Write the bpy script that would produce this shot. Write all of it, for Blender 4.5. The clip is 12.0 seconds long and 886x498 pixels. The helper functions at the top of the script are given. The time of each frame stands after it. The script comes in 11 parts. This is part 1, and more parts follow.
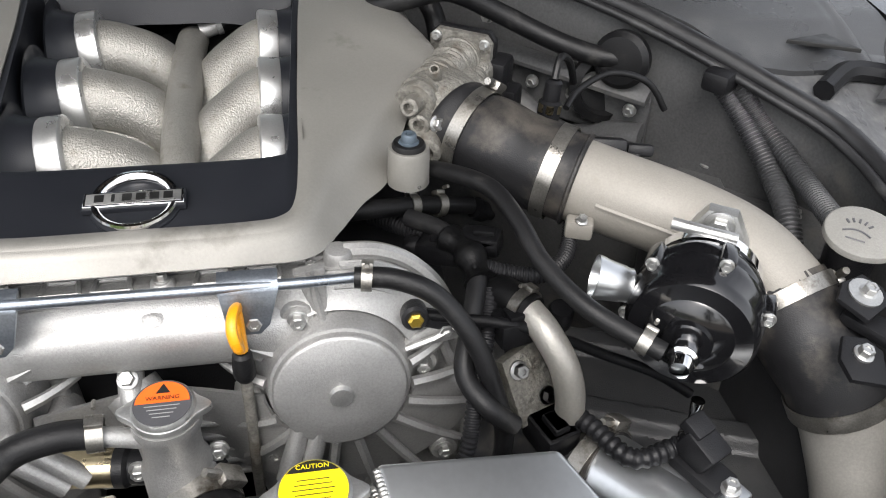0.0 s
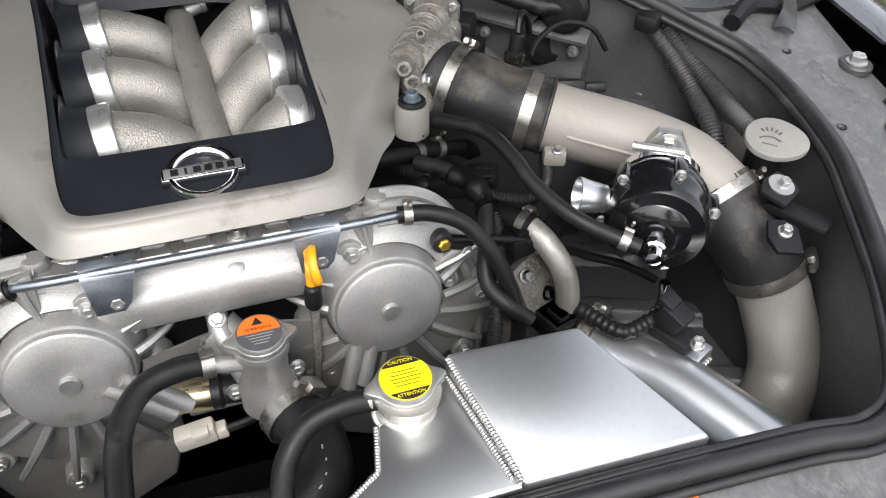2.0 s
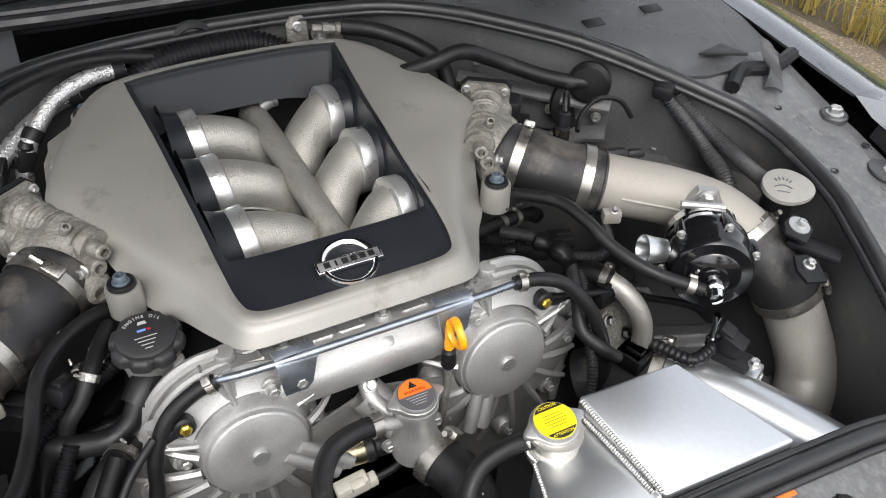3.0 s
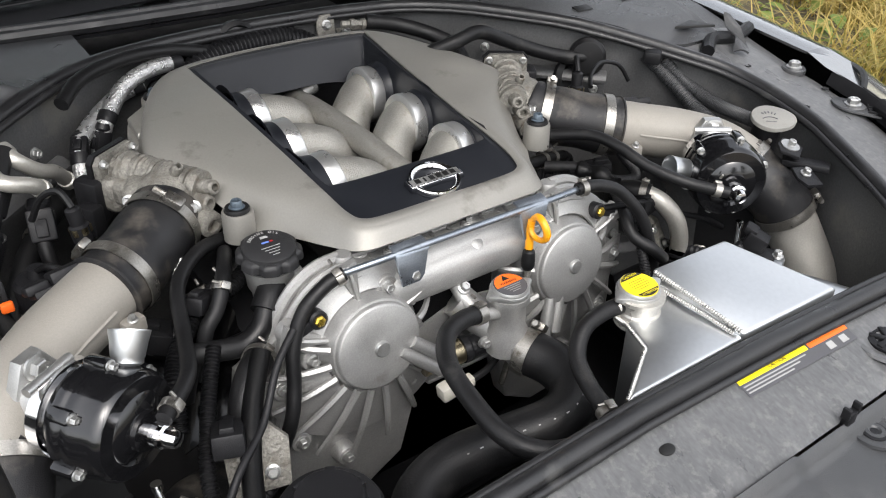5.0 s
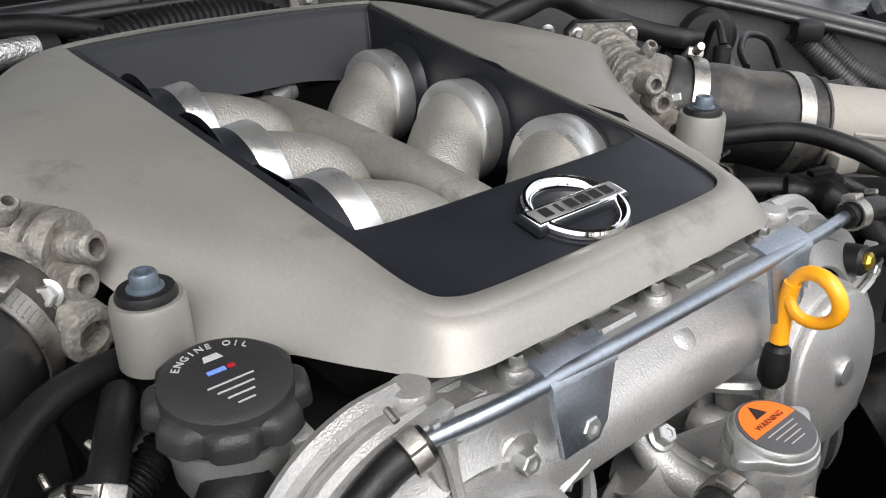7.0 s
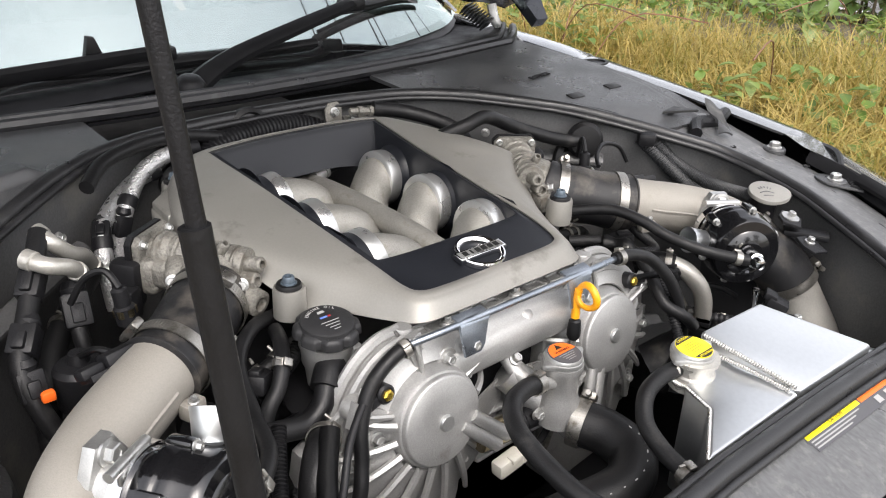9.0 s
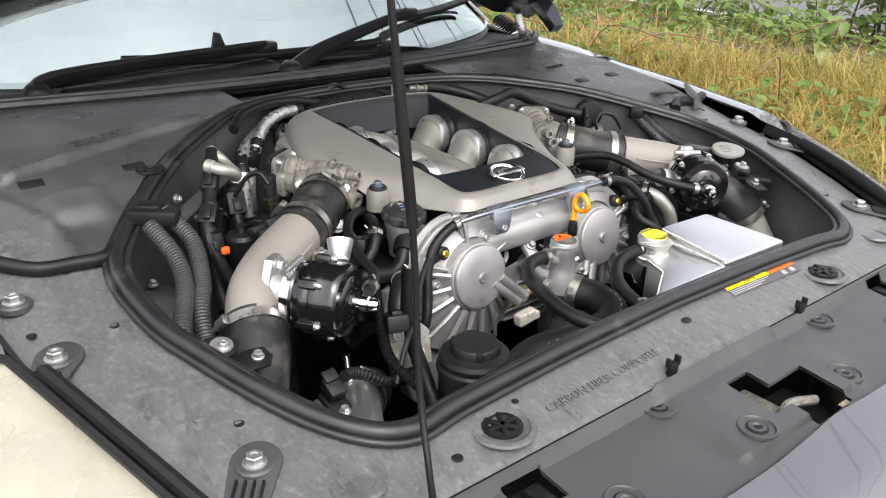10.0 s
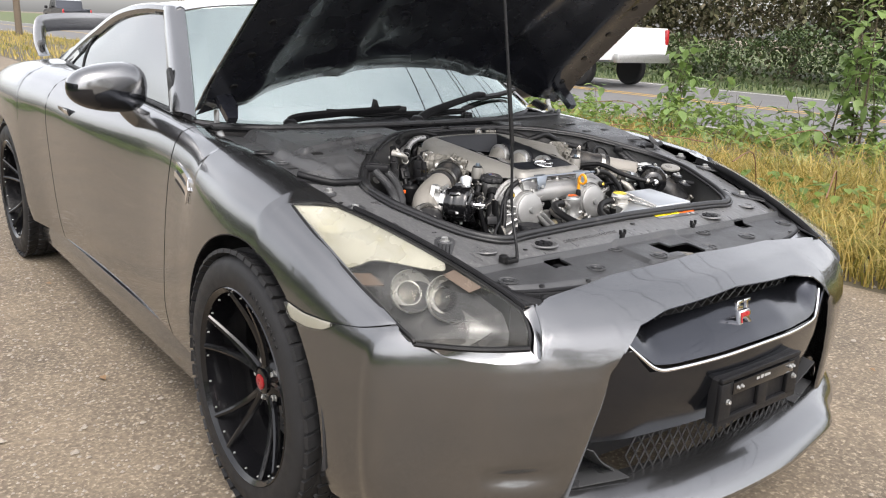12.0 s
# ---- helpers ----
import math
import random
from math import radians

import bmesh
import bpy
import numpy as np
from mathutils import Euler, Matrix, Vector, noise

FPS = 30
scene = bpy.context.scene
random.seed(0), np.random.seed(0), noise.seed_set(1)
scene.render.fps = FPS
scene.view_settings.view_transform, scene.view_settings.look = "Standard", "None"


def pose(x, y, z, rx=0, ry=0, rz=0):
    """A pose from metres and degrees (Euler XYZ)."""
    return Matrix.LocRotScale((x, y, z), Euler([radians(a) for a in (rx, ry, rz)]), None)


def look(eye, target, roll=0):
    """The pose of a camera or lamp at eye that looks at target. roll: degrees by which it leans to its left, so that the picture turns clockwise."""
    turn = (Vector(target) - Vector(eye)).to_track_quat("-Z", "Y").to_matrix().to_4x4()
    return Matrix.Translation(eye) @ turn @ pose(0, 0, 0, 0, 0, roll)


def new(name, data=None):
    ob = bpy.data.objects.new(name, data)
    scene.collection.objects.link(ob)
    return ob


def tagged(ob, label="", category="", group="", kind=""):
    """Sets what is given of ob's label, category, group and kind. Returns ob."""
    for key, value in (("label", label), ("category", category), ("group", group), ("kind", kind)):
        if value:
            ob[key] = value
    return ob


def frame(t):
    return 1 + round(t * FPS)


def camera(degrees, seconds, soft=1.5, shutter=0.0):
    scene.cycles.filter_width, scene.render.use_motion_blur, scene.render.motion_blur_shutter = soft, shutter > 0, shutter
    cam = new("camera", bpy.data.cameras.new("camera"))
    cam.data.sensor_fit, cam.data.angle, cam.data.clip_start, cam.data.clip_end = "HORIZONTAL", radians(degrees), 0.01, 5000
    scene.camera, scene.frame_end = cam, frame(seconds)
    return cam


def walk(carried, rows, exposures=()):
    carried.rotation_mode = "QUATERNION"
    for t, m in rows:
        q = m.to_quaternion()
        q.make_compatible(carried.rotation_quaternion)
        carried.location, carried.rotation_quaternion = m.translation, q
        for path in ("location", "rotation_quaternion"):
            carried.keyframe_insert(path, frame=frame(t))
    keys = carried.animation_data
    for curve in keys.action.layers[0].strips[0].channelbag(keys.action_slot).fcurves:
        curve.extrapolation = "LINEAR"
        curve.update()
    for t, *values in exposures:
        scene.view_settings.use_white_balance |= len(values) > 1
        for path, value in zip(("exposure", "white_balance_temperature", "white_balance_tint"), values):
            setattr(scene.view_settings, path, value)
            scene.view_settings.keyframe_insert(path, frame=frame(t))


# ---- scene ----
cam = camera(57.0, 12.0, soft=1.1)
PATH = [
    (0, (0.109, -0.576, 1.16), (0.443, 0.98, -0.052), 2.9),
    (0.5, (0.089, -0.634, 1.16), (0.378, 0.893, -0.099), 3.0),
    (1, (0.082, -0.679, 1.156), (0.396, 0.804, -0.148), 2.8),
    (1.5, (0.06, -0.689, 1.186), (0.47, 0.744, -0.148), 2.5),
    (2, (-0.008, -0.652, 1.238), (0.535, 0.743, -0.089), 2.5),
    (2.5, (-0.126, -0.629, 1.308), (0.539, 0.718, -0.013), 2.6),
    (3, (-0.198, -0.641, 1.35), (0.539, 0.699, 0.062), 2.4),
    (3.2, (-0.21, -0.651, 1.363), (0.534, 0.679, 0.067), 2.7),
    (4.8, (-0.416, -0.792, 1.288), (0.514, 0.586, 0.177), 1.1),
    (5, (-0.436, -0.72, 1.252), (0.549, 0.641, 0.168), 1.0),
    (5.5, (-0.403, -0.544, 1.154), (0.698, 0.795, 0.156), -0.3),
    (6, (-0.318, -0.417, 1.033), (0.822, 0.932, 0.097), -1.1),
    (6.5, (-0.292, -0.365, 0.995), (0.848, 0.992, 0.068), -0.7),
    (7, (-0.286, -0.343, 1.014), (0.851, 1.033, 0.112), -0.5),
    (7.2, (-0.285, -0.337, 1.025), (0.858, 1.042, 0.135), -0.3),
    (8.8, (-0.483, -0.591, 1.202), (0.731, 0.742, 0.336), 2.2),
    (9, (-0.548, -0.649, 1.218), (0.663, 0.693, 0.362), 2.1),
    (9.5, (-0.701, -0.824, 1.223), (0.491, 0.551, 0.394), 1.8),
    (10, (-0.827, -0.945, 1.234), (0.348, 0.462, 0.435), 1.7),
    (10.5, (-1.023, -1.062, 1.23), (0.149, 0.373, 0.478), 1.9),
    (11, (-1.254, -1.241, 1.236), (-0.077, 0.223, 0.550), 1.9),
    (11.5, (-1.424, -1.490, 1.219), (-0.237, -0.004, 0.603), 2.2),
    (12, (-1.653, -1.771, 1.222), (-0.469, -0.248, 0.695), 2.2),
]
walk(cam, [(t, look(eye, target, roll)) for t, eye, target, roll in PATH], exposures=[(0, 0.66, 6600, 11), (6.5, 0.63, 6600, 11), (9.5, 0.82, 6750, 13), (11, 0.78, 6750, 13), (12, 0.70, 6750, 13)])

# ---- world and light ----
world = bpy.data.worlds.new("overcast_sky")
scene.world = world
world.use_nodes = True
wn, wl = world.node_tree.nodes, world.node_tree.links
wn.clear()
w_out, w_bg = wn.new("ShaderNodeOutputWorld"), wn.new("ShaderNodeBackground")
w_sky = wn.new("ShaderNodeTexSky")
w_sky.sky_type = "NISHITA"
w_sky.sun_disc = False
w_sky.sun_elevation, w_sky.sun_rotation = radians(52), radians(200)
w_sky.air_density, w_sky.dust_density, w_sky.ozone_density = 1.0, 3.0, 1.0
w_hsv = wn.new("ShaderNodeHueSaturation")
w_hsv.inputs["Saturation"].default_value = 0.22
w_tc, w_noise, w_ramp = wn.new("ShaderNodeTexCoord"), wn.new("ShaderNodeTexNoise"), wn.new("ShaderNodeValToRGB")
w_noise.inputs["Scale"].default_value = 2.2
w_noise.inputs["Detail"].default_value = 6
w_ramp.color_ramp.elements[0].position, w_ramp.color_ramp.elements[0].color = 0.30, (0.80, 0.83, 0.86, 1)
w_ramp.color_ramp.elements[1].position, w_ramp.color_ramp.elements[1].color = 0.70, (1.25, 1.25, 1.24, 1)
w_mix = wn.new("ShaderNodeMix")
w_mix.data_type, w_mix.blend_type = "RGBA", "MULTIPLY"
w_mix.inputs["Factor"].default_value = 1.0
wl.new(w_sky.outputs[0], w_hsv.inputs["Color"])
wl.new(w_tc.outputs["Generated"], w_noise.inputs["Vector"])
wl.new(w_noise.outputs["Fac"], w_ramp.inputs["Fac"])
wl.new(w_hsv.outputs[0], w_mix.inputs["A"])
wl.new(w_ramp.outputs[0], w_mix.inputs["B"])
# an overcast sky is brightest overhead
w_sep, w_up, w_grad = wn.new("ShaderNodeSeparateXYZ"), wn.new("ShaderNodeMapRange"), wn.new("ShaderNodeVectorMath")
w_up.inputs["To Min"].default_value, w_up.inputs["To Max"].default_value = 1.7, 2.15
w_grad.operation = "SCALE"
wl.new(w_tc.outputs["Generated"], w_sep.inputs[0])
wl.new(w_sep.outputs["Z"], w_up.inputs["Value"])
wl.new(w_mix.outputs["Result"], w_grad.inputs[0])
wl.new(w_up.outputs[0], w_grad.inputs["Scale"])
wl.new(w_grad.outputs[0], w_bg.inputs["Color"])
wl.new(w_bg.outputs[0], w_out.inputs["Surface"])
w_bg.inputs["Strength"].default_value = 0.15
sun = new("sun", bpy.data.lights.new("sun", "SUN"))
sun.data.energy, sun.data.angle, sun.data.color = 0.35, radians(25), (1.0, 0.96, 0.9)
sun.matrix_world = look((-1.5, -3.2, 5.2), (0, 0, 0))

# ---- materials ----
def mat(name, base, rough=0.5, metal=0.0, vary=0.12, scale=30.0, fine=400.0, bump=0.0, bump_scale=300.0, rough_vary=0.12,
        coat=0.0, spec=0.5, stain=None, stain_scale=8.0, stain_at=0.6, aniso=0.0, per_piece=0.0, noise_w=None, sheen=0.0):
    """A procedural surface: two scales of colour variation, uneven gloss, fine relief, and stains with a shape of their own."""
    m = bpy.data.materials.new(name)
    m.use_nodes = True
    n, l = m.node_tree.nodes, m.node_tree.links
    b = n["Principled BSDF"]
    tc = n.new("ShaderNodeTexCoord")
    big, small = n.new("ShaderNodeTexNoise"), n.new("ShaderNodeTexNoise")
    big.inputs["Scale"].default_value, big.inputs["Detail"].default_value = scale, 5
    small.inputs["Scale"].default_value, small.inputs["Detail"].default_value = fine, 2
    src = tc.outputs["Object"]
    if noise_w:
        mp = n.new("ShaderNodeMapping")
        mp.inputs["Scale"].default_value = noise_w
        l.new(src, mp.inputs["Vector"])
        src = mp.outputs["Vector"]
    l.new(src, big.inputs["Vector"])
    l.new(src, small.inputs["Vector"])
    add = n.new("ShaderNodeMath")
    add.operation = "ADD"
    l.new(big.outputs["Fac"], add.inputs[0])
    l.new(small.outputs["Fac"], add.inputs[1])
    val = n.new("ShaderNodeMapRange")
    val.inputs["From Min"].default_value, val.inputs["From Max"].default_value = 0.6, 1.4
    val.inputs["To Min"].default_value, val.inputs["To Max"].default_value = 1 - vary, 1 + vary
    l.new(add.outputs[0], val.inputs["Value"])
    value = val.outputs[0]
    if per_piece:
        info = n.new("ShaderNodeObjectInfo")
        pr = n.new("ShaderNodeMapRange")
        pr.inputs["To Min"].default_value, pr.inputs["To Max"].default_value = 1 - per_piece, 1 + per_piece
        l.new(info.outputs["Random"], pr.inputs["Value"])
        mu = n.new("ShaderNodeMath")
        mu.operation = "MULTIPLY"
        l.new(value, mu.inputs[0])
        l.new(pr.outputs[0], mu.inputs[1])
        value = mu.outputs[0]
    sc = n.new("ShaderNodeVectorMath")
    sc.operation = "SCALE"
    sc.inputs[0].default_value = base
    l.new(value, sc.inputs["Scale"])
    colour = sc.outputs[0]
    if stain:
        st, rp = n.new("ShaderNodeTexNoise"), n.new("ShaderNodeMapRange")
        st.inputs["Scale"].default_value, st.inputs["Detail"].default_value, st.inputs["Roughness"].default_value = stain_scale, 7, 0.65
        l.new(tc.outputs["Object"], st.inputs["Vector"])
        rp.inputs["From Min"].default_value, rp.inputs["From Max"].default_value = stain_at, stain_at + 0.16
        l.new(st.outputs["Fac"], rp.inputs["Value"])
        mx = n.new("ShaderNodeMix")
        mx.data_type = "RGBA"
        l.new(rp.outputs[0], mx.inputs["Factor"])
        l.new(colour, mx.inputs["A"])
        mx.inputs["B"].default_value = (*stain, 1)
        colour = mx.outputs["Result"]
    l.new(colour, b.inputs["Base Color"])
    rv = n.new("ShaderNodeMapRange")
    rv.inputs["From Min"].default_value, rv.inputs["From Max"].default_value = 0.3, 0.7
    rv.inputs["To Min"].default_value, rv.inputs["To Max"].default_value = max(rough - rough_vary, 0.02), min(rough + rough_vary, 1)
    l.new(big.outputs["Fac"], rv.inputs["Value"])
    l.new(rv.outputs[0], b.inputs["Roughness"])
    b.inputs["Metallic"].default_value = metal
    b.inputs["Specular IOR Level"].default_value = spec
    b.inputs["Coat Weight"].default_value = coat
    b.inputs["Coat Roughness"].default_value = 0.03
    b.inputs["Anisotropic"].default_value = aniso
    if bump:
        bn, bp = n.new("ShaderNodeTexNoise"), n.new("ShaderNodeBump")
        bn.inputs["Scale"].default_value, bn.inputs["Detail"].default_value = bump_scale, 3
        l.new(src, bn.inputs["Vector"])
        bp.inputs["Strength"].default_value, bp.inputs["Distance"].default_value = bump, 0.002
        l.new(bn.outputs["Fac"], bp.inputs["Height"])
        l.new(bp.outputs[0], b.inputs["Normal"])
    return m


def glass(name, tint, rough, ior, clear=1.0):
    m = bpy.data.materials.new(name)
    m.use_nodes = True
    n, l = m.node_tree.nodes, m.node_tree.links
    b = n["Principled BSDF"]
    b.inputs["Base Color"].default_value = (*tint, 1)
    b.inputs["Transmission Weight"].default_value = clear
    b.inputs["IOR"].default_value = ior
    tc, nz, mr = n.new("ShaderNodeTexCoord"), n.new("ShaderNodeTexNoise"), n.new("ShaderNodeMapRange")
    nz.inputs["Scale"].default_value, nz.inputs["Detail"].default_value = 25, 6
    mr.inputs["To Min"].default_value, mr.inputs["To Max"].default_value = rough * 0.4, rough * 1.6
    l.new(tc.outputs["Object"], nz.inputs["Vector"])
    l.new(nz.outputs["Fac"], mr.inputs["Value"])
    l.new(mr.outputs[0], b.inputs["Roughness"])
    return m


PAINT = mat("gunmetal_metallic_paint", (0.19, 0.192, 0.196), 0.22, 0.95, 0.05, 6, 1500, coat=0.9, rough_vary=0.02)
PAINT_DARK = mat("dark_gunmetal_paint", (0.040, 0.043, 0.052), 0.20, 0.9, 0.06, 6, 1500, coat=0.5, rough_vary=0.03)
HOOD_BLACK = mat("hood_inside_paint", (0.012, 0.013, 0.018), 0.26, 0.2, 0.2, 12, 500, coat=0.4, rough_vary=0.1)
PLASTIC = mat("grained_black_plastic", (0.046, 0.047, 0.049), 0.33, 0, 0.2, 14, 600, 0.3, 900, stain=(0.085, 0.085, 0.085), stain_scale=7, stain_at=0.55)
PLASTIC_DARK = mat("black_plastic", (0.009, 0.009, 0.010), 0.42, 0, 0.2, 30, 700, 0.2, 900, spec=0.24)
COMPOSITE = mat("weathered_composite", (0.086, 0.087, 0.089), 0.36, 0, 0.32, 40, 260, 0.5, 90, stain=(0.135, 0.134, 0.131), stain_scale=95, stain_at=0.52, noise_w=(1.0, 0.4, 1.0))
RUBBER = mat("black_rubber", (0.007, 0.007, 0.0075), 0.45, 0, 0.25, 40, 900, 0.15, 500, spec=0.27, stain=(0.032, 0.031, 0.029), stain_scale=20, stain_at=0.6)
SEAL = mat("seal_rubber", (0.013, 0.013, 0.014), 0.38, 0, 0.25, 30, 900, 0.15, 600, stain=(0.06, 0.06, 0.058), stain_scale=12, stain_at=0.58)
TYRE = mat("tyre_rubber", (0.020, 0.020, 0.021), 0.55, 0, 0.25, 20, 500, 0.2, 400, spec=0.2, stain=(0.022, 0.021, 0.020), stain_scale=14, stain_at=0.6)
SILICONE = mat("black_silicone_hose", (0.011, 0.011, 0.012), 0.5, 0, 0.25, 50, 900, 0.2, 1100, spec=0.35, stain=(0.065, 0.058, 0.050), stain_scale=22, stain_at=0.48)
TUB = mat("bay_body_paint", (0.075, 0.075, 0.076), 0.40, 0.1, 0.3, 10, 400, 0.15, 200, spec=0.35, stain=(0.125, 0.118, 0.106), stain_scale=9, stain_at=0.58)
SILVER = mat("satin_silver_paint", (0.235, 0.227, 0.208), 0.48, 0.45, 0.07, 12, 500, 0.12, 1500, stain=(0.115, 0.105, 0.09), stain_scale=14, stain_at=0.60)
INSERT = mat("satin_black_insert", (0.010, 0.011, 0.014), 0.42, 0, 0.12, 15, 700, 0.1, 1200, spec=0.30)
CAST = mat("cast_aluminium", (0.37, 0.367, 0.358), 0.46, 0.70, 0.16, 25, 600, 0.25, 900, rough_vary=0.10, stain=(0.24, 0.228, 0.205), stain_scale=18, stain_at=0.62)
CAST_ROUGH = mat("sandcast_aluminium", (0.30, 0.29, 0.265), 0.46, 0.6, 0.2, 45, 500, 0.5, 620, stain=(0.20, 0.185, 0.155), stain_scale=40, stain_at=0.56)
CAST_DULL = mat("oxidised_aluminium", (0.19, 0.182, 0.162), 0.58, 0.4, 0.5, 70, 400, 0.9, 260, stain=(0.12, 0.105, 0.085), stain_scale=50, stain_at=0.52)
PIPE = mat("satin_coated_pipe", (0.235, 0.22, 0.195), 0.55, 0.2, 0.1, 14, 600, 0.15, 900, stain=(0.20, 0.18, 0.15), stain_scale=12, stain_at=0.62)
PIPE_RAW = mat("raw_aluminium_pipe", (0.43, 0.415, 0.38), 0.38, 0.55, 0.12, 20, 500, 0.2, 300, stain=(0.30, 0.27, 0.22), stain_scale=10, stain_at=0.6)
POLISHED = mat("brushed_aluminium_sheet", (0.60, 0.615, 0.625), 0.33, 0.95, 0.05, 5, 200, 0.0, 90, rough_vary=0.06)
WELD = mat("weld_bead", (0.50, 0.49, 0.47), 0.34, 1.0, 0.12, 60, 900, 0.3, 900)
STEEL = mat("zinc_plated_steel", (0.45, 0.45, 0.44), 0.38, 0.85, 0.14, 50, 700, 0.1, 800, stain=(0.34, 0.28, 0.2), stain_scale=40, stain_at=0.66)
CHROME = mat("polished_chrome", (0.82, 0.82, 0.83), 0.06, 1.0, 0.04, 40, 700, rough_vary=0.04)
ANODISED = mat("black_anodised", (0.008, 0.008, 0.009), 0.16, 0.3, 0.2, 40, 700, coat=0.6, rough_vary=0.06)
BLUE_BOLT = mat("blue_grey_rubber_bolt", (0.085, 0.11, 0.135), 0.4, 0.4, 0.2, 80, 900)
YELLOW = mat("yellow_label", (0.78, 0.62, 0.01), 0.4, 0, 0.06, 40, 800)
ORANGE = mat("orange_label", (0.80, 0.13, 0.015), 0.4, 0, 0.06, 40, 800)
ORANGE_PLASTIC = mat("orange_yellow_plastic", (0.75, 0.31, 0.01), 0.32, 0, 0.08, 60, 800, 0.1, 900)
LABEL_GREY = mat("dark_grey_label", (0.06, 0.06, 0.065), 0.4, 0, 0.1, 60, 800)
WHITE_INK = mat("white_ink", (0.30, 0.30, 0.295), 0.5, 0, 0.08, 90, 900)
BLACK_INK = mat("black_ink", (0.007, 0.007, 0.007), 0.5, 0, 0.08, 90, 900)
RED = mat("red_enamel", (0.30, 0.012, 0.016), 0.3, 0, 0.08, 60, 700, coat=0.5)
RIM = mat("gloss_black_rim", (0.006, 0.006, 0.007), 0.18, 0.1, 0.2, 20, 600, coat=0.35, spec=0.35, rough_vary=0.05)
DISC = mat("brake_disc_steel", (0.28, 0.27, 0.26), 0.35, 1.0, 0.15, 40, 600)
BRASS = mat("yellow_brass", (0.52, 0.36, 0.06), 0.32, 0.9, 0.12, 60, 700)
CAP_BLACK = mat("satin_black_cap", (0.018, 0.018, 0.019), 0.5, 0, 0.2, 30, 700, 0.2, 900, spec=0.3)
BEIGE = mat("beige_plastic", (0.42, 0.40, 0.35), 0.5, 0, 0.1, 40, 700)
GASKET = mat("tinted_brass", (0.42, 0.36, 0.24), 0.3, 1.0, 0.12, 40, 700)
LAMP_CREAM = mat("aged_lamp_reflector", (0.36, 0.352, 0.30), 0.30, 0.35, 0.12, 14, 300, stain=(0.30, 0.285, 0.20), stain_scale=9, stain_at=0.52)
LAMP_AMBER = mat("amber_lamp_part", (0.115, 0.082, 0.063), 0.22, 0.3, 0.15, 20, 500)
LAMP_SILVER = mat("lamp_bowl_silver", (0.33, 0.33, 0.315), 0.30, 0.6, 0.15, 30, 500)
LAMP_GREY = mat("lamp_haze_grey", (0.13, 0.13, 0.127), 0.30, 0.5, 0.15, 20, 500)
LAMP_DARK = mat("lamp_housing", (0.018, 0.018, 0.019), 0.25, 0.2, 0.15, 20, 500)
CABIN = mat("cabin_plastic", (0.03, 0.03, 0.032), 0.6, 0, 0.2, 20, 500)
SCREEN = glass("windscreen_glass", (0.75, 0.82, 0.82), 0.012, 4.2)
SCREEN.node_tree.nodes["Principled BSDF"].inputs["Specular Tint"].default_value = (0.86, 1.0, 0.95, 1)
SIDE_GLASS = glass("tinted_side_glass", (0.20, 0.22, 0.22), 0.012, 3.2)


def hazed(name, tint, haze_colour, least, most, scale):
    """Thin weathered plastic: clear, with a milky bloom that scatters, and a gloss on top."""
    m = bpy.data.materials.new(name)
    m.use_nodes = True
    n, l = m.node_tree.nodes, m.node_tree.links
    n.remove(n["Principled BSDF"])
    out = n["Material Output"]
    clear, bloom, gloss = n.new("ShaderNodeBsdfTransparent"), n.new("ShaderNodeBsdfDiffuse"), n.new("ShaderNodeBsdfGlossy")
    clear.inputs["Color"].default_value = (*tint, 1)
    bloom.inputs["Color"].default_value = (*haze_colour, 1)
    gloss.inputs["Roughness"].default_value = 0.08
    tc, nz, mr, fr = n.new("ShaderNodeTexCoord"), n.new("ShaderNodeTexNoise"), n.new("ShaderNodeMapRange"), n.new("ShaderNodeLayerWeight")
    grow = n.new("ShaderNodeMath")
    grow.operation = "POWER"
    grow.inputs[1].default_value = 3.5
    nz.inputs["Scale"].default_value, nz.inputs["Detail"].default_value = scale, 4
    mr.inputs["From Min"].default_value, mr.inputs["From Max"].default_value = 0.3, 0.7
    mr.inputs["To Min"].default_value, mr.inputs["To Max"].default_value = least, most
    fr.inputs["Blend"].default_value = 0.5
    lift = n.new("ShaderNodeMath")
    lift.operation = "MULTIPLY_ADD"
    lift.inputs[1].default_value, lift.inputs[2].default_value = 0.35, 0.03
    a, b = n.new("ShaderNodeMixShader"), n.new("ShaderNodeMixShader")
    l.new(tc.outputs["Object"], nz.inputs["Vector"])
    l.new(nz.outputs["Fac"], mr.inputs["Value"])
    l.new(mr.outputs[0], a.inputs["Fac"])
    l.new(clear.outputs[0], a.inputs[1])
    l.new(bloom.outputs[0], a.inputs[2])
    l.new(fr.outputs["Facing"], grow.inputs[0])
    l.new(grow.outputs[0], lift.inputs[0])
    l.new(lift.outputs[0], b.inputs["Fac"])
    l.new(a.outputs[0], b.inputs[1])
    l.new(gloss.outputs[0], b.inputs[2])
    l.new(b.outputs[0], out.inputs["Surface"])
    return m


LENS = hazed("hazed_lamp_lens", (0.97, 0.96, 0.92), (0.62, 0.62, 0.58), 0.01, 0.05, 7)
MARKER_LENS = hazed("clear_marker_lens", (0.90, 0.90, 0.88), (0.60, 0.60, 0.57), 0.02, 0.06, 20)
CLEAR = glass("clear_lens", (0.95, 0.94, 0.90), 0.05, 1.3)

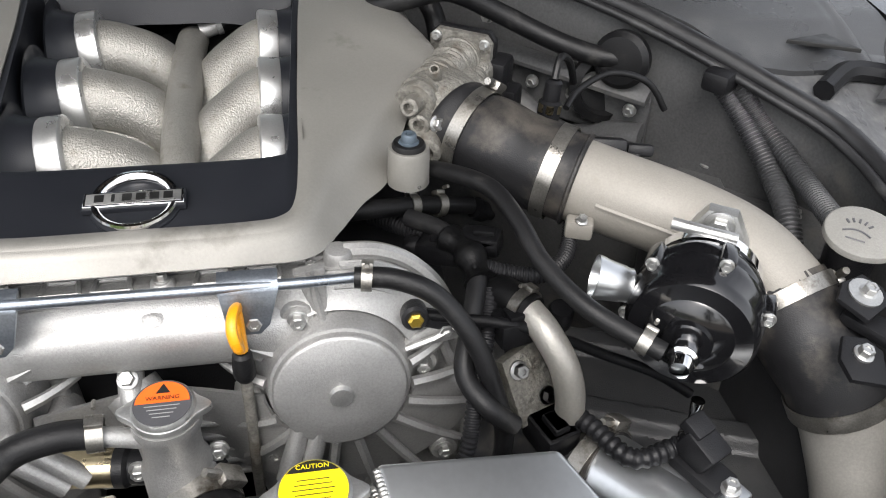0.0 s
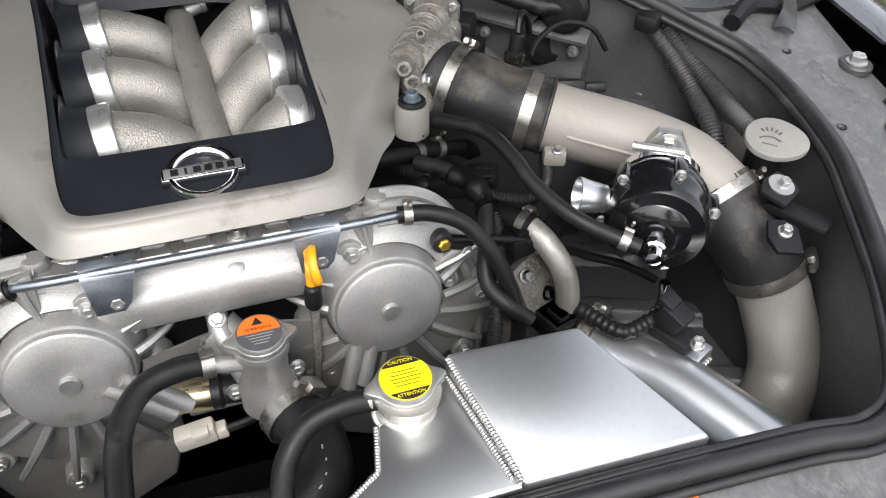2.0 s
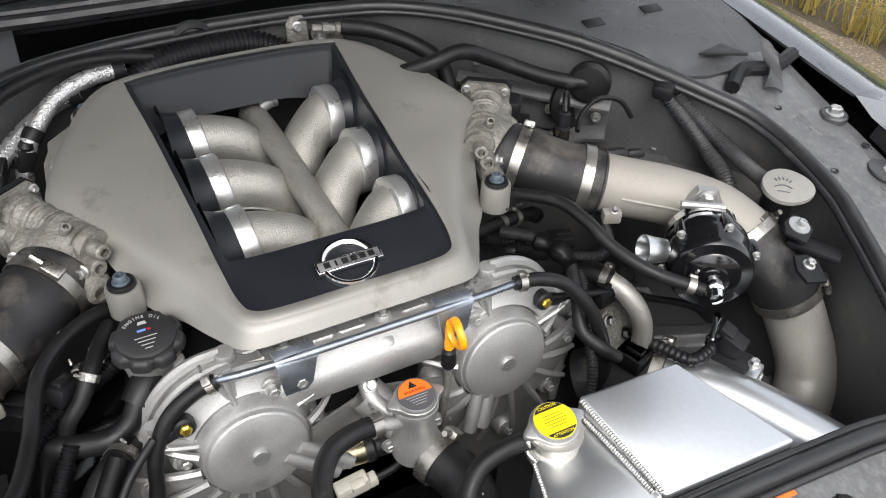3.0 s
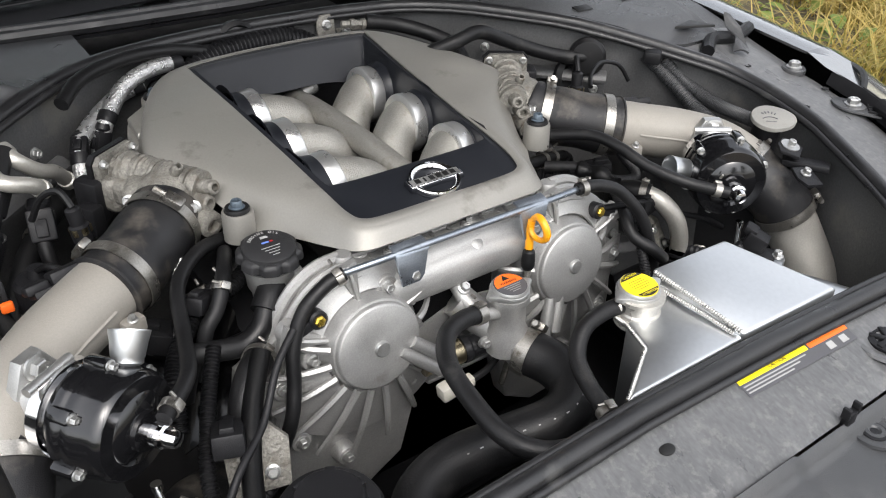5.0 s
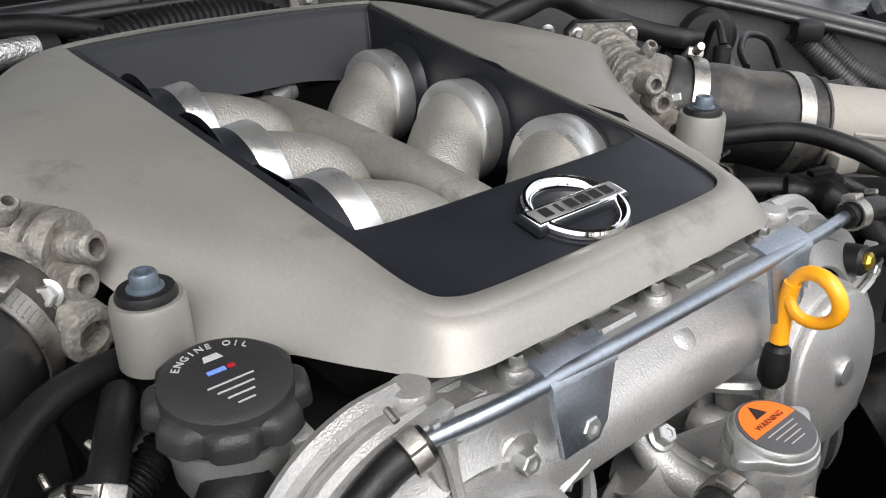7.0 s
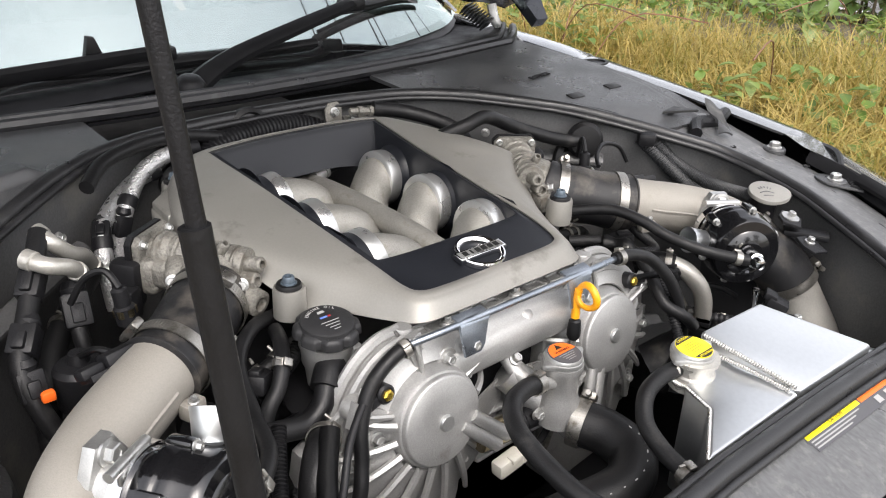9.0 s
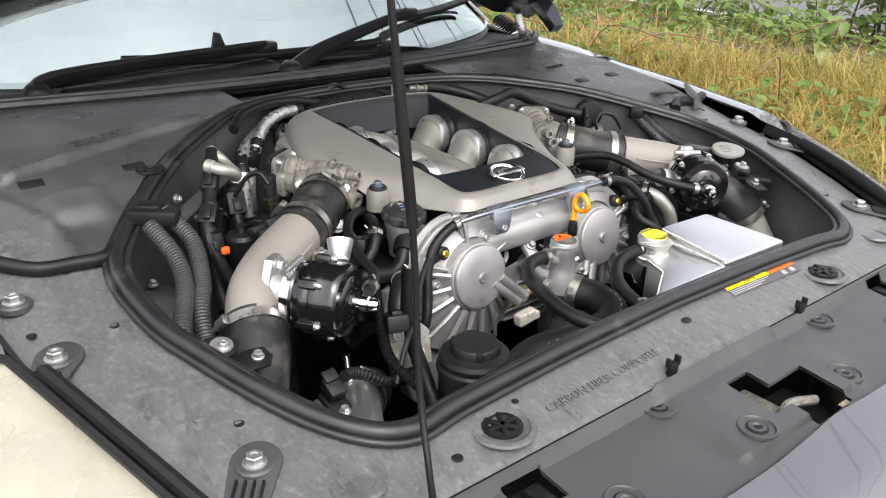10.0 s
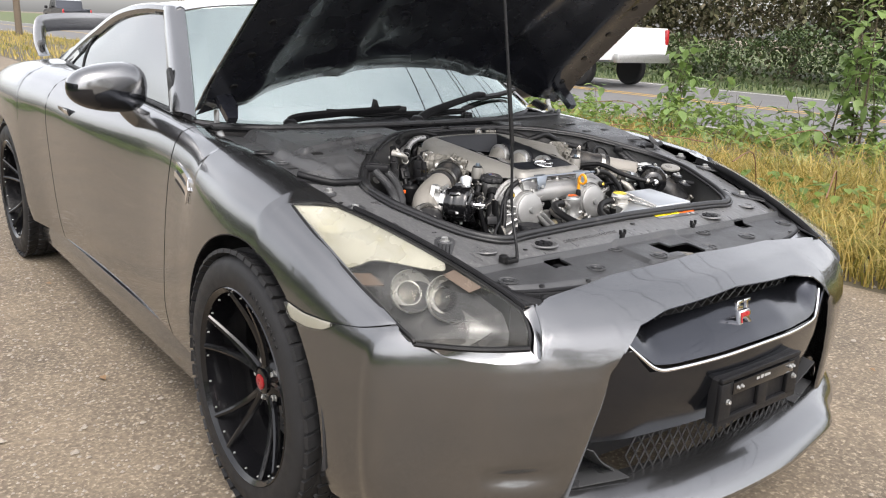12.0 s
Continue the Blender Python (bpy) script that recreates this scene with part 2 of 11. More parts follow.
# ---- mesh tools ----
class Geo:
    """Collects the vertices and faces of one mesh, in world metres."""
    def __init__(self):
        self.v, self.f = [], []

    def add(self, verts, faces):
        k = len(self.v)
        self.v += [tuple(p) for p in verts]
        self.f += [tuple(i + k for i in f) for f in faces]
        return self

    def mirror(self):
        g = Geo()
        g.add(self.v, self.f)
        g.add([(-x, y, z) for x, y, z in self.v], [f[::-1] for f in self.f])
        return g

    def flip_x(self):
        self.v = [(-x, y, z) for x, y, z in self.v]
        self.f = [f[::-1] for f in self.f]
        return self


ORIGIN = {}


def to_mesh(name, geo, material, shift=(0, 0, 0), sharp=38):
    me = bpy.data.meshes.new(name)
    me.from_pydata([(x - shift[0], y - shift[1], z - shift[2]) for x, y, z in geo.v], [], geo.f)
    me.materials.append(material)
    me.polygons.foreach_set("use_smooth", [True] * len(me.polygons))
    me.set_sharp_from_angle(angle=radians(sharp))
    me.update()
    return me


def thing(name, at, label, category, group="", kind=""):
    """A top-level Empty at the base of a thing."""
    ob = new(name)
    ob.empty_display_size = 0.05
    ob.location = at
    ORIGIN[ob.name] = Vector(at)
    return tagged(ob, label, category, group, kind)


def part(name, geo, material, parent, label="", sharp=38):
    """One mesh object under a thing or under a part."""
    o = ORIGIN[parent.name]
    ob = new(name, to_mesh(name, geo, material, o, sharp))
    ob.parent = parent
    ORIGIN[ob.name] = o
    return tagged(ob, label)


def solo(name, geo, material, label, category, group="", kind="", sharp=38):
    """A thing that is a single mesh."""
    zs = [p[2] for p in geo.v]
    low = min(geo.v, key=lambda p: p[2])
    c = (sum(p[0] for p in geo.v) / len(geo.v), sum(p[1] for p in geo.v) / len(geo.v), min(zs))
    ob = new(name, to_mesh(name, geo, material, c, sharp))
    ob.location = c
    ORIGIN[ob.name] = Vector(c)
    return tagged(ob, label, category, group, kind)


def piece(name, mesh, parent, m, label=""):
    """A part on a shared mesh, at the world pose m."""
    ob = new(name, mesh)
    ob.parent = parent
    ob.matrix_local = Matrix.Translation(-ORIGIN[parent.name]) @ m
    ORIGIN[ob.name] = ORIGIN[parent.name]
    return tagged(ob, label)


def aim(at, axis, spin=0.0):
    """A pose at a place whose z points along axis."""
    q = Vector(axis).normalized().to_track_quat("Z", "Y")
    return Matrix.Translation(at) @ q.to_matrix().to_4x4() @ Matrix.Rotation(spin, 4, "Z")


def upright(at, axis):
    """A pose whose z points along axis and whose y keeps upwards."""
    z = Vector(axis).normalized()
    x = Vector((0, 0, 1)).cross(z).normalized()
    y = z.cross(x)
    return Matrix(((x.x, y.x, z.x, at[0]), (x.y, y.y, z.y, at[1]), (x.z, y.z, z.z, at[2]), (0, 0, 0, 1)))


def spline(points, sub=6):
    p = [Vector(q) for q in points]
    if len(p) == 2:
        return [p[0].lerp(p[1], i / sub) for i in range(sub + 1)]
    out = []
    for i in range(len(p) - 1):
        a, b, c, d = p[max(i - 1, 0)], p[i], p[i + 1], p[min(i + 2, len(p) - 1)]
        for k in range(sub):
            t = k / sub
            out.append(0.5 * ((2 * b) + (c - a) * t + (2 * a - 5 * b + 4 * c - d) * t * t + (3 * b - a - 3 * c + d) * t ** 3))
    out.append(p[-1])
    return out


def sweep(path, radius, seg=12, caps=True, flat=1.0):
    """A tube along a path; radius is a number or a function of the share of the way."""
    n = len(path)
    tang = [(path[min(i + 1, n - 1)] - path[max(i - 1, 0)]).normalized() for i in range(n)]
    side = tang[0].orthogonal().normalized()
    verts, faces = [], []
    for i in range(n):
        side = (side - tang[i] * side.dot(tang[i])).normalized()
        other = tang[i].cross(side)
        r = radius(i / (n - 1)) if callable(radius) else radius
        for k in range(seg):
            a = 2 * math.pi * k / seg
            verts.append(path[i] + side * (r * math.cos(a)) + other * (r * flat * math.sin(a)))
    for i in range(n - 1):
        for k in range(seg):
            k2 = (k + 1) % seg
            faces.append((i * seg + k, i * seg + k2, (i + 1) * seg + k2, (i + 1) * seg + k))
    if caps:
        faces.append(tuple(range(seg))[::-1])
        faces.append(tuple((n - 1) * seg + k for k in range(seg)))
    return verts, faces


def tube(points, radius, seg=12, sub=6, caps=True):
    return sweep(spline(points, sub), radius, seg, caps)


def corrugated(points, radius, pitch=0.006, seg=14):
    """A ribbed hose."""
    path = spline(points, 24)
    length = sum((b - a).length for a, b in zip(path, path[1:]))
    n = max(int(length / pitch) * 4, 8)
    dist = [0.0]
    for a, b in zip(path, path[1:]):
        dist.append(dist[-1] + (b - a).length)
    fine, j = [], 0
    for i in range(n + 1):
        d = length * i / n
        while j < len(path) - 2 and dist[j + 1] < d:
            j += 1
        fine.append(path[j].lerp(path[j + 1], (d - dist[j]) / max(dist[j + 1] - dist[j], 1e-9)))
    verts, faces = sweep(fine, 1.0, seg)
    out = []
    for i in range(n + 1):
        r = radius * (1.0 if i % 4 in (0, 1) else 0.84)
        for k in range(seg):
            out.append(fine[i] + (Vector(verts[i * seg + k]) - fine[i]) * r)
    return out, faces


def lathe(profile, m, seg=24, caps=True):
    """A turned shape: profile of (radius, height) along the z of the pose m; closed at both ends."""
    verts, faces = [], []
    n = len(profile)
    for r, h in profile:
        for k in range(seg):
            a = 2 * math.pi * k / seg
            verts.append(m @ Vector((r * math.cos(a), r * math.sin(a), h)))
    for i in range(n - 1):
        for k in range(seg):
            k2 = (k + 1) % seg
            faces.append((i * seg + k, i * seg + k2, (i + 1) * seg + k2, (i + 1) * seg + k))
    if caps and profile[0][0] > 1e-6:
        faces.append(tuple(range(seg))[::-1])
    if caps and profile[-1][0] > 1e-6:
        faces.append(tuple((n - 1) * seg + k for k in range(seg)))
    return verts, faces


def box(m, sx, sy, sz, bevel=0.003, seg=2):
    """A bevelled block centred on the pose m."""
    bm = bmesh.new()
    bmesh.ops.create_cube(bm, size=1.0)
    bmesh.ops.scale(bm, vec=(sx, sy, sz), verts=bm.verts)
    if bevel:
        bmesh.ops.bevel(bm, geom=bm.edges[:], offset=min(bevel, 0.45 * min(sx, sy, sz)), segments=seg, affect="EDGES", profile=0.5)
    verts = [m @ v.co for v in bm.verts]
    bm.verts.index_update()
    faces = [[v.index for v in f.verts] for f in bm.faces]
    bm.free()
    return verts, faces


def slab(outline, m, h0, h1, bevel=0.002, seg=2, taper=0.0):
    """A flat outline of (x, y) in the pose m, raised from h0 to h1, its upper edges rounded."""
    bm = bmesh.new()
    cx = sum(p[0] for p in outline) / len(outline)
    cy = sum(p[1] for p in outline) / len(outline)
    low = [bm.verts.new((x, y, h0)) for x, y in outline]
    top = [bm.verts.new((x + (cx - x) * taper, y + (cy - y) * taper, h1)) for x, y in outline]
    n = len(outline)
    bm.faces.new(low[::-1])
    cap = bm.faces.new(top)
    for i in range(n):
        bm.faces.new((low[i], low[(i + 1) % n], top[(i + 1) % n], top[i]))
    bmesh.ops.recalc_face_normals(bm, faces=bm.faces)
    if bevel:
        bmesh.ops.bevel(bm, geom=[e for e in cap.edges], offset=bevel, segments=seg, affect="EDGES", profile=0.5)
    bm.verts.index_update()
    verts = [m @ v.co for v in bm.verts]
    faces = [[v.index for v in f.verts] for f in bm.faces]
    bm.free()
    return verts, faces


def grid(fn, nu, nv, thick=0.0, closed_u=False):
    """A surface fn(u, v) over 0..1, given thickness along its normals when wanted."""
    pts = np.array([[fn(i / (nu if closed_u else nu - 1), j / (nv - 1)) for j in range(nv)] for i in range(nu)], dtype=float)
    idx = lambda i, j: (i % nu) * nv + j
    faces = []
    for i in range(nu if closed_u else nu - 1):
        for j in range(nv - 1):
            faces.append((idx(i, j), idx(i + 1, j), idx(i + 1, j + 1), idx(i, j + 1)))
    verts = pts.reshape(-1, 3)
    if thick:
        du = (np.roll(pts, -1, 0) - np.roll(pts, 1, 0)) if closed_u else np.gradient(pts, axis=0)
        nrm = np.cross(du, np.gradient(pts, axis=1))
        nrm /= np.maximum(np.linalg.norm(nrm, axis=2, keepdims=True), 1e-9)
        back = (pts - nrm * thick).reshape(-1, 3)
        k = len(verts)
        rim = []
        for j in (0, nv - 1):
            for i in range(nu if closed_u else nu - 1):
                a, b = idx(i, j), idx(i + 1, j)
                rim.append((a, b, b + k, a + k) if j else (b, a, a + k, b + k))
        if not closed_u:
            for i in (0, nu - 1):
                for j in range(nv - 1):
                    a, b = idx(i, j), idx(i, j + 1)
                    rim.append((b, a, a + k, b + k) if i else (a, b, b + k, a + k))
        faces = faces + [tuple(x + k for x in f[::-1]) for f in faces] + rim
        verts = np.concatenate([verts, back])
    return [tuple(p) for p in verts], faces


def bar_text(words, size, depth=0.0004):
    """Flat letters of the built-in font as (verts, faces), centred, in the plane z = 0."""
    cu = bpy.data.curves.new("letters", "FONT")
    cu.body, cu.size, cu.align_x, cu.align_y, cu.extrude = words, size, "CENTER", "CENTER", depth
    cu.resolution_u = 2
    ob = bpy.data.objects.new("letters", cu)
    me = bpy.data.meshes.new_from_object(ob)
    out = [v.co.copy() for v in me.vertices], [tuple(p.vertices) for p in me.polygons]
    bpy.data.objects.remove(ob)
    bpy.data.curves.remove(cu)
    bpy.data.meshes.remove(me)
    return out


def lettering(words, size, m, depth=0.0004):
    v, f = bar_text(words, size, depth)
    return [m @ p for p in v], f


def lerp_keys(t, keys):
    """Linear between rows (t, a, b, ...)."""
    if t <= keys[0][0]:
        return keys[0][1:]
    for a, b in zip(keys, keys[1:]):
        if t <= b[0]:
            s = (t - a[0]) / (b[0] - a[0])
            return tuple(p + (q - p) * s for p, q in zip(a[1:], b[1:]))
    return keys[-1][1:]


def hex_bolt(r, h):
    g = Geo()
    g.add(*lathe([(r * 1.35, 0), (r * 1.35, h * 0.22), (r * 1.1, h * 0.3)], Matrix.Identity(4), 16))
    g.add(*lathe([(r, h * 0.25), (r, h * 0.9), (r * 0.86, h), (r * 0.5, h), (r * 0.45, h * 0.88)], Matrix.Identity(4), 6))
    return g


BOLT = to_mesh("bolt", hex_bolt(0.0052, 0.008), STEEL)
BOLT_BIG = to_mesh("bolt", hex_bolt(0.0085, 0.010), STEEL)
BOLT_SMALL = to_mesh("bolt", hex_bolt(0.0036, 0.006), STEEL)


def hose_clamp(name, at, axis, r, parent, width=0.011, screw=0.8, label="stainless worm-drive hose clamp"):
    """A band with its screw housing; screw is the angle of the housing round the hose."""
    m = aim(at, axis)
    g = Geo()
    prof = [(r + 0.0004, -width / 2), (r + 0.0016, -width / 2), (r + 0.0016, width / 2), (r + 0.0004, width / 2)]
    g.add(*lathe(prof + prof[:1], m, 32, False))
    h = m @ Matrix.Rotation(screw, 4, "Z") @ Matrix.Translation((r + 0.005, 0, 0))
    k_ = 1.0 if r > 0.02 else 0.45
    g.add(*box(h @ Matrix.Translation((-0.005 * (1 - k_), 0, 0)), 0.008 * k_, 0.020 * k_, width * 1.1, 0.002 * k_))
    g.add(*lathe([(0.0035 * k_, 0), (0.0035 * k_, 0.012 * k_), (0.003 * k_, 0.014 * k_)], h @ Matrix.Translation((0, 0.008, 0)) @ Matrix.Rotation(-math.pi / 2, 4, "X"), 8))
    for k in range(9 if r > 0.02 else 0):
        a = Matrix.Rotation(screw - 0.25 - k * 0.075, 4, "Z") @ Matrix.Translation((r + 0.0019, 0, 0))
        g.add(*box(m @ a, 0.0006, 0.0012, width * 0.62, 0))
    return part(name, g, CLAMP, parent, label)

TAB_STEEL = mat("blue_zinc_steel", (0.27, 0.30, 0.34), 0.36, 0.9, 0.2, 40, 600, 0.1, 700)
COLLAR = mat("turned_aluminium", (0.56, 0.56, 0.55), 0.32, 0.85, 0.08, 40, 600, 0.1, 900)
CLAMP = mat("dull_stainless_band", (0.30, 0.288, 0.265), 0.34, 0.9, 0.25, 60, 700, 0.1, 800, stain=(0.10, 0.085, 0.065), stain_scale=45, stain_at=0.55)
BRAID = mat("braided_foil_sleeve", (0.50, 0.50, 0.50), 0.34, 0.8, 0.3, 120, 700, 0.9, 420)
COVER_BLACK = mat("matt_black_cover", (0.040, 0.041, 0.043), 0.42, 0, 0.2, 14, 600, 0.25, 900, stain=(0.062, 0.062, 0.062), stain_scale=9, stain_at=0.58)

# ---- the car: one thing, all fixed panels are its parts ----
DECK = [(-0.80, 0.655), (-0.68, 0.695), (-0.60, 0.703), (-0.51, 0.712), (-0.495, 0.730), (-0.42, 0.750), (-0.36, 0.760), (-0.17, 0.800), (-0.06, 0.820), (0.15, 0.872), (0.25, 0.885), (0.60, 0.900)]


def deck(y):
    """Height of the covers round the engine bay."""
    return lerp_keys(y, DECK)[0]


car = thing("sports_car", (0, 1.2, 0), "gunmetal grey coupe parked on gravel with its hood propped open", "car")
HUB_Z, ARCH_R = 0.35, 0.368

# side skin: for each station y, the way from the inner top edge down to the sill
SIDE = [
    (-0.575, [(0.784, 0.628), (0.80, 0.622), (0.815, 0.60), (0.83, 0.55), (0.835, 0.45), (0.83, 0.30), (0.80, 0.20)]),
    (-0.45, [(0.792, 0.678), (0.812, 0.668), (0.832, 0.645), (0.85, 0.60), (0.86, 0.48), (0.855, 0.30), (0.83, 0.20)]),
    (-0.30, [(0.800, 0.742), (0.825, 0.732), (0.850, 0.708), (0.872, 0.65), (0.885, 0.52), (0.88, 0.30), (0.85, 0.20)]),
    (-0.09, [(0.800, 0.816), (0.835, 0.802), (0.864, 0.775), (0.886, 0.72), (0.90, 0.60), (0.90, 0.35), (0.87, 0.20)]),
    (-0.06, [(0.722, 0.838), (0.775, 0.835), (0.850, 0.800), (0.884, 0.73), (0.90, 0.60), (0.90, 0.35), (0.87, 0.20)]),
    (0.15, [(0.716, 0.862), (0.770, 0.860), (0.846, 0.822), (0.882, 0.745), (0.899, 0.60), (0.90, 0.35), (0.87, 0.20)]),
    (0.33, [(0.716, 0.878), (0.770, 0.875), (0.835, 0.835), (0.868, 0.75), (0.888, 0.60), (0.886, 0.35), (0.85, 0.20)]),
    (0.50, [(0.716, 0.888), (0.775, 0.892), (0.815, 0.85), (0.843, 0.75), (0.866, 0.58), (0.872, 0.35), (0.835, 0.20)]),
    (0.90, [(0.712, 0.915), (0.765, 0.905), (0.800, 0.865), (0.822, 0.77), (0.838, 0.55), (0.848, 0.35), (0.82, 0.19)]),
    (1.60, [(0.705, 0.948), (0.785, 0.925), (0.832, 0.875), (0.858, 0.79), (0.853, 0.55), (0.846, 0.35), (0.82, 0.19)]),
    (2.10, [(0.690, 0.975), (0.785, 0.955), (0.850, 0.905), (0.882, 0.81), (0.878, 0.58), (0.862, 0.35), (0.83, 0.19)]),
    (2.50, [(0.655, 0.990), (0.775, 0.975), (0.862, 0.925), (0.905, 0.83), (0.915, 0.66), (0.91, 0.35), (0.87, 0.2)]),
    (2.95, [(0.60, 0.985), (0.755, 0.965), (0.85, 0.915), (0.902, 0.82), (0.915, 0.66), (0.905, 0.35), (0.87, 0.2)]),
    (3.35, [(0.50, 0.955), (0.70, 0.935), (0.80, 0.885), (0.862, 0.79), (0.88, 0.6), (0.87, 0.38), (0.82, 0.26)]),
    (3.62, [(0.35, 0.925), (0.55, 0.905), (0.65, 0.86), (0.72, 0.77), (0.75, 0.6), (0.74, 0.42), (0.70, 0.32)]),
]


def side_profile(y):
    k = max(i for i in range(len(SIDE)) if SIDE[i][0] <= y or i == 0)
    if k == len(SIDE) - 1:
        return SIDE[-1][1]
    (a, pa), (b, pb) = SIDE[k], SIDE[k + 1]
    h = b - a
    s = (y - a) / h
    if a == -0.09:
        return [(p[0] + (q[0] - p[0]) * s, p[1] + (q[1] - p[1]) * s) for p, q in zip(pa, pb)]

    def slope(i, j, c):
        """Tangent at station i; the step beside the lamp's end is not crossed."""
        lo = i - 1 if i > 0 and SIDE[i - 1][0] != -0.09 else i
        hi = i + 1 if i < len(SIDE) - 1 and SIDE[i][0] != -0.09 else i
        return (SIDE[hi][1][j][c] - SIDE[lo][1][j][c]) / max(SIDE[hi][0] - SIDE[lo][0], 1e-6)
    h00, h10, h01, h11 = 2 * s ** 3 - 3 * s * s + 1, s ** 3 - 2 * s * s + s, 3 * s * s - 2 * s ** 3, s ** 3 - s * s
    return [tuple(h00 * p[c] + h10 * h * slope(k, j, c) + h01 * q[c] + h11 * h * slope(k + 1, j, c) for c in (0, 1)) for j, (p, q) in enumerate(zip(pa, pb))]


def side_low(y):
    """Lower end of the skin: wheel arches, the bumper seam, the sill."""
    z = 0.19
    if y < -0.238:
        z = lerp_keys(y, [(-0.58, 0.668), (-0.518, 0.650), (-0.462, 0.634), (-0.39, 0.625), (-0.30, 0.624), (-0.238, 0.632)])[0]
    elif abs(y) < ARCH_R:
        z = HUB_Z + math.sqrt(max(ARCH_R ** 2 - y * y, 0))
    elif y < 0.40:
        z = 0.20
    elif y < 2.41:
        z = 0.258
    if abs(y - 2.78) < ARCH_R:
        z = HUB_Z + math.sqrt(max(ARCH_R ** 2 - (y - 2.78) ** 2, 0))
    elif y > 3.15:
        z = 0.28
    return z


def side_point(y, v, low=None):
    """A point of the right-hand skin: v runs from the inner top edge to the lower end."""
    prof = [Vector((x, 0, z)) for x, z in side_profile(y)]
    path = spline(prof, 8)
    low = side_low(y) if low is None else low
    keep = [path[0]]
    for a, b in zip(path, path[1:]):
        if b.z < low and a.z >= low:
            keep.append(a.lerp(b, (a.z - low) / max(a.z - b.z, 1e-9)))
            break
        keep.append(b)
    d = [0.0]
    for a, b in zip(keep, keep[1:]):
        d.append(d[-1] + (b - a).length)
    want = v * d[-1]
    for i in range(len(keep) - 1):
        if want <= d[i + 1] or i == len(keep) - 2:
            s = (want - d[i]) / max(d[i + 1] - d[i], 1e-9)
            p = keep[i].lerp(keep[i + 1], min(max(s, 0), 1))
            return (p.x, y, p.z)


def skin_x(y, z):
    """Half width of the side skin at a station and height."""
    prof = spline([Vector((x, 0, zz)) for x, zz in side_profile(y)], 8)
    for p, q in zip(prof, prof[1:]):
        if q.z <= z <= p.z:
            return p.x + (q.x - p.x) * (p.z - z) / max(p.z - q.z, 1e-9)
    return prof[0].x if z > prof[0].z else prof[-1].x


def side_panel(y0, y1, nu, nv, extra=()):
    """Skin between two stations, closely spaced where the arches end."""
    ys = sorted(set([y0 + (y1 - y0) * i / (nu - 1) for i in range(nu)] + [e for e in extra if y0 < e < y1]))
    def fn(u, v):
        return side_point(ys[min(int(round(u * (len(ys) - 1))), len(ys) - 1)], v)
    return grid(fn, len(ys), nv, -0.004)


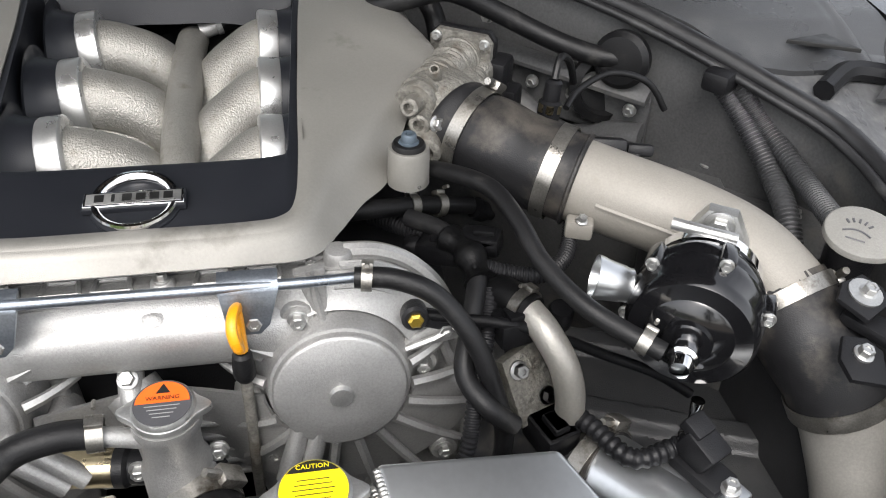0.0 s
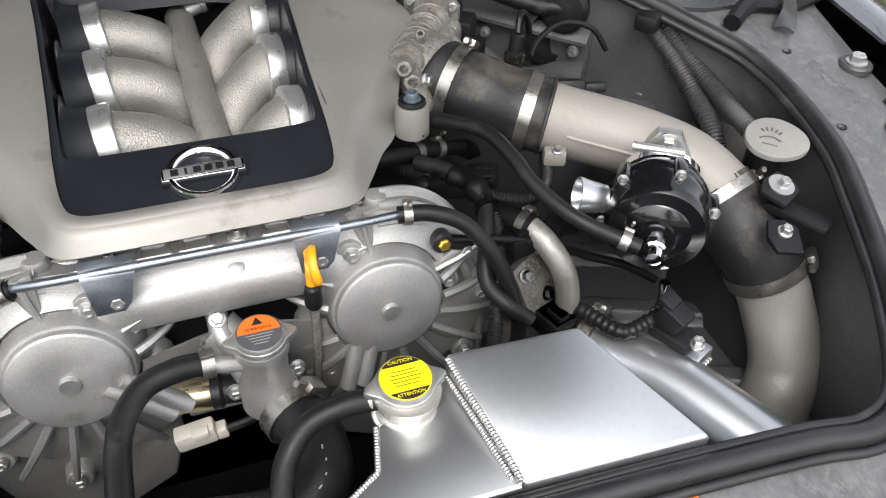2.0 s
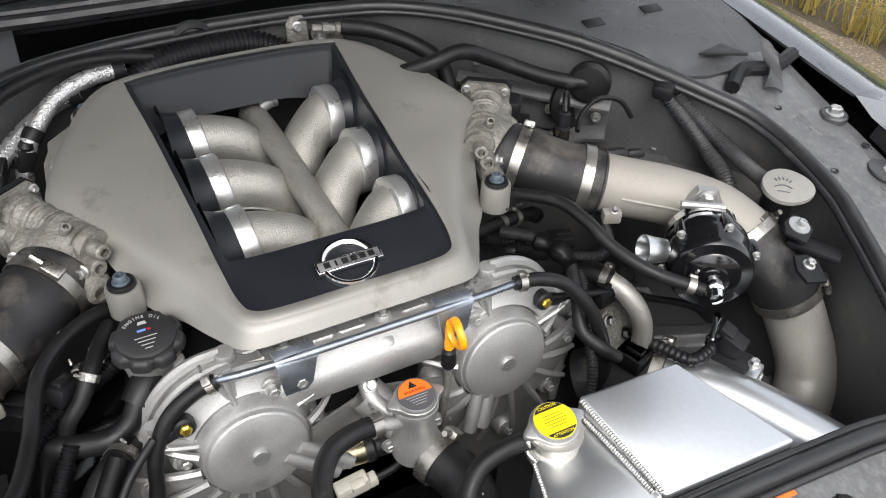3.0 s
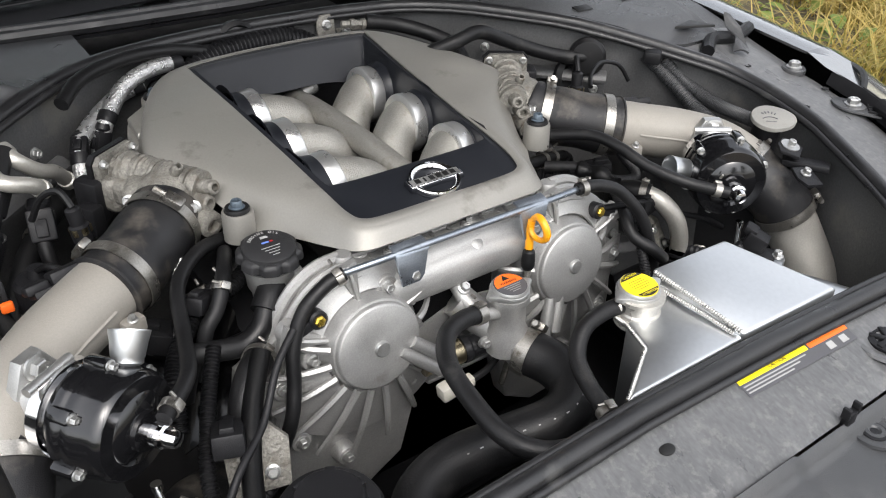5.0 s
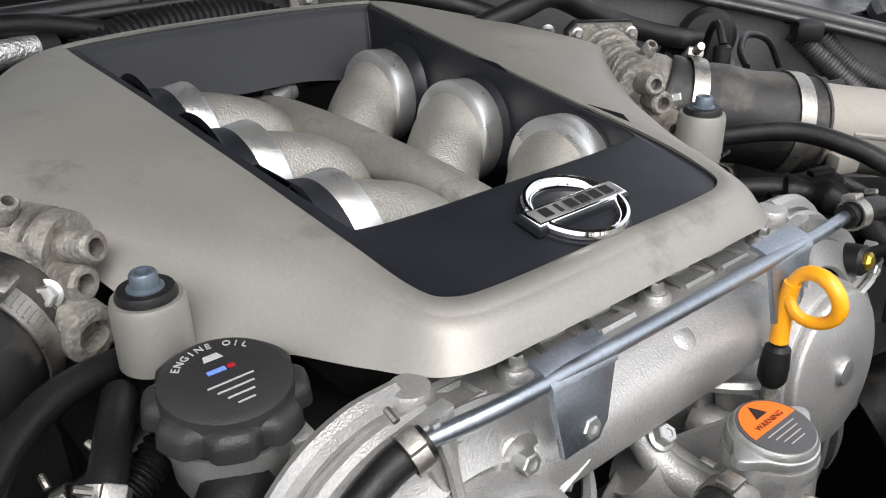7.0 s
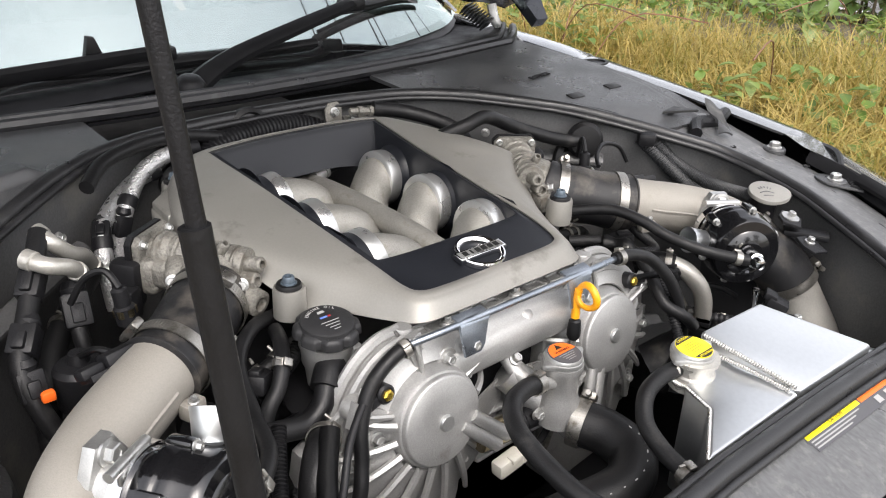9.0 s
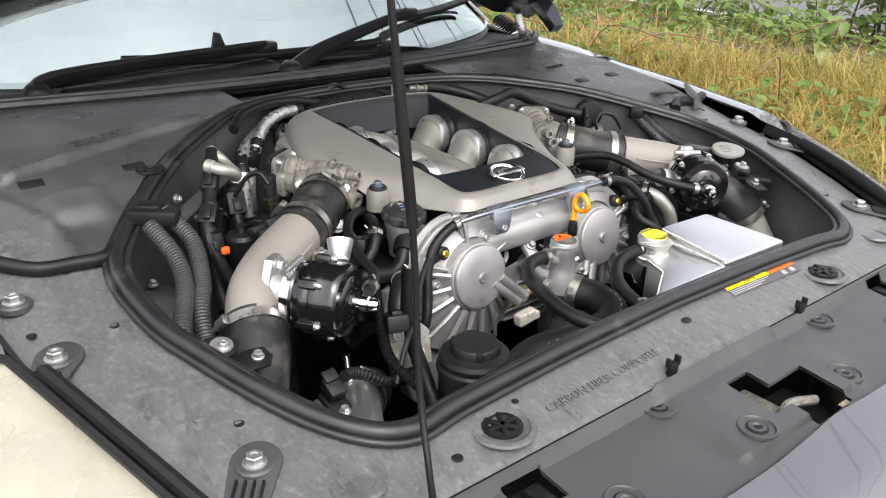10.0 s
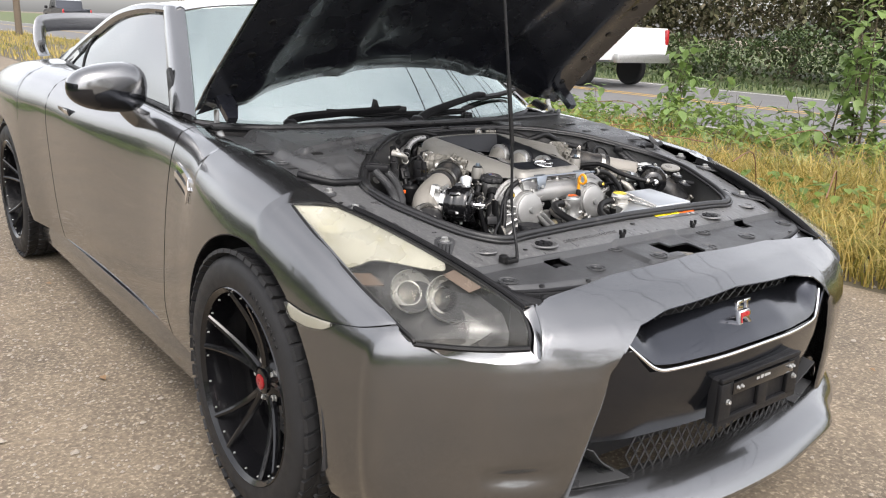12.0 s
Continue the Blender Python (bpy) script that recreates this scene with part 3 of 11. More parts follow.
ARCH_Y = [s * ARCH_R * math.sin(radians(a)) for s in (-1, 1) for a in (80, 85, 88, 89.7)]
for sx in (-1, 1):
    where = "near" if sx < 0 else "far"
    g = Geo().add(*side_panel(-0.518, 0.632, 56, 20, ARCH_Y + [-0.09, -0.06, -0.2381, -0.2379]))
    corner = [(0.716, -0.166, 0.813), (0.800, -0.091, 0.816), (0.775, -0.060, 0.835), (0.722, -0.060, 0.838), (0.712, -0.10, 0.828)]
    g.add(corner, [(0, 1, 2, 3, 4)])
    fender = part("fender", g if sx > 0 else g.flip_x(), PAINT, car)
    # rolled lip of the front arch
    for yc, a0, a1, dest in ((0.0, -28, 118, fender),):
        ring = []
        for i in range(40):
            a = radians(a0 + (a1 - a0) * i / 39)
            y = yc + ARCH_R * math.cos(a)
            ring.append((y, HUB_Z + ARCH_R * math.sin(a)))
        def lipf(u, v, ring=ring):
            y, z = ring[min(int(round(u * 39)), 39)]
            x = side_point(max(min(y, 0.3675), -0.3675), 1.0, max(z, 0.21))[0]
            return (x - v * 0.05, y, z)
        lg = Geo().add(*grid(lipf, 40, 3, 0.003))
        part("arch_lip", lg if sx > 0 else lg.flip_x(), PLASTIC_DARK, fender)
    g = Geo().add(*side_panel(0.640, 1.985, 44, 20))
    door = part("door", g if sx > 0 else g.flip_x(), PAINT, car)
    g = Geo().add(*side_panel(1.992, 3.62, 60, 18, [2.78 + e for e in ARCH_Y]))
    quarter = part("rear_quarter_panel", g if sx > 0 else g.flip_x(), PAINT, car)
    # flush door handle
    hx = (skin_x(1.74, 0.842), 1.74, 0.842)
    g = Geo().add(*box(Matrix.Translation((hx[0] + 0.001, 1.74, hx[2])) @ Matrix.Rotation(radians(14), 4, "Y"), 0.006, 0.15, 0.030, 0.003))
    handle = part("door_handle", g if sx > 0 else g.flip_x(), PAINT_DARK, door, "flush grip recessed in the door")
    g = Geo().add(*box(Matrix.Translation((hx[0] + 0.005, 1.705, hx[2])) @ Matrix.Rotation(radians(14), 4, "Y"), 0.004, 0.065, 0.020, 0.002))
    part("pull", g if sx > 0 else g.flip_x(), CHROME, handle)
    # side vent with its bright blades behind the front wheel
    def on_skin(y0, y1, z0, z1, rake, off):
        """A strip that lies on the fender's skin."""
        return lambda u, v: (lambda y, z: (skin_x(y, z) + off, y, z))(y0 + (y1 - y0) * u + rake * v, z0 + (z1 - z0) * v + 0.030 * u)
    vent = Geo().add(*grid(on_skin(0.415, 0.560, 0.776, 0.728, 0.004, 0.0012), 8, 8, -0.003))
    v_ob = part("side_vent", vent if sx > 0 else vent.flip_x(), PLASTIC_DARK, fender, "dark vent with bright blades in the fender")
    for za, zb in ((0.782, 0.768), (0.757, 0.743)):
        blade = Geo().add(*grid(on_skin(0.405, 0.565, za, zb, 0.0, 0.006), 10, 5, -0.006))
        part("vent_blade", blade if sx > 0 else blade.flip_x(), CHROME, v_ob)
    block = Geo().add(*grid(on_skin(0.398, 0.430, 0.760, 0.722, 0.006, 0.007), 5, 5, -0.006))
    part("vent_end_block", block if sx > 0 else block.flip_x(), CHROME, v_ob)
    # sill below the doors
    sill = Geo().add(*grid(lambda u, v: lerp_keys(v, [(0, 0.840, 0, 0.262), (0.35, 0.848, 0, 0.215), (0.55, 0.846, 0, 0.165), (0.8, 0.82, 0, 0.15), (1, 0.70, 0, 0.16)])[0:1] + (0.40 + 2.02 * u, lerp_keys(v, [(0, 0.262), (0.35, 0.215), (0.55, 0.165), (0.8, 0.15), (1, 0.16)])[0]), 24, 10, -0.004))
    part("side_skirt", sill if sx > 0 else sill.flip_x(), PAINT, car)
    # dark well over each wheel
    for yc in (0.0, 2.78):
        well = Geo().add(*grid(lambda u, v, yc=yc: (0.50 + 0.375 * v, yc + (ARCH_R + 0.012) * math.cos(math.pi * (1.12 * u - 0.06)), HUB_Z + (ARCH_R + 0.012) * math.sin(math.pi * (1.12 * u - 0.06))), 30, 4, 0.004))
        well.add(*lathe([(0.0, 0.0), (ARCH_R + 0.014, 0.0), (ARCH_R + 0.014, 0.004), (0.0, 0.004)], aim((0.498, yc, HUB_Z), (1, 0, 0)), 36))
        part("wheel_well", well if sx > 0 else well.flip_x(), CABIN, car, "black felt-like wheel arch liner")
    # amber-clear side marker let into the bumper seam
    mg = Geo()
    def mkf(u, v):
        y = -0.236 - 0.156 * u
        zt = side_low(min(y, -0.2385)) - 0.001
        zb = lerp_keys(u, [(0, 0.626), (0.08, 0.606), (0.16, 0.597), (0.5, 0.594), (0.82, 0.602), (0.93, 0.612), (1, 0.622)])[0]
        z = zt + (zb - zt) * v
        x = skin_x(y, z)
        return (x + 0.006 - 0.002 * abs(2 * v - 1) ** 3, y, z)
    mg.add(*grid(mkf, 24, 8, -0.002))
    marker = part("side_marker", mg if sx > 0 else mg.flip_x(), MARKER_LENS, car, "clear ribbed side marker lamp")
    mr = Geo().add(*grid(lambda u, v: (lambda p: (p[0] - 0.0042, p[1], p[2]))(mkf(0.05 + 0.9 * u, 0.08 + 0.84 * v)), 12, 6, -0.002))
    for k in range(22):
        for v in (0.2, 0.4, 0.6, 0.8):
            p = mkf(0.12 + 0.036 * k, v)
            mr.add(*box(Matrix.Translation((p[0] - 0.0035, p[1], p[2])), 0.003, 0.0036, 0.0045, 0))
    part("reflector", mr if sx > 0 else mr.flip_x(), BEIGE, marker, "pale prismatic reflector")

# ---- front bumper ----
NOSE = [(0.0, -0.842), (0.14, -0.836), (0.32, -0.808), (0.42, -0.786), (0.58, -0.736), (0.70, -0.655), (0.775, -0.560), (0.82, -0.48), (0.852, -0.42), (0.875, -0.372)]
RISE = [(0.0, 0.06), (0.21, 0.035), (0.30, 0.018), (0.40, 0.005), (0.48, 0.0), (0.54, 0.002), (0.575, 0.009), (0.60, 0.019), (0.62, 0.031), (0.64, 0.048), (0.665, 0.085), (0.69, 0.130), (0.716, 0.200)]


def nose(x, z):
    """The bumper's face: depth at a width and height."""
    return lerp_keys(abs(x), NOSE)[0] + lerp_keys(z, RISE)[0] * (1 - 0.75 * min(abs(x) / 0.8, 1) ** 3)


def brow_top(x):
    return lerp_keys(abs(x), [(0, 0.716), (0.30, 0.708), (0.50, 0.694), (0.548, 0.686), (0.568, 0.640), (0.585, 0.594), (0.66, 0.592), (0.74, 0.600), (0.784, 0.622), (0.80, 0.632), (0.84, 0.600), (0.875, 0.590)])[0]


def brow_low(x):
    return lerp_keys(abs(x), [(0, 0.664), (0.25, 0.652), (0.34, 0.636), (0.375, 0.612), (0.40, 0.59)])[0]


def smooth_x(keys):
    pts = spline([Vector((a, b, 0)) for a, b in keys], 6)
    return [(p.x, p.y) for p in pts]


NOSE = smooth_x(NOSE)
LAMP_LOW = (Vector((0.592, -0.694, 0.617)), Vector((0.776, -0.560, 0.620)))
g = Geo().add(*grid(lambda u, v: (lambda x: (lambda z: (x, nose(x, z), z))(brow_top(x) + (brow_low(x) - brow_top(x)) * v))(-0.40 + 0.80 * u), 41, 12, -0.004))
bumper = part("front_bumper", g, PAINT, car, "painted bumper brow over the grille")


def cheek_edge(z):
    """Where the painted corner ends beside the dark middle."""
    return lerp_keys(z, [(0.20, 0.490), (0.30, 0.478), (0.36, 0.468), (0.43, 0.456), (0.54, 0.432), (0.575, 0.418), (0.595, 0.400), (0.72, 0.400)])[0]


def cheek_plan(z):
    """The bumper's plan curve at one height, from the grille round the corner to the wheel arch."""
    e = cheek_edge(z)
    pts = [(x, nose(x, z)) for x in [e + (0.70 - e) * k / 5 for k in range(6)]]
    end = -0.366 if z < 0.36 else min(-0.245, -math.sqrt(max(0.366 ** 2 - (z - HUB_Z) ** 2, 0)))
    pts += [(skin_x(y, z) - 0.012 * max(0, (-0.42 - y) / 0.15), y) for y in (-0.53, -0.47, -0.47 + (end + 0.47) * 0.5, end)]
    return spline([Vector((x, y, 0)) for x, y in pts], 8)


def cheek_top(x, y):
    if y > -0.565 and x > 0.74:
        return min(side_low(min(y, -0.2385)), lerp_keys(y, [(-0.565, 0.620), (-0.548, 0.634), (-0.518, 0.651), (-0.50, 0.70)])[0]) - 0.003
    return brow_top(min(x, 0.80))


def cheek(u, v):
    p0 = cheek_plan(0.6)
    i = min(int(round(u * (len(p0) - 1))), len(p0) - 1)
    top = cheek_top(p0[i].x, p0[i].y)
    low = 0.215
    z = top + (low - top) * v
    p = cheek_plan(z)[i]
    inner = max(0.0, 1 - u / 0.10) * min(max((0.585 - z) / 0.03, 0), 1)
    scallop = 0.013 * math.exp(-((z - 0.34) / 0.020) ** 2) * math.sin(math.pi * min(max((u - 0.12) / 0.42, 0), 1))
    return (p.x + 0.05 * inner * max(0, 0.5 - z), p.y + 0.010 * inner ** 2 + scallop, z)


for sx in (-1, 1):
    g = Geo().add(*grid(cheek, 73, 56, -0.004))
    if sx < 0:
        g.flip_x()
    ck = part("bumper_cheek", g, PAINT, car, "painted bumper corner beside the grille")
    # ledge below the headlamp
    def ledge(u, v):
        x = 0.583 + 0.20 * u
        z0 = brow_top(x)
        low = LAMP_LOW[0].lerp(LAMP_LOW[1], u) + Vector((0, -0.004 - 0.020 * math.sin(math.pi * u), -0.004))
        p = Vector((x, nose(x, z0) - 0.001, z0 - 0.001)).lerp(low, v)
        return (p.x, p.y, p.z - 0.003 * math.sin(math.pi * v))
    g = Geo().add(*grid(ledge, 16, 5, 0.003))
    part("lamp_ledge", g if sx > 0 else g.flip_x(), PAINT, ck)
    rim_b = spline([(0.606, -0.565, 0.708), (0.588, -0.612, 0.694), (0.569, -0.655, 0.668), (0.571, -0.684, 0.640), (0.587, -0.702, 0.612)], 5)
    def surround(u, v):
        q = rim_b[min(int(round(u * 20)), 20)]
        x = 0.530 + 0.058 * u
        bt = brow_top(x)
        a_ = Vector((x, nose(x, bt) + 0.001, bt - 0.001))
        p_ = a_.lerp(q, v)
        return (p_.x, p_.y, p_.z - 0.004 * math.sin(math.pi * v))
    sg_ = Geo().add(*grid(surround, 21, 5, 0.003))
    part("lamp_surround", sg_ if sx > 0 else sg_.flip_x(), PAINT, ck)

# dark middle of the bumper: shelf behind the chrome line, plate panel, lower duct
CHR = [(0.0, -0.838, 0.545), (0.14, -0.832, 0.542), (0.27, -0.808, 0.536), (0.315, -0.794, 0.540), (0.352, -0.776, 0.570), (0.384, -0.756, 0.603), (0.390, -0.748, 0.616)]


def chr_at(x):
    return lerp_keys(abs(x), CHR)


g = Geo().add(*grid(lambda u, v: (lambda x: (lambda c: (x, c[0] + (0.092 * v + 0.006 - 0.020 * math.sin(math.pi * v)) * (1 - 0.6 * min(max(0, abs(x) - 0.28) / 0.09, 1)), min(c[1] + 0.010 + 0.068 * v ** 1.3, brow_low(x) + 0.004)))(chr_at(x)))(-0.372 + 0.744 * u), 41, 8, -0.003))
shelf = part("grille_shelf", g, PAINT_DARK, car, "dark sloping shelf inside the upper grille")
g = Geo()
full = [(-x, y, z) for x, y, z in CHR[::-1]] + CHR[1:]
g.add(*tube([(x, y - 0.003, z + 0.004) for x, y, z in full], 0.0042, 10, 6))
part("chrome_trim", g, CHROME, car, "thin chrome line round the lower grille edge")


def plate_panel(u, v):
    q = 2 * u - 1
    z1 = chr_at(min(abs(q) * 0.42, 0.372))[1]
    z = z1 + (0.372 - z1) * v
    x = q * (cheek_edge(z) + 0.012)
    y = lerp_keys(abs(x), NOSE)[0] + 0.012 + 0.016 * min(max(0, (abs(x) - 0.34) / 0.10), 1)
    return (x, y + 0.035 * v ** 2, z)


g = Geo().add(*grid(plate_panel, 41, 14, -0.004))
part("plate_panel", g, PAINT_DARK, car, "dark grey panel between the grilles")
# added black sheet: paints the shade in the depth behind both meshes
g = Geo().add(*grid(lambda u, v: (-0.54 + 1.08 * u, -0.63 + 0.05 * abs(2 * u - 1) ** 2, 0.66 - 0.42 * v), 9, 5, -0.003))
part("duct_back", g, CABIN, car, "black sheet standing in for the shade behind the grilles")


def mesh_panel(x0, x1, z_of, y_of, step, bar):
    """Diamond mesh of thin crossing wires."""
    g = Geo()
    n = int((x1 - x0) / step)
    for s in (-1, 1):
        for k in range(-4, n + 4):
            xa = x0 + k * step
            pts = []
            for i in range(5):
                t = i / 4
                x = xa + s * step * 2.0 * (t - 0.5)
                if x0 <= x <= x1:
                    zl, zh = z_of(x)
                    pts.append((x, y_of(x), zl + (zh - zl) * t))
            if len(pts) > 1:
                g.add(*sweep([Vector(p) for p in pts], bar, 5))
    return g


g = mesh_panel(-0.355, 0.355, lambda x: (chr_at(x)[1] + 0.072 * (1 - abs(x) * 0.9), brow_low(x) + 0.004), lambda x: -0.732 + 0.20 * x * x, 0.036, 0.0011)
part("upper_mesh", g, PLASTIC, car, "fine diamond wire mesh of the upper grille")
g = mesh_panel(-0.335, 0.335, lambda x: (0.280, 0.375), lambda x: -0.772 + 0.15 * x * x, 0.030, 0.0022)
part("lower_mesh", g, PLASTIC_DARK, car, "black diamond mesh of the lower grille")


def lip_fn(u, v):
    x = -0.80 + 1.6 * u
    rows = [(0, 0.0, 0.284), (0.15, -0.024, 0.279), (0.35, -0.070, 0.262), (0.5, -0.104, 0.243), (0.6, -0.118, 0.226), (0.7, -0.114, 0.208), (0.8, -0.085, 0.196), (1, 0.10, 0.19)]
    dy, z = lerp_keys(v, rows)
    k = min(max((abs(x) - 0.42) / 0.12, 0), 1)
    k = k * k * (3 - 2 * k)
    return (x * (1 + 0.02 * math.sin(math.pi * v)), nose(x, 0.3) + (0.052 + dy) * (1 - k) + (0.5 * dy + 0.030) * k, z)


g = Geo().add(*grid(lip_fn, 49, 14, -0.004))
part("front_lip", g, PAINT, car, "painted chin lip below the lower grille")
for sx in (-1, 1):
    g = Geo().add(*grid(lambda u, v: (lerp_keys(v, [(0, 0.440), (0.5, 0.40), (1, 0.345)])[0] + 0.03 * u, -0.755 + 0.12 * u + 0.02 * v, 0.372 - 0.085 * v), 6, 6, 0.003))
    g.add(*grid(lambda u, v: (0.335 + 0.175 * u, -0.772 + 0.13 * v + 0.05 * u, 0.285), 4, 5, 0.003))
    part("duct_wall", g if sx > 0 else g.flip_x(), PLASTIC, car)

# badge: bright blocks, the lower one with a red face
g = Geo()
bm_at = Matrix.Translation((-0.010, -0.786, 0.620)) @ Matrix.Rotation(radians(78), 4, "X")
g.add(*slab([(-0.026, 0.0), (-0.005, 0.0), (-0.005, 0.010), (-0.014, 0.010), (-0.014, 0.014), (-0.002, 0.014), (-0.002, 0.021), (-0.022, 0.021), (-0.026, 0.017)], bm_at, 0, 0.008, 0.0012))
g.add(*slab([(0.001, 0.015), (0.001, 0.021), (0.027, 0.021), (0.027, 0.015), (0.017, 0.015), (0.017, 0.0), (0.010, 0.0), (0.010, 0.015)], bm_at, 0, 0.008, 0.0012))
g.add(*slab([(-0.022, -0.034), (-0.022, -0.002), (0.016, -0.002), (0.022, -0.008), (0.022, -0.016), (0.014, -0.021), (0.024, -0.034), (0.012, -0.034), (0.002, -0.022), (-0.010, -0.022), (-0.010, -0.034)], bm_at, 0, 0.010, 0.0012))
badge = part("badge", g, CHROME, car, "chrome maker's badge with a red face")
g = Geo().add(*slab([(-0.018, -0.030), (-0.018, -0.007), (0.013, -0.007), (0.017, -0.011), (0.017, -0.014), (0.008, -0.017), (-0.013, -0.017), (-0.013, -0.030)], bm_at, 0.0102, 0.0112, 0))
part("red_face", g, RED, badge)

# empty number plate bracket
pm = Matrix.Translation((0.018, -0.836, 0.436)) @ Matrix.Rotation(radians(90), 4, "X")
g = Geo()
g.add(*slab([(-0.160, -0.050), (-0.154, -0.056), (0.154, -0.056), (0.160, -0.050), (0.160, 0.052), (0.154, 0.058), (-0.154, 0.058), (-0.160, 0.052)], pm, -0.022, 0.001, 0.004))
bracket = part("plate_bracket", g, PLASTIC_DARK, car, "empty black number plate holder")
g = Geo()
for cx, cy, w, h in ((0, 0.053, 0.320, 0.012), (0, -0.048, 0.320, 0.018), (-0.137, 0, 0.046, 0.092), (0.137, 0, 0.046, 0.092), (0.012, -0.012, 0.040, 0.066)):
    g.add(*box(pm @ Matrix.Translation((cx, cy, 0.005)), w, h, 0.012, 0.003))
part("plate_frame", g, PLASTIC_DARK, bracket)
part("mounting_bar", Geo().add(*slab([(-0.118, 0.014), (0.130, 0.014), (0.130, 0.043), (-0.118, 0.043)], pm, 0.001, 0.014, 0.002)), ANODISED, bracket, "gloss black mounting bar")
g = Geo()
for k, h in ((-0.024, 0.010), (-0.008, 0.014), (0.008, 0.010), (0.02, 0.009)):
    g.add(*box(pm @ Matrix.Translation((k, 0.034, 0.0145)), 0.011, h * 0.6, 0.001, 0))
part("makers_mark", g, WHITE_INK, bracket, "small unreadable white mark")
for x, z in ((-0.132, 0.0), (0.136, 0.0), (-0.088, 0.030), (0.112, 0.030), (0.124, 0.030), (-0.103, 0.030)):
    piece("bolt", BOLT if z == 0 else BOLT_SMALL, bracket, pm @ Matrix.Translation((x, z, 0.0110 if z == 0 else 0.014)))

# ---- headlamps ----
INNER = [(0.716, -0.165, 0.814), (0.680, -0.30, 0.790), (0.632, -0.458, 0.748), (0.596, -0.58, 0.708), (0.574, -0.648, 0.678)]
OUTER = [(0.800, -0.092, 0.814), (0.806, -0.22, 0.768), (0.802, -0.36, 0.715), (0.790, -0.47, 0.668), (0.780, -0.548, 0.636)]
IN_S, OUT_S = spline(INNER, 8), spline(OUTER, 8)


def lens_at(u, v):
    k = u * (len(IN_S) - 1)
    i = min(int(k), len(IN_S) - 2)
    a, b = IN_S[i].lerp(IN_S[i + 1], k - i), OUT_S[i].lerp(OUT_S[i + 1], k - i)
    p = a.lerp(b, v)
    bulge = math.sin(math.pi * v) * (0.012 + 0.018 * u)
    return p + Vector((0.15, -0.62, 0.55)) * bulge


def tip_at(u, v):
    """The lamp's blunt front, from the lens' last row down to the bumper ledge."""
    top = lens_at(1.0, u)
    low = LAMP_LOW[0].lerp(LAMP_LOW[1], u) + Vector((0, -0.020 * math.sin(math.pi * u), 0))
    p = top.lerp(low, v)
    return p + Vector((0, -0.012 * math.sin(math.pi * v), 0))


def lens_full(u, v):
    return tuple(lens_at(u / 0.78, v)) if u < 0.78 else tuple(tip_at(v, (u - 0.78) / 0.22))


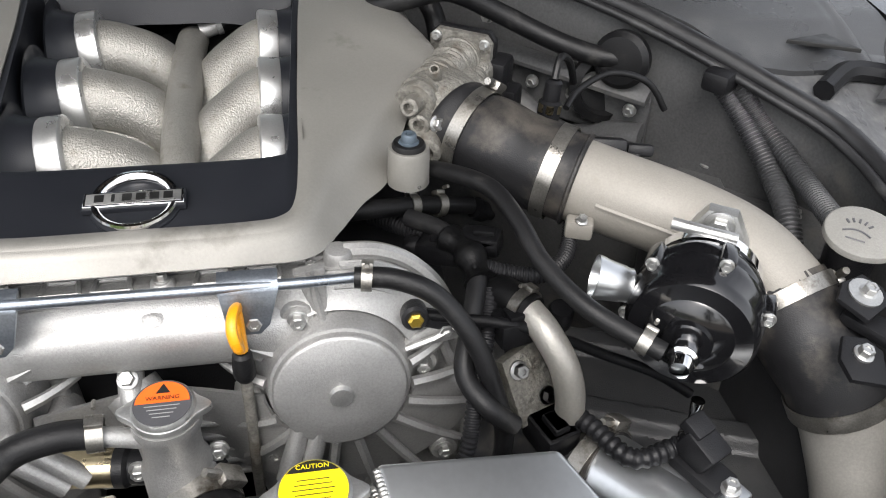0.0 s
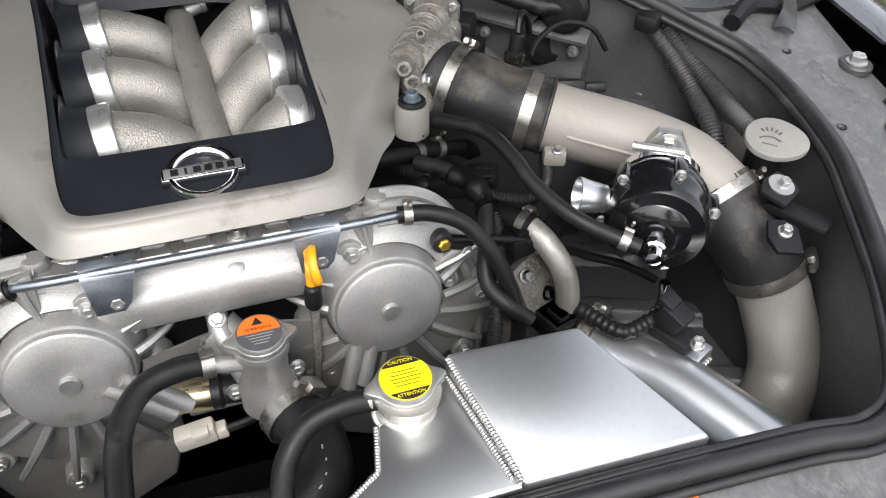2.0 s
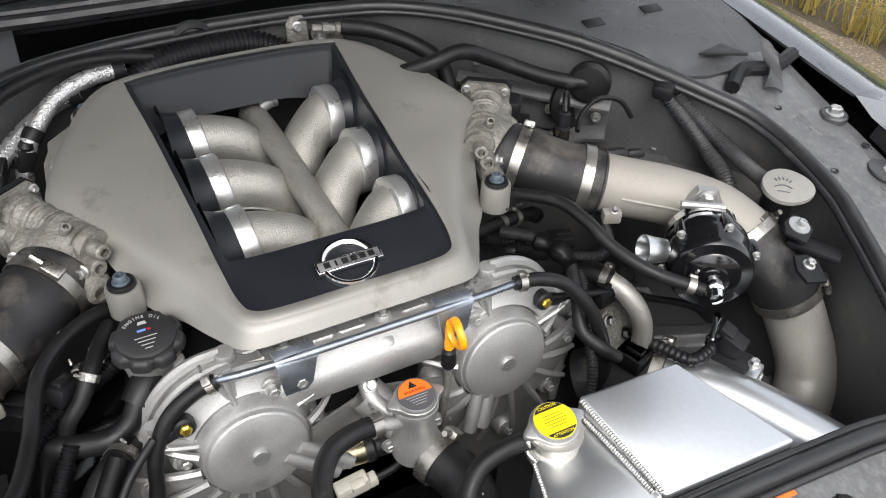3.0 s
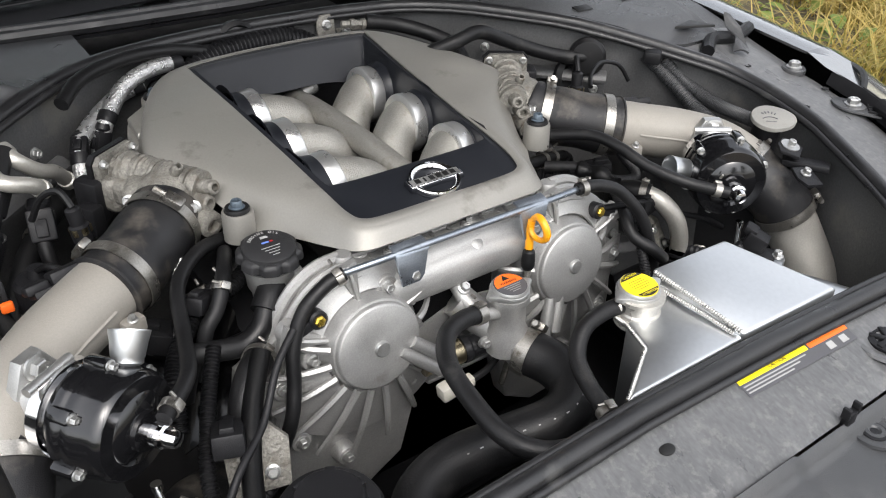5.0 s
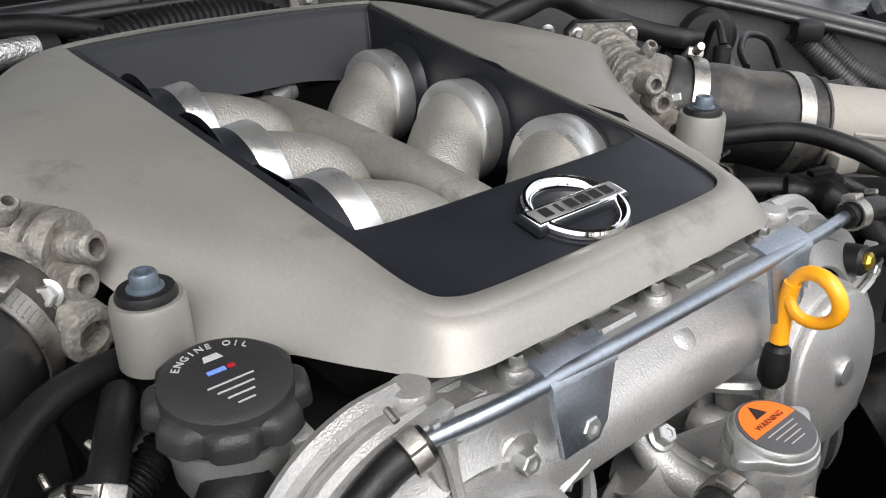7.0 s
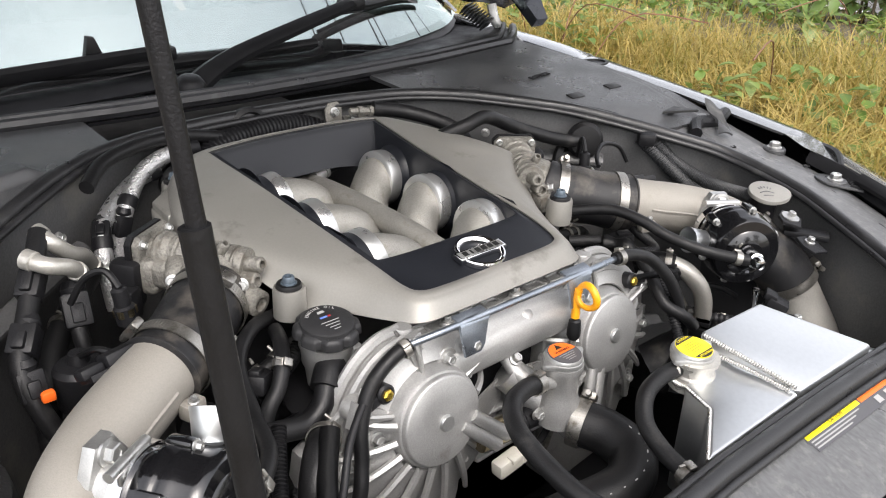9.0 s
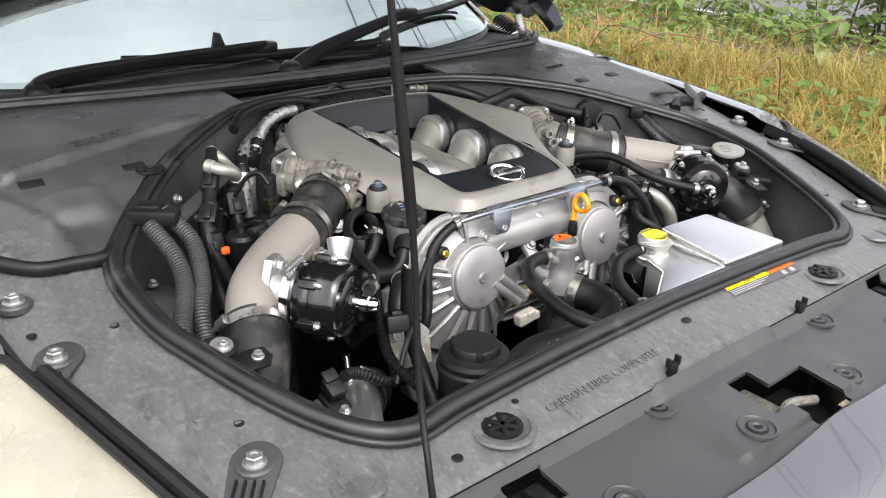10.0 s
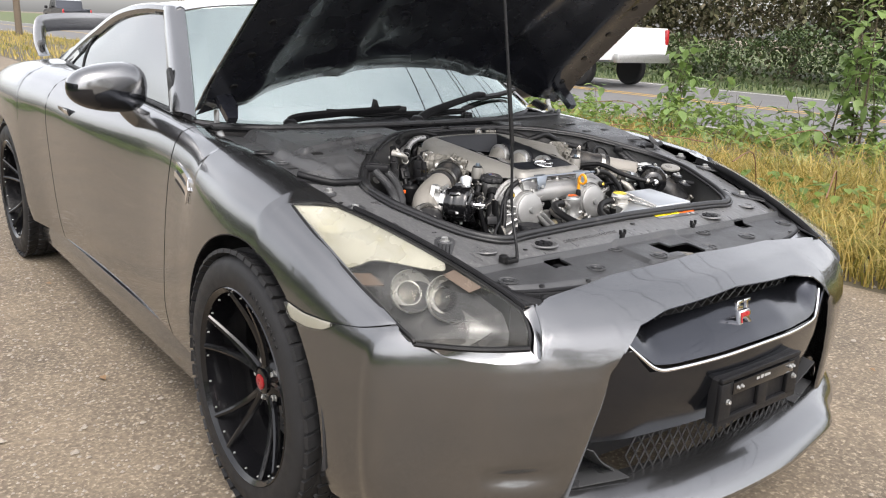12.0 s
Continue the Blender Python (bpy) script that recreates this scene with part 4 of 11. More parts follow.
CREAM_END = smooth_x([(0.0, 0.40), (0.06, 0.425), (0.14, 0.40), (0.30, 0.335), (0.48, 0.30), (0.70, 0.315), (1.0, 0.345)])
PROJECTORS = [(0.702, -0.446, 0.682, 0.046), (0.648, -0.506, 0.674, 0.050)]
for sx in (-1, 1):
    lamp_geo = Geo().add(*grid(lens_full, 60, 24))
    side_geo = lamp_geo if sx > 0 else lamp_geo.flip_x()
    # housing: a deep tray below the lens
    tray = Geo()
    tray.add(*grid(lambda u, v: (lambda p: (p[0] + 0.006 * (1 - 2 * v), p[1] + 0.025 + 0.03 * u, p[2] - 0.022 - 0.085 * math.sin(math.pi * v) * (0.35 + 0.65 * u)))(lens_full(u * 0.96, v)), 26, 14, 0.003))
    lamp = part("headlamp", tray if sx > 0 else tray.flip_x(), LAMP_DARK, car, "long headlamp with a hazed yellowing lens")
    lens_ob = part("lens", side_geo, LENS, lamp, "clear cover gone hazy and yellow")
    lens_ob.visible_shadow = False
    # two projectors in open silver bowls
    for bx, by, bz, r in PROJECTORS:
        m = aim(Vector((bx, by, bz)), (0.22, -0.80, 0.50))
        bowl = Geo().add(*lathe([(r, 0.004), (r * 1.04, 0.0), (r * 1.02, -0.004), (r * 0.93, -0.014), (r * 0.78, -0.026), (r * 0.60, -0.034), (r * 0.60, -0.040)], m, 32, False))
        ring = part("projector_bowl", bowl if sx > 0 else bowl.flip_x(), LAMP_SILVER, lamp, "silver bowl round a projector")
        rim = Geo().add(*lathe([(r * 0.64, -0.034), (r * 0.64, -0.016), (r * 0.58, -0.012), (r * 0.52, -0.016), (r * 0.52, -0.030)], m, 28, False))
        part("projector_ring", rim if sx > 0 else rim.flip_x(), CHROME, ring)
        r2 = r * 0.53
        ball = Geo().add(*lathe([(r2, -0.022), (r2 * 0.95, -0.014), (r2 * 0.8, -0.006), (r2 * 0.5, 0.001), (r2 * 0.2, 0.004), (0.0, 0.0045)], m, 24))
        part("projector", ball if sx > 0 else ball.flip_x(), CLEAR, ring, "glass projector ball")
    # long reflector of the turn lamp: its front end runs out in a point along the inner edge
    def trough(u, v, deep=1.0):
        p, s_ = lens_full(u, v), math.sin(math.pi * v) ** 0.7 * min(1.0, 0.15 + u / 0.16)
        return (p[0], p[1] + 0.001 + 0.016 * s_ * deep, p[2] - 0.004 - 0.034 * s_ * deep)
    cream = Geo().add(*grid(lambda u, v: trough(0.004 + (lerp_keys(v, CREAM_END)[0] - 0.004) * u, 0.01 + 0.98 * v), 40, 48, 0.003))
    bowl_ob = part("reflector_bowl", cream if sx > 0 else cream.flip_x(), LAMP_CREAM, lamp, "long cream reflector of the turn lamp")
    for u0, u1, v0, v1 in ((0.365, 0.43, 0.70, 0.985), (0.44, 0.55, 0.02, 0.13)):
        amber = Geo().add(*grid(lambda u, v: trough(u0 + (u1 - u0) * u, v0 + (v1 - v0) * v, 0.9), 8, 10, 0.003))
        part("amber_reflector", amber if sx > 0 else amber.flip_x(), LAMP_AMBER, lamp, "peach-brown reflector panel")
    # added grey panel: gives the pale haze round the projectors as a colour
    for u0, u1, v0, v1, deep in ((0.435, 0.74, 0.16, 0.975, 2.7),):
        plate = Geo().add(*grid(lambda u, v: trough(u0 + (u1 - u0) * u, v0 + (v1 - v0) * v, deep), 10, 10, 0.003))
        part("shroud", plate if sx > 0 else plate.flip_x(), LAMP_GREY, lamp, "grey panel standing in for the pale haze round the projectors")
    for k in range(9):
        p = Vector(lens_full(0.13 + 0.009 * k, 0.93)) + Vector((-0.002, 0.004, -0.010))
        rib = Geo().add(*box(Matrix.Translation(p) @ Matrix.Rotation(radians(30), 4, "X"), 0.016, 0.0016, 0.006, 0.0005))
        part("reflector_rib", rib if sx > 0 else rib.flip_x(), BEIGE, bowl_ob)
    edge = Geo()
    loop = [lens_full(u / 30, 0.0) for u in range(31)] + [lens_full(1.0, v / 8) for v in range(1, 9)] + [lens_full(1 - u / 30, 1.0) for u in range(31)] + [lens_full(0, 1 - v / 6) for v in range(1, 7)]
    edge.add(*sweep([Vector(p) + Vector((0, 0.002, -0.002)) for p in loop], 0.0050, 6))
    edge.add(*sweep([Vector(lens_full(1.0, v / 12)) + Vector((0, -0.002, -0.001)) for v in range(13)], 0.0065, 8))
    trim = Geo().add(*sweep([p + Vector((-0.013, 0.003, 0.002)) for p in IN_S[3:]], 0.0105, 8, flat=0.7))
    part("lamp_trim", trim if sx > 0 else trim.flip_x(), PLASTIC_DARK, lamp, "black rubber strip along the lamp")
    part("lamp_gasket", edge if sx > 0 else edge.flip_x(), RUBBER, lamp)

# ---- cabin ----
WS_LOW = [(-0.715, 0.74, 0.915), (-0.60, 0.655, 0.905), (-0.35, 0.585, 0.895), (0.0, 0.56, 0.892), (0.35, 0.585, 0.895), (0.60, 0.655, 0.905), (0.715, 0.74, 0.915)]
WS_TOP = [(-0.560, 1.215, 1.236), (-0.46, 1.165, 1.256), (-0.26, 1.13, 1.272), (0.0, 1.12, 1.277), (0.26, 1.13, 1.272), (0.46, 1.165, 1.256), (0.560, 1.215, 1.236)]
wl_s, wt_s = spline(WS_LOW, 4), spline(WS_TOP, 4)


def screen_at(u, v):
    k = u * (len(wl_s) - 1)
    i = min(int(k), len(wl_s) - 2)
    p = wl_s[i].lerp(wl_s[i + 1], k - i).lerp(wt_s[i].lerp(wt_s[i + 1], k - i), v)
    return tuple(p + Vector((0, -0.005, 0.007)) * math.sin(math.pi * v))


g = Geo().add(*grid(screen_at, 25, 14, 0.005))
ws = part("windscreen", g, SCREEN, car, "raked windscreen mirroring a pale sky and wires")
ws.visible_shadow = False
g = Geo().add(*grid(lambda u, v: (lambda p: (p[0] * 0.985, p[1] - 0.004, p[2] - 0.006))(screen_at(u, -0.02 + 0.05 * v)), 25, 3, 0.002))
part("screen_band", g, CABIN, ws, "black ceramic band along the lower edge")


def roof_at(u, v):
    a = Vector(screen_at(u, 1.0))
    y = a.y + (2.30 - a.y) * v
    z = a.z + 0.032 * math.sin(math.pi * min(v * 0.9 + 0.05, 1)) - 0.10 * v ** 2.4
    x = a.x * (1 + 0.02 * math.sin(math.pi * v) - 0.08 * v)
    return (x, y, z)


g = Geo().add(*grid(roof_at, 25, 16, 0.004))
part("roof", g, PAINT, car)
g = Geo().add(*grid(lambda u, v: (lambda p: (p[0] * (1 - 0.10 * v), p[1] + 0.95 * v, p[2] - 0.20 * v - 0.05 * v * v))(roof_at(u, 1.0)), 25, 10, 0.004))
part("rear_window", g, SIDE_GLASS, car)
g = Geo().add(*grid(lambda u, v: (lerp_keys(v, [(0, 0.52), (1, 0.50)])[0] * (2 * u - 1), 3.22 + 0.42 * v, 0.962 - 0.035 * v + 0.01 * math.sin(math.pi * u)), 12, 6, 0.004))
part("boot_lid", g, PAINT, car)
RAIL = [(0.560, 1.215, 1.236), (0.575, 1.50, 1.244), (0.575, 1.85, 1.215), (0.568, 2.25, 1.130), (0.58, 2.50, 1.055), (0.60, 2.66, 0.985)]
BELT = [(0.716, 0.80, 0.918), (0.708, 1.10, 0.930), (0.702, 1.60, 0.952), (0.690, 2.05, 0.976), (0.672, 2.35, 0.990), (0.655, 2.45, 0.992)]
rail_s, belt_s = spline(RAIL, 8), spline(BELT, 8)
for sx in (-1, 1):
    pil = Geo()
    pil.add(*grid(lambda u, v: (lambda a, b: tuple(a.lerp(b, v) + Vector((0.018, 0.0, 0.010)) * math.sin(math.pi * v)))(Vector((-1 * screen_at(0, u)[0] - 0.010, screen_at(0, u)[1] - 0.012, screen_at(0, u)[2] + 0.004)), Vector((0.722, 0.90, 0.915)).lerp(Vector((0.578, 1.33, 1.246)), u)), 14, 6, 0.006))
    pil = pil if sx > 0 else pil.flip_x()
    part("a_pillar", pil, PAINT, car)
    rl = Geo().add(*sweep([Vector(p) for p in rail_s], lambda t: 0.020 + 0.012 * t, 8))
    part("roof_rail", rl if sx > 0 else rl.flip_x(), PAINT, car)

    def win(u, v):
        k = u * (len(rail_s) - 1)
        i = min(int(k), len(rail_s) - 2)
        top = rail_s[i].lerp(rail_s[i + 1], k - i)
        low = belt_s[i].lerp(belt_s[i + 1], k - i)
        p = low.lerp(top, v)
        return tuple(p + Vector((0.012, 0, 0)) * math.sin(math.pi * v))
    wg = Geo().add(*grid(win, 30, 8, 0.004))
    glass_ob = part("side_window", wg if sx > 0 else wg.flip_x(), SIDE_GLASS, car, "tinted side glass mirroring sky and trees")
    glass_ob.visible_shadow = False
    fr = Geo()
    fr.add(*sweep([Vector(p) + Vector((0.010, 0, 0.002)) for p in belt_s], 0.007, 8))
    fr.add(*sweep([Vector(win(i / 20, 0.97)) + Vector((0.004, 0, 0)) for i in range(21)], 0.008, 8))
    fr.add(*sweep([Vector(win(0.62, i / 8)) + Vector((0.002, 0, 0)) for i in range(9)], 0.005, 6))
    part("window_seal", fr if sx > 0 else fr.flip_x(), RUBBER, glass_ob)
    # C-pillar skin between window and rear quarter
    cp = Geo().add(*grid(lambda u, v: (lambda a, b: tuple(a.lerp(b, v)))(Vector((0.575, 2.20 + 0.95 * u, 1.14 - 0.17 * u - 0.02 * u * u)), Vector((0.675 - 0.13 * u, 2.32 + 0.85 * u, 0.988 - 0.022 * u))), 12, 6, 0.006))
    part("c_pillar", cp if sx > 0 else cp.flip_x(), PAINT, car)
    # door mirror
    mm = Matrix.Translation((0.890, 1.0, 0.982)) @ Matrix.Rotation(radians(8), 4, "Z") @ Matrix.Diagonal((1.12, 1.0, 1.25, 1))
    shell = Geo()
    def mir(u, v):
        a = 2 * math.pi * u
        t = v * math.pi
        cx, cz = math.cos(a), math.sin(a)
        r = math.sin(t) ** 0.55
        x = 0.113 * r * (abs(cx) ** 0.75) * (1 if cx > 0 else -1)
        z = 0.062 * r * (abs(cz) ** 0.8) * (1 if cz > 0 else -1) * (1 - 0.20 * (x / 0.113))
        y = -0.075 * math.cos(t) - 0.02 * x / 0.113
        return tuple(mm @ Vector((x, y, z + 0.008)))
    top = Geo()
    v_, f_ = grid(mir, 28, 16, closed_u=True)
    top_f = [f for f in f_ if sum(v_[i][2] for i in f) / len(f) >= 0.984 + 0.16 * (v_[f[0]][0] - 0.89)]
    low_f = [f for f in f_ if sum(v_[i][2] for i in f) / len(f) < 0.984 + 0.16 * (v_[f[0]][0] - 0.89)]
    shell.add(v_, top_f)
    base = Geo().add(v_, low_f)
    mir_ob = part("door_mirror", shell if sx > 0 else shell.flip_x(), PAINT, car, "body-coloured door mirror with a dark lower half")
    part("mirror_base", base if sx > 0 else base.flip_x(), PAINT_DARK, mir_ob)
    stalk = Geo().add(*sweep(spline([(0.845, 1.0, 0.938), (0.815, 1.0, 0.905), (0.765, 1.01, 0.872)], 5), lambda t: 0.026 + 0.014 * t, 12, flat=0.7))
    part("mirror_stalk", stalk if sx > 0 else stalk.flip_x(), PAINT, mir_ob)
    sail = Geo().add(*slab([(0, 0), (0.10, 0.015), (0.16, 0.13), (0.14, 0.14)], Matrix.Translation((0.712, 0.835, 0.917)) @ Matrix.Rotation(radians(90), 4, "Z") @ Matrix.Rotation(radians(82), 4, "X"), -0.006, 0.006, 0.002))
    part("mirror_sail", sail if sx > 0 else sail.flip_x(), PLASTIC_DARK, car)
# cabin inside: floor, dash, seats seen as dark shapes
g = Geo()
g.add(*box(Matrix.Translation((0, 0.98, 0.84)), 1.30, 0.46, 0.10, 0.03))
g.add(*box(Matrix.Translation((0, 2.0, 0.55)), 1.34, 2.6, 0.06, 0.01))
part("dashboard", g, CABIN, car)
for sx in (-1, 1):
    g = Geo()
    g.add(*box(Matrix.Translation((0.36 * sx, 1.95, 0.88)) @ Matrix.Rotation(radians(-16), 4, "X"), 0.42, 0.12, 0.55, 0.05))
    g.add(*box(Matrix.Translation((0.36 * sx, 2.0, 1.14)) @ Matrix.Rotation(radians(-10), 4, "X"), 0.22, 0.08, 0.14, 0.03))
    part("seat", g, CABIN, car)
# rear wing
g = Geo()
g.add(*sweep(spline([(-0.600, 3.22, 0.985), (-0.612, 3.24, 1.05), (-0.598, 3.27, 1.130), (-0.55, 3.29, 1.158), (-0.30, 3.32, 1.172), (0.30, 3.32, 1.172), (0.55, 3.29, 1.158), (0.598, 3.27, 1.130), (0.612, 3.24, 1.05), (0.600, 3.22, 0.985)], 8), 0.050, 10, flat=0.38))
wing = part("rear_wing", g, PAINT, car, "body-coloured rear wing on two end legs")
g = Geo()
for sx in (-1, 1):
    g.add(*box(Matrix.Translation((sx * 0.612, 3.235, 1.035)), 0.030, 0.105, 0.06, 0.008))
part("wing_leg_band", g, ANODISED, wing)
# body core so that no light leaks under the skin
g = Geo()
g.add(*box(Matrix.Translation((0, 2.9, 0.55)), 1.2, 1.2, 0.62, 0.05))
g.add(*box(Matrix.Translation((0, 1.55, 0.25)), 1.5, 3.4, 0.14, 0.03))
part("underbody", g, CABIN, car)

# ---- hood, propped open on its rod ----
H_PIV = Vector((0, 0.62, 0.945))
H_ANG = radians(38)
HX = Vector((0, -math.cos(H_ANG), math.sin(H_ANG)))
HN = Vector((0, -math.sin(H_ANG), -math.cos(H_ANG)))


def hood_pt(x, d, n=0.0):
    """x across, d up the hood from its hinge line, n out of its inner side."""
    return H_PIV + Vector((x, 0, 0)) + HX * d + HN * n


def hood_half(d):
    return lerp_keys(d, [(-0.06, 0.62), (0.0, 0.745), (0.12, 0.748), (0.6, 0.72), (1.0, 0.64), (1.16, 0.55), (1.24, 0.40)])[0]


def hood_skin(u, v, off):
    s = 2 * u - 1
    d0 = 0.095 * (1 - s * s)
    d = d0 + (1.24 - d0) * v
    w = hood_half(d)
    crown = -0.115 * (1 - s * s) * (1 - 0.35 * v)
    return tuple(hood_pt(s * w, d, crown + off))


g = Geo().add(*grid(lambda u, v: hood_skin(u, v, -0.006), 33, 25, 0.004))
hood = part("hood", g, PAINT, car, "open hood with a black ribbed inner side")
# pressed inner panel with raised rim, ribs and pockets
def hood_inner(u, v):
    s = 2 * u - 1
    d = 1.24 * v
    rim = max(0, (abs(s) - 0.86) / 0.14)
    n = 0.016 + 0.018 * math.exp(-((abs(s) - 0.80) / 0.07) ** 2) + 0.014 * math.exp(-((v - 0.06) / 0.05) ** 2)
    n += 0.012 * math.exp(-((abs(s) - 0.36 - 0.2 * v) / 0.05) ** 2) + 0.013 * math.exp(-((v - 0.52 - 0.1 * s * s) / 0.035) ** 2)
    n -= 0.012 * rim
    p = Vector(hood_skin(u, v, 0.0))
    return tuple(p + HN * n)


g = Geo().add(*grid(hood_inner, 61, 49, 0.002))
part("hood_inner_panel", g, HOOD_BLACK, hood, "glossy black pressed inner panel")
for s in (-1, 1):
    for d in (0.10, 0.22, 0.34, 0.46, 0.60, 0.74):
        g = Geo().add(*lathe([(0.0, 0.002), (0.010, 0.002), (0.012, 0.0), (0.012, -0.003)], aim(Vector(hood_inner(0.5 + 0.45 * s, d)) + HN * 0.002, HN), 12))
        part("hood_plug", g, RUBBER, hood, "small round hole plug")
for sx in (-1, 1):
    # hinge bracket and the drooping corner of the inner panel
    hg = Geo()
    hg.add(*slab([(-0.025, -0.05), (0.022, -0.06), (0.028, 0.03), (0.01, 0.08), (-0.02, 0.08)], Matrix.Translation(hood_pt(0.695 * sx, 0.10, 0.026)) @ Matrix.Rotation(H_ANG + math.pi, 4, "X"), -0.012, 0.014, 0.008))
    part("hood_corner", hg, HOOD_BLACK, hood)
    arm = Geo().add(*sweep(spline([(0.700 * sx, 0.49, 0.850), (0.705 * sx, 0.53, 0.885), (0.695 * sx, 0.585, 0.915), (0.690 * sx, 0.60, 0.955)], 5), 0.010, 8, flat=0.5))
    part("hinge_arm", arm, STEEL, hood)

# ---- wheels ----
for sx, yc in ((-1, 0.0), (1, 0.0), (-1, 2.78), (1, 2.78)):
    m = aim(Vector((sx * 0.775, yc, 0.339)), (sx, 0, 0)) @ Matrix.Diagonal((0.965, 0.965, 1, 1))
    prof = [(0.250, -0.125), (0.275, -0.130), (0.318, -0.128), (0.337, -0.115), (0.3435, -0.095), (0.3465, -0.05), (0.347, 0.0), (0.3465, 0.05), (0.3435, 0.095), (0.337, 0.113), (0.318, 0.126), (0.283, 0.131), (0.262, 0.126), (0.256, 0.118), (0.250, 0.10)]
    tyre_geo = Geo().add(*lathe(prof, m, 80, False))
    wheel = part("wheel", tyre_geo, TYRE, car, "low-profile tyre on a gloss black ten-spoke rim")
    # tread blocks: shoulder lugs and three ribs cut by slanted grooves
    tr = Geo()
    lugs = 54
    for k in range(lugs):
        a = 2 * math.pi * k / lugs
        rm = m @ Matrix.Rotation(a, 4, "Z")
        for h, w, ang in ((0.101, 0.044, 4), (0.055, 0.034, 12), (0.0, 0.050, 0), (-0.055, 0.034, -12), (-0.101, 0.044, -4)):
            rr = 0.3490 if abs(h) < 0.09 else 0.3462
            tr.add(*box(rm @ Matrix.Translation((rr, 0, h)) @ Matrix.Rotation(radians(ang), 4, "X") @ Matrix.Rotation(radians(20 if h > 0.09 else (-14 if h < -0.09 else 0)), 4, "Y"), 0.011, 0.0310, w, 0))
    part("tread", tr, TYRE, wheel)
    side_t = Geo()
    for k, word in ((0, "265/35ZR20"), (2.3, "265/35ZR20")):
        side_t = Geo()
        for i, ch in enumerate(word):
            a = k + 1.25 - i * 0.062
            side_t.add(*lettering(ch, 0.020, m @ Matrix.Rotation(a, 4, "Z") @ Matrix.Translation((0.296, 0, 0.1310)) @ Matrix.Rotation(-math.pi / 2, 4, "Z"), 0.0012))
        part("tyre_lettering", side_t, TYRE, wheel)
    rim_g = Geo().add(*lathe([(0.224, -0.12), (0.233, -0.05), (0.240, 0.06), (0.246, 0.118), (0.258, 0.128), (0.262, 0.124), (0.260, 0.116), (0.250, 0.10), (0.238, -0.11)], m, 64, False))
    rim = part("rim", rim_g, RIM, wheel, "gloss black rim")
    for k in range(10):
        # five pairs of slim spokes, each forking towards the rim
        a = 2 * math.pi * (k // 2) / 5 + (0.21 if k % 2 else -0.21) + 0.3
        a0 = 2 * math.pi * (k // 2) / 5 + (0.10 if k % 2 else -0.10) + 0.3
        path = []
        for i in range(9):
            t = i / 8
            ang = a0 + (a - a0) * t ** 1.3
            r = 0.045 + 0.199 * t
            path.append(m @ Vector((r * math.cos(ang), r * math.sin(ang), 0.050 + 0.068 * t ** 1.6)))
        sg = Geo().add(*sweep(path, lambda t: 0.0125 - 0.0045 * t, 8, flat=0.9))
        part("spoke", sg, RIM, wheel)
    hub_g = Geo().add(*lathe([(0.075, 0.0), (0.075, 0.030), (0.060, 0.050), (0.034, 0.058), (0.034, 0.066), (0.030, 0.068)], m, 32))
    hub = part("hub", hub_g, RIM, wheel)
    cap = Geo().add(*lathe([(0.021, 0.066), (0.021, 0.071), (0.018, 0.0725)], m, 24))
    part("centre_cap", cap, RED, wheel, "red centre cap")
    for k in range(5):
        a = 2 * math.pi * k / 5 + 0.62
        piece("lug_nut", BOLT_BIG, wheel, m @ Matrix.Translation((0.055 * math.cos(a), 0.055 * math.sin(a), 0.049)))
    dg = Geo().add(*lathe([(0.06, -0.04), (0.19, -0.04), (0.19, -0.008), (0.10, -0.008), (0.09, 0.02), (0.06, 0.02)], m, 48))
    part("brake_disc", dg, DISC, car, "large drilled brake disc")
    for k in range(20):
        a = 2 * math.pi * k / 20
        piece("rim_rivet", BOLT_SMALL, wheel, m @ Matrix.Translation((0.238 * math.cos(a), 0.238 * math.sin(a), 0.112)) @ Matrix.Diagonal((0.6, 0.6, 0.8, 1)))


# ---- engine bay: covers, seal, tub ----
OPEN = [(0.0, -0.405), (0.20, -0.410), (0.36, -0.418), (0.425, -0.424), (0.470, -0.398), (0.512, -0.330), (0.550, -0.235), (0.570, -0.165), (0.570, -0.060), (0.528, 0.015), (0.425, 0.140), (0.26, 0.285), (0.14, 0.325), (0.0, 0.335)]
open_s = spline([Vector((x, y, 0)) for x, y in OPEN], 6)
LOOP = [Vector((p.x, p.y, 0)) for p in open_s] + [Vector((-p.x, p.y, 0)) for p in open_s[-2:0:-1]]


def open_x(y):
    """Half width of the bay's opening at y, on its sides."""
    pts = [(p.y, p.x) for p in open_s[18:]]
    for a, b in zip(pts, pts[1:]):
        if a[0] <= y <= b[0]:
            return a[1] + (b[1] - a[1]) * (y - a[0]) / max(b[0] - a[0], 1e-6)
    return pts[0][1] if y < pts[0][0] else 0.0


def rubber_seal(radius, out, lift):
    path = []
    n = len(LOOP)
    for i, p in enumerate(LOOP):
        t = (LOOP[(i + 1) % n] - LOOP[i - 1]).normalized()
        nrm = Vector((t.y, -t.x, 0))
        q = p + nrm * out
        path.append(Vector((q.x, q.y, deck(q.y) + lift)))
    path.append(path[0])
    return sweep(path, radius, 10, caps=False)


seal = part("bay_seal", Geo().add(*rubber_seal(0.0090, 0.003, 0.009)), SEAL, car, "thick double-lipped rubber seal round the bay")
part("outer_lip", Geo().add(*rubber_seal(0.0042, 0.014, 0.006)), SEAL, seal)
part("inner_lip", Geo().add(*rubber_seal(0.0045, -0.009, 0.006)), SEAL, seal)

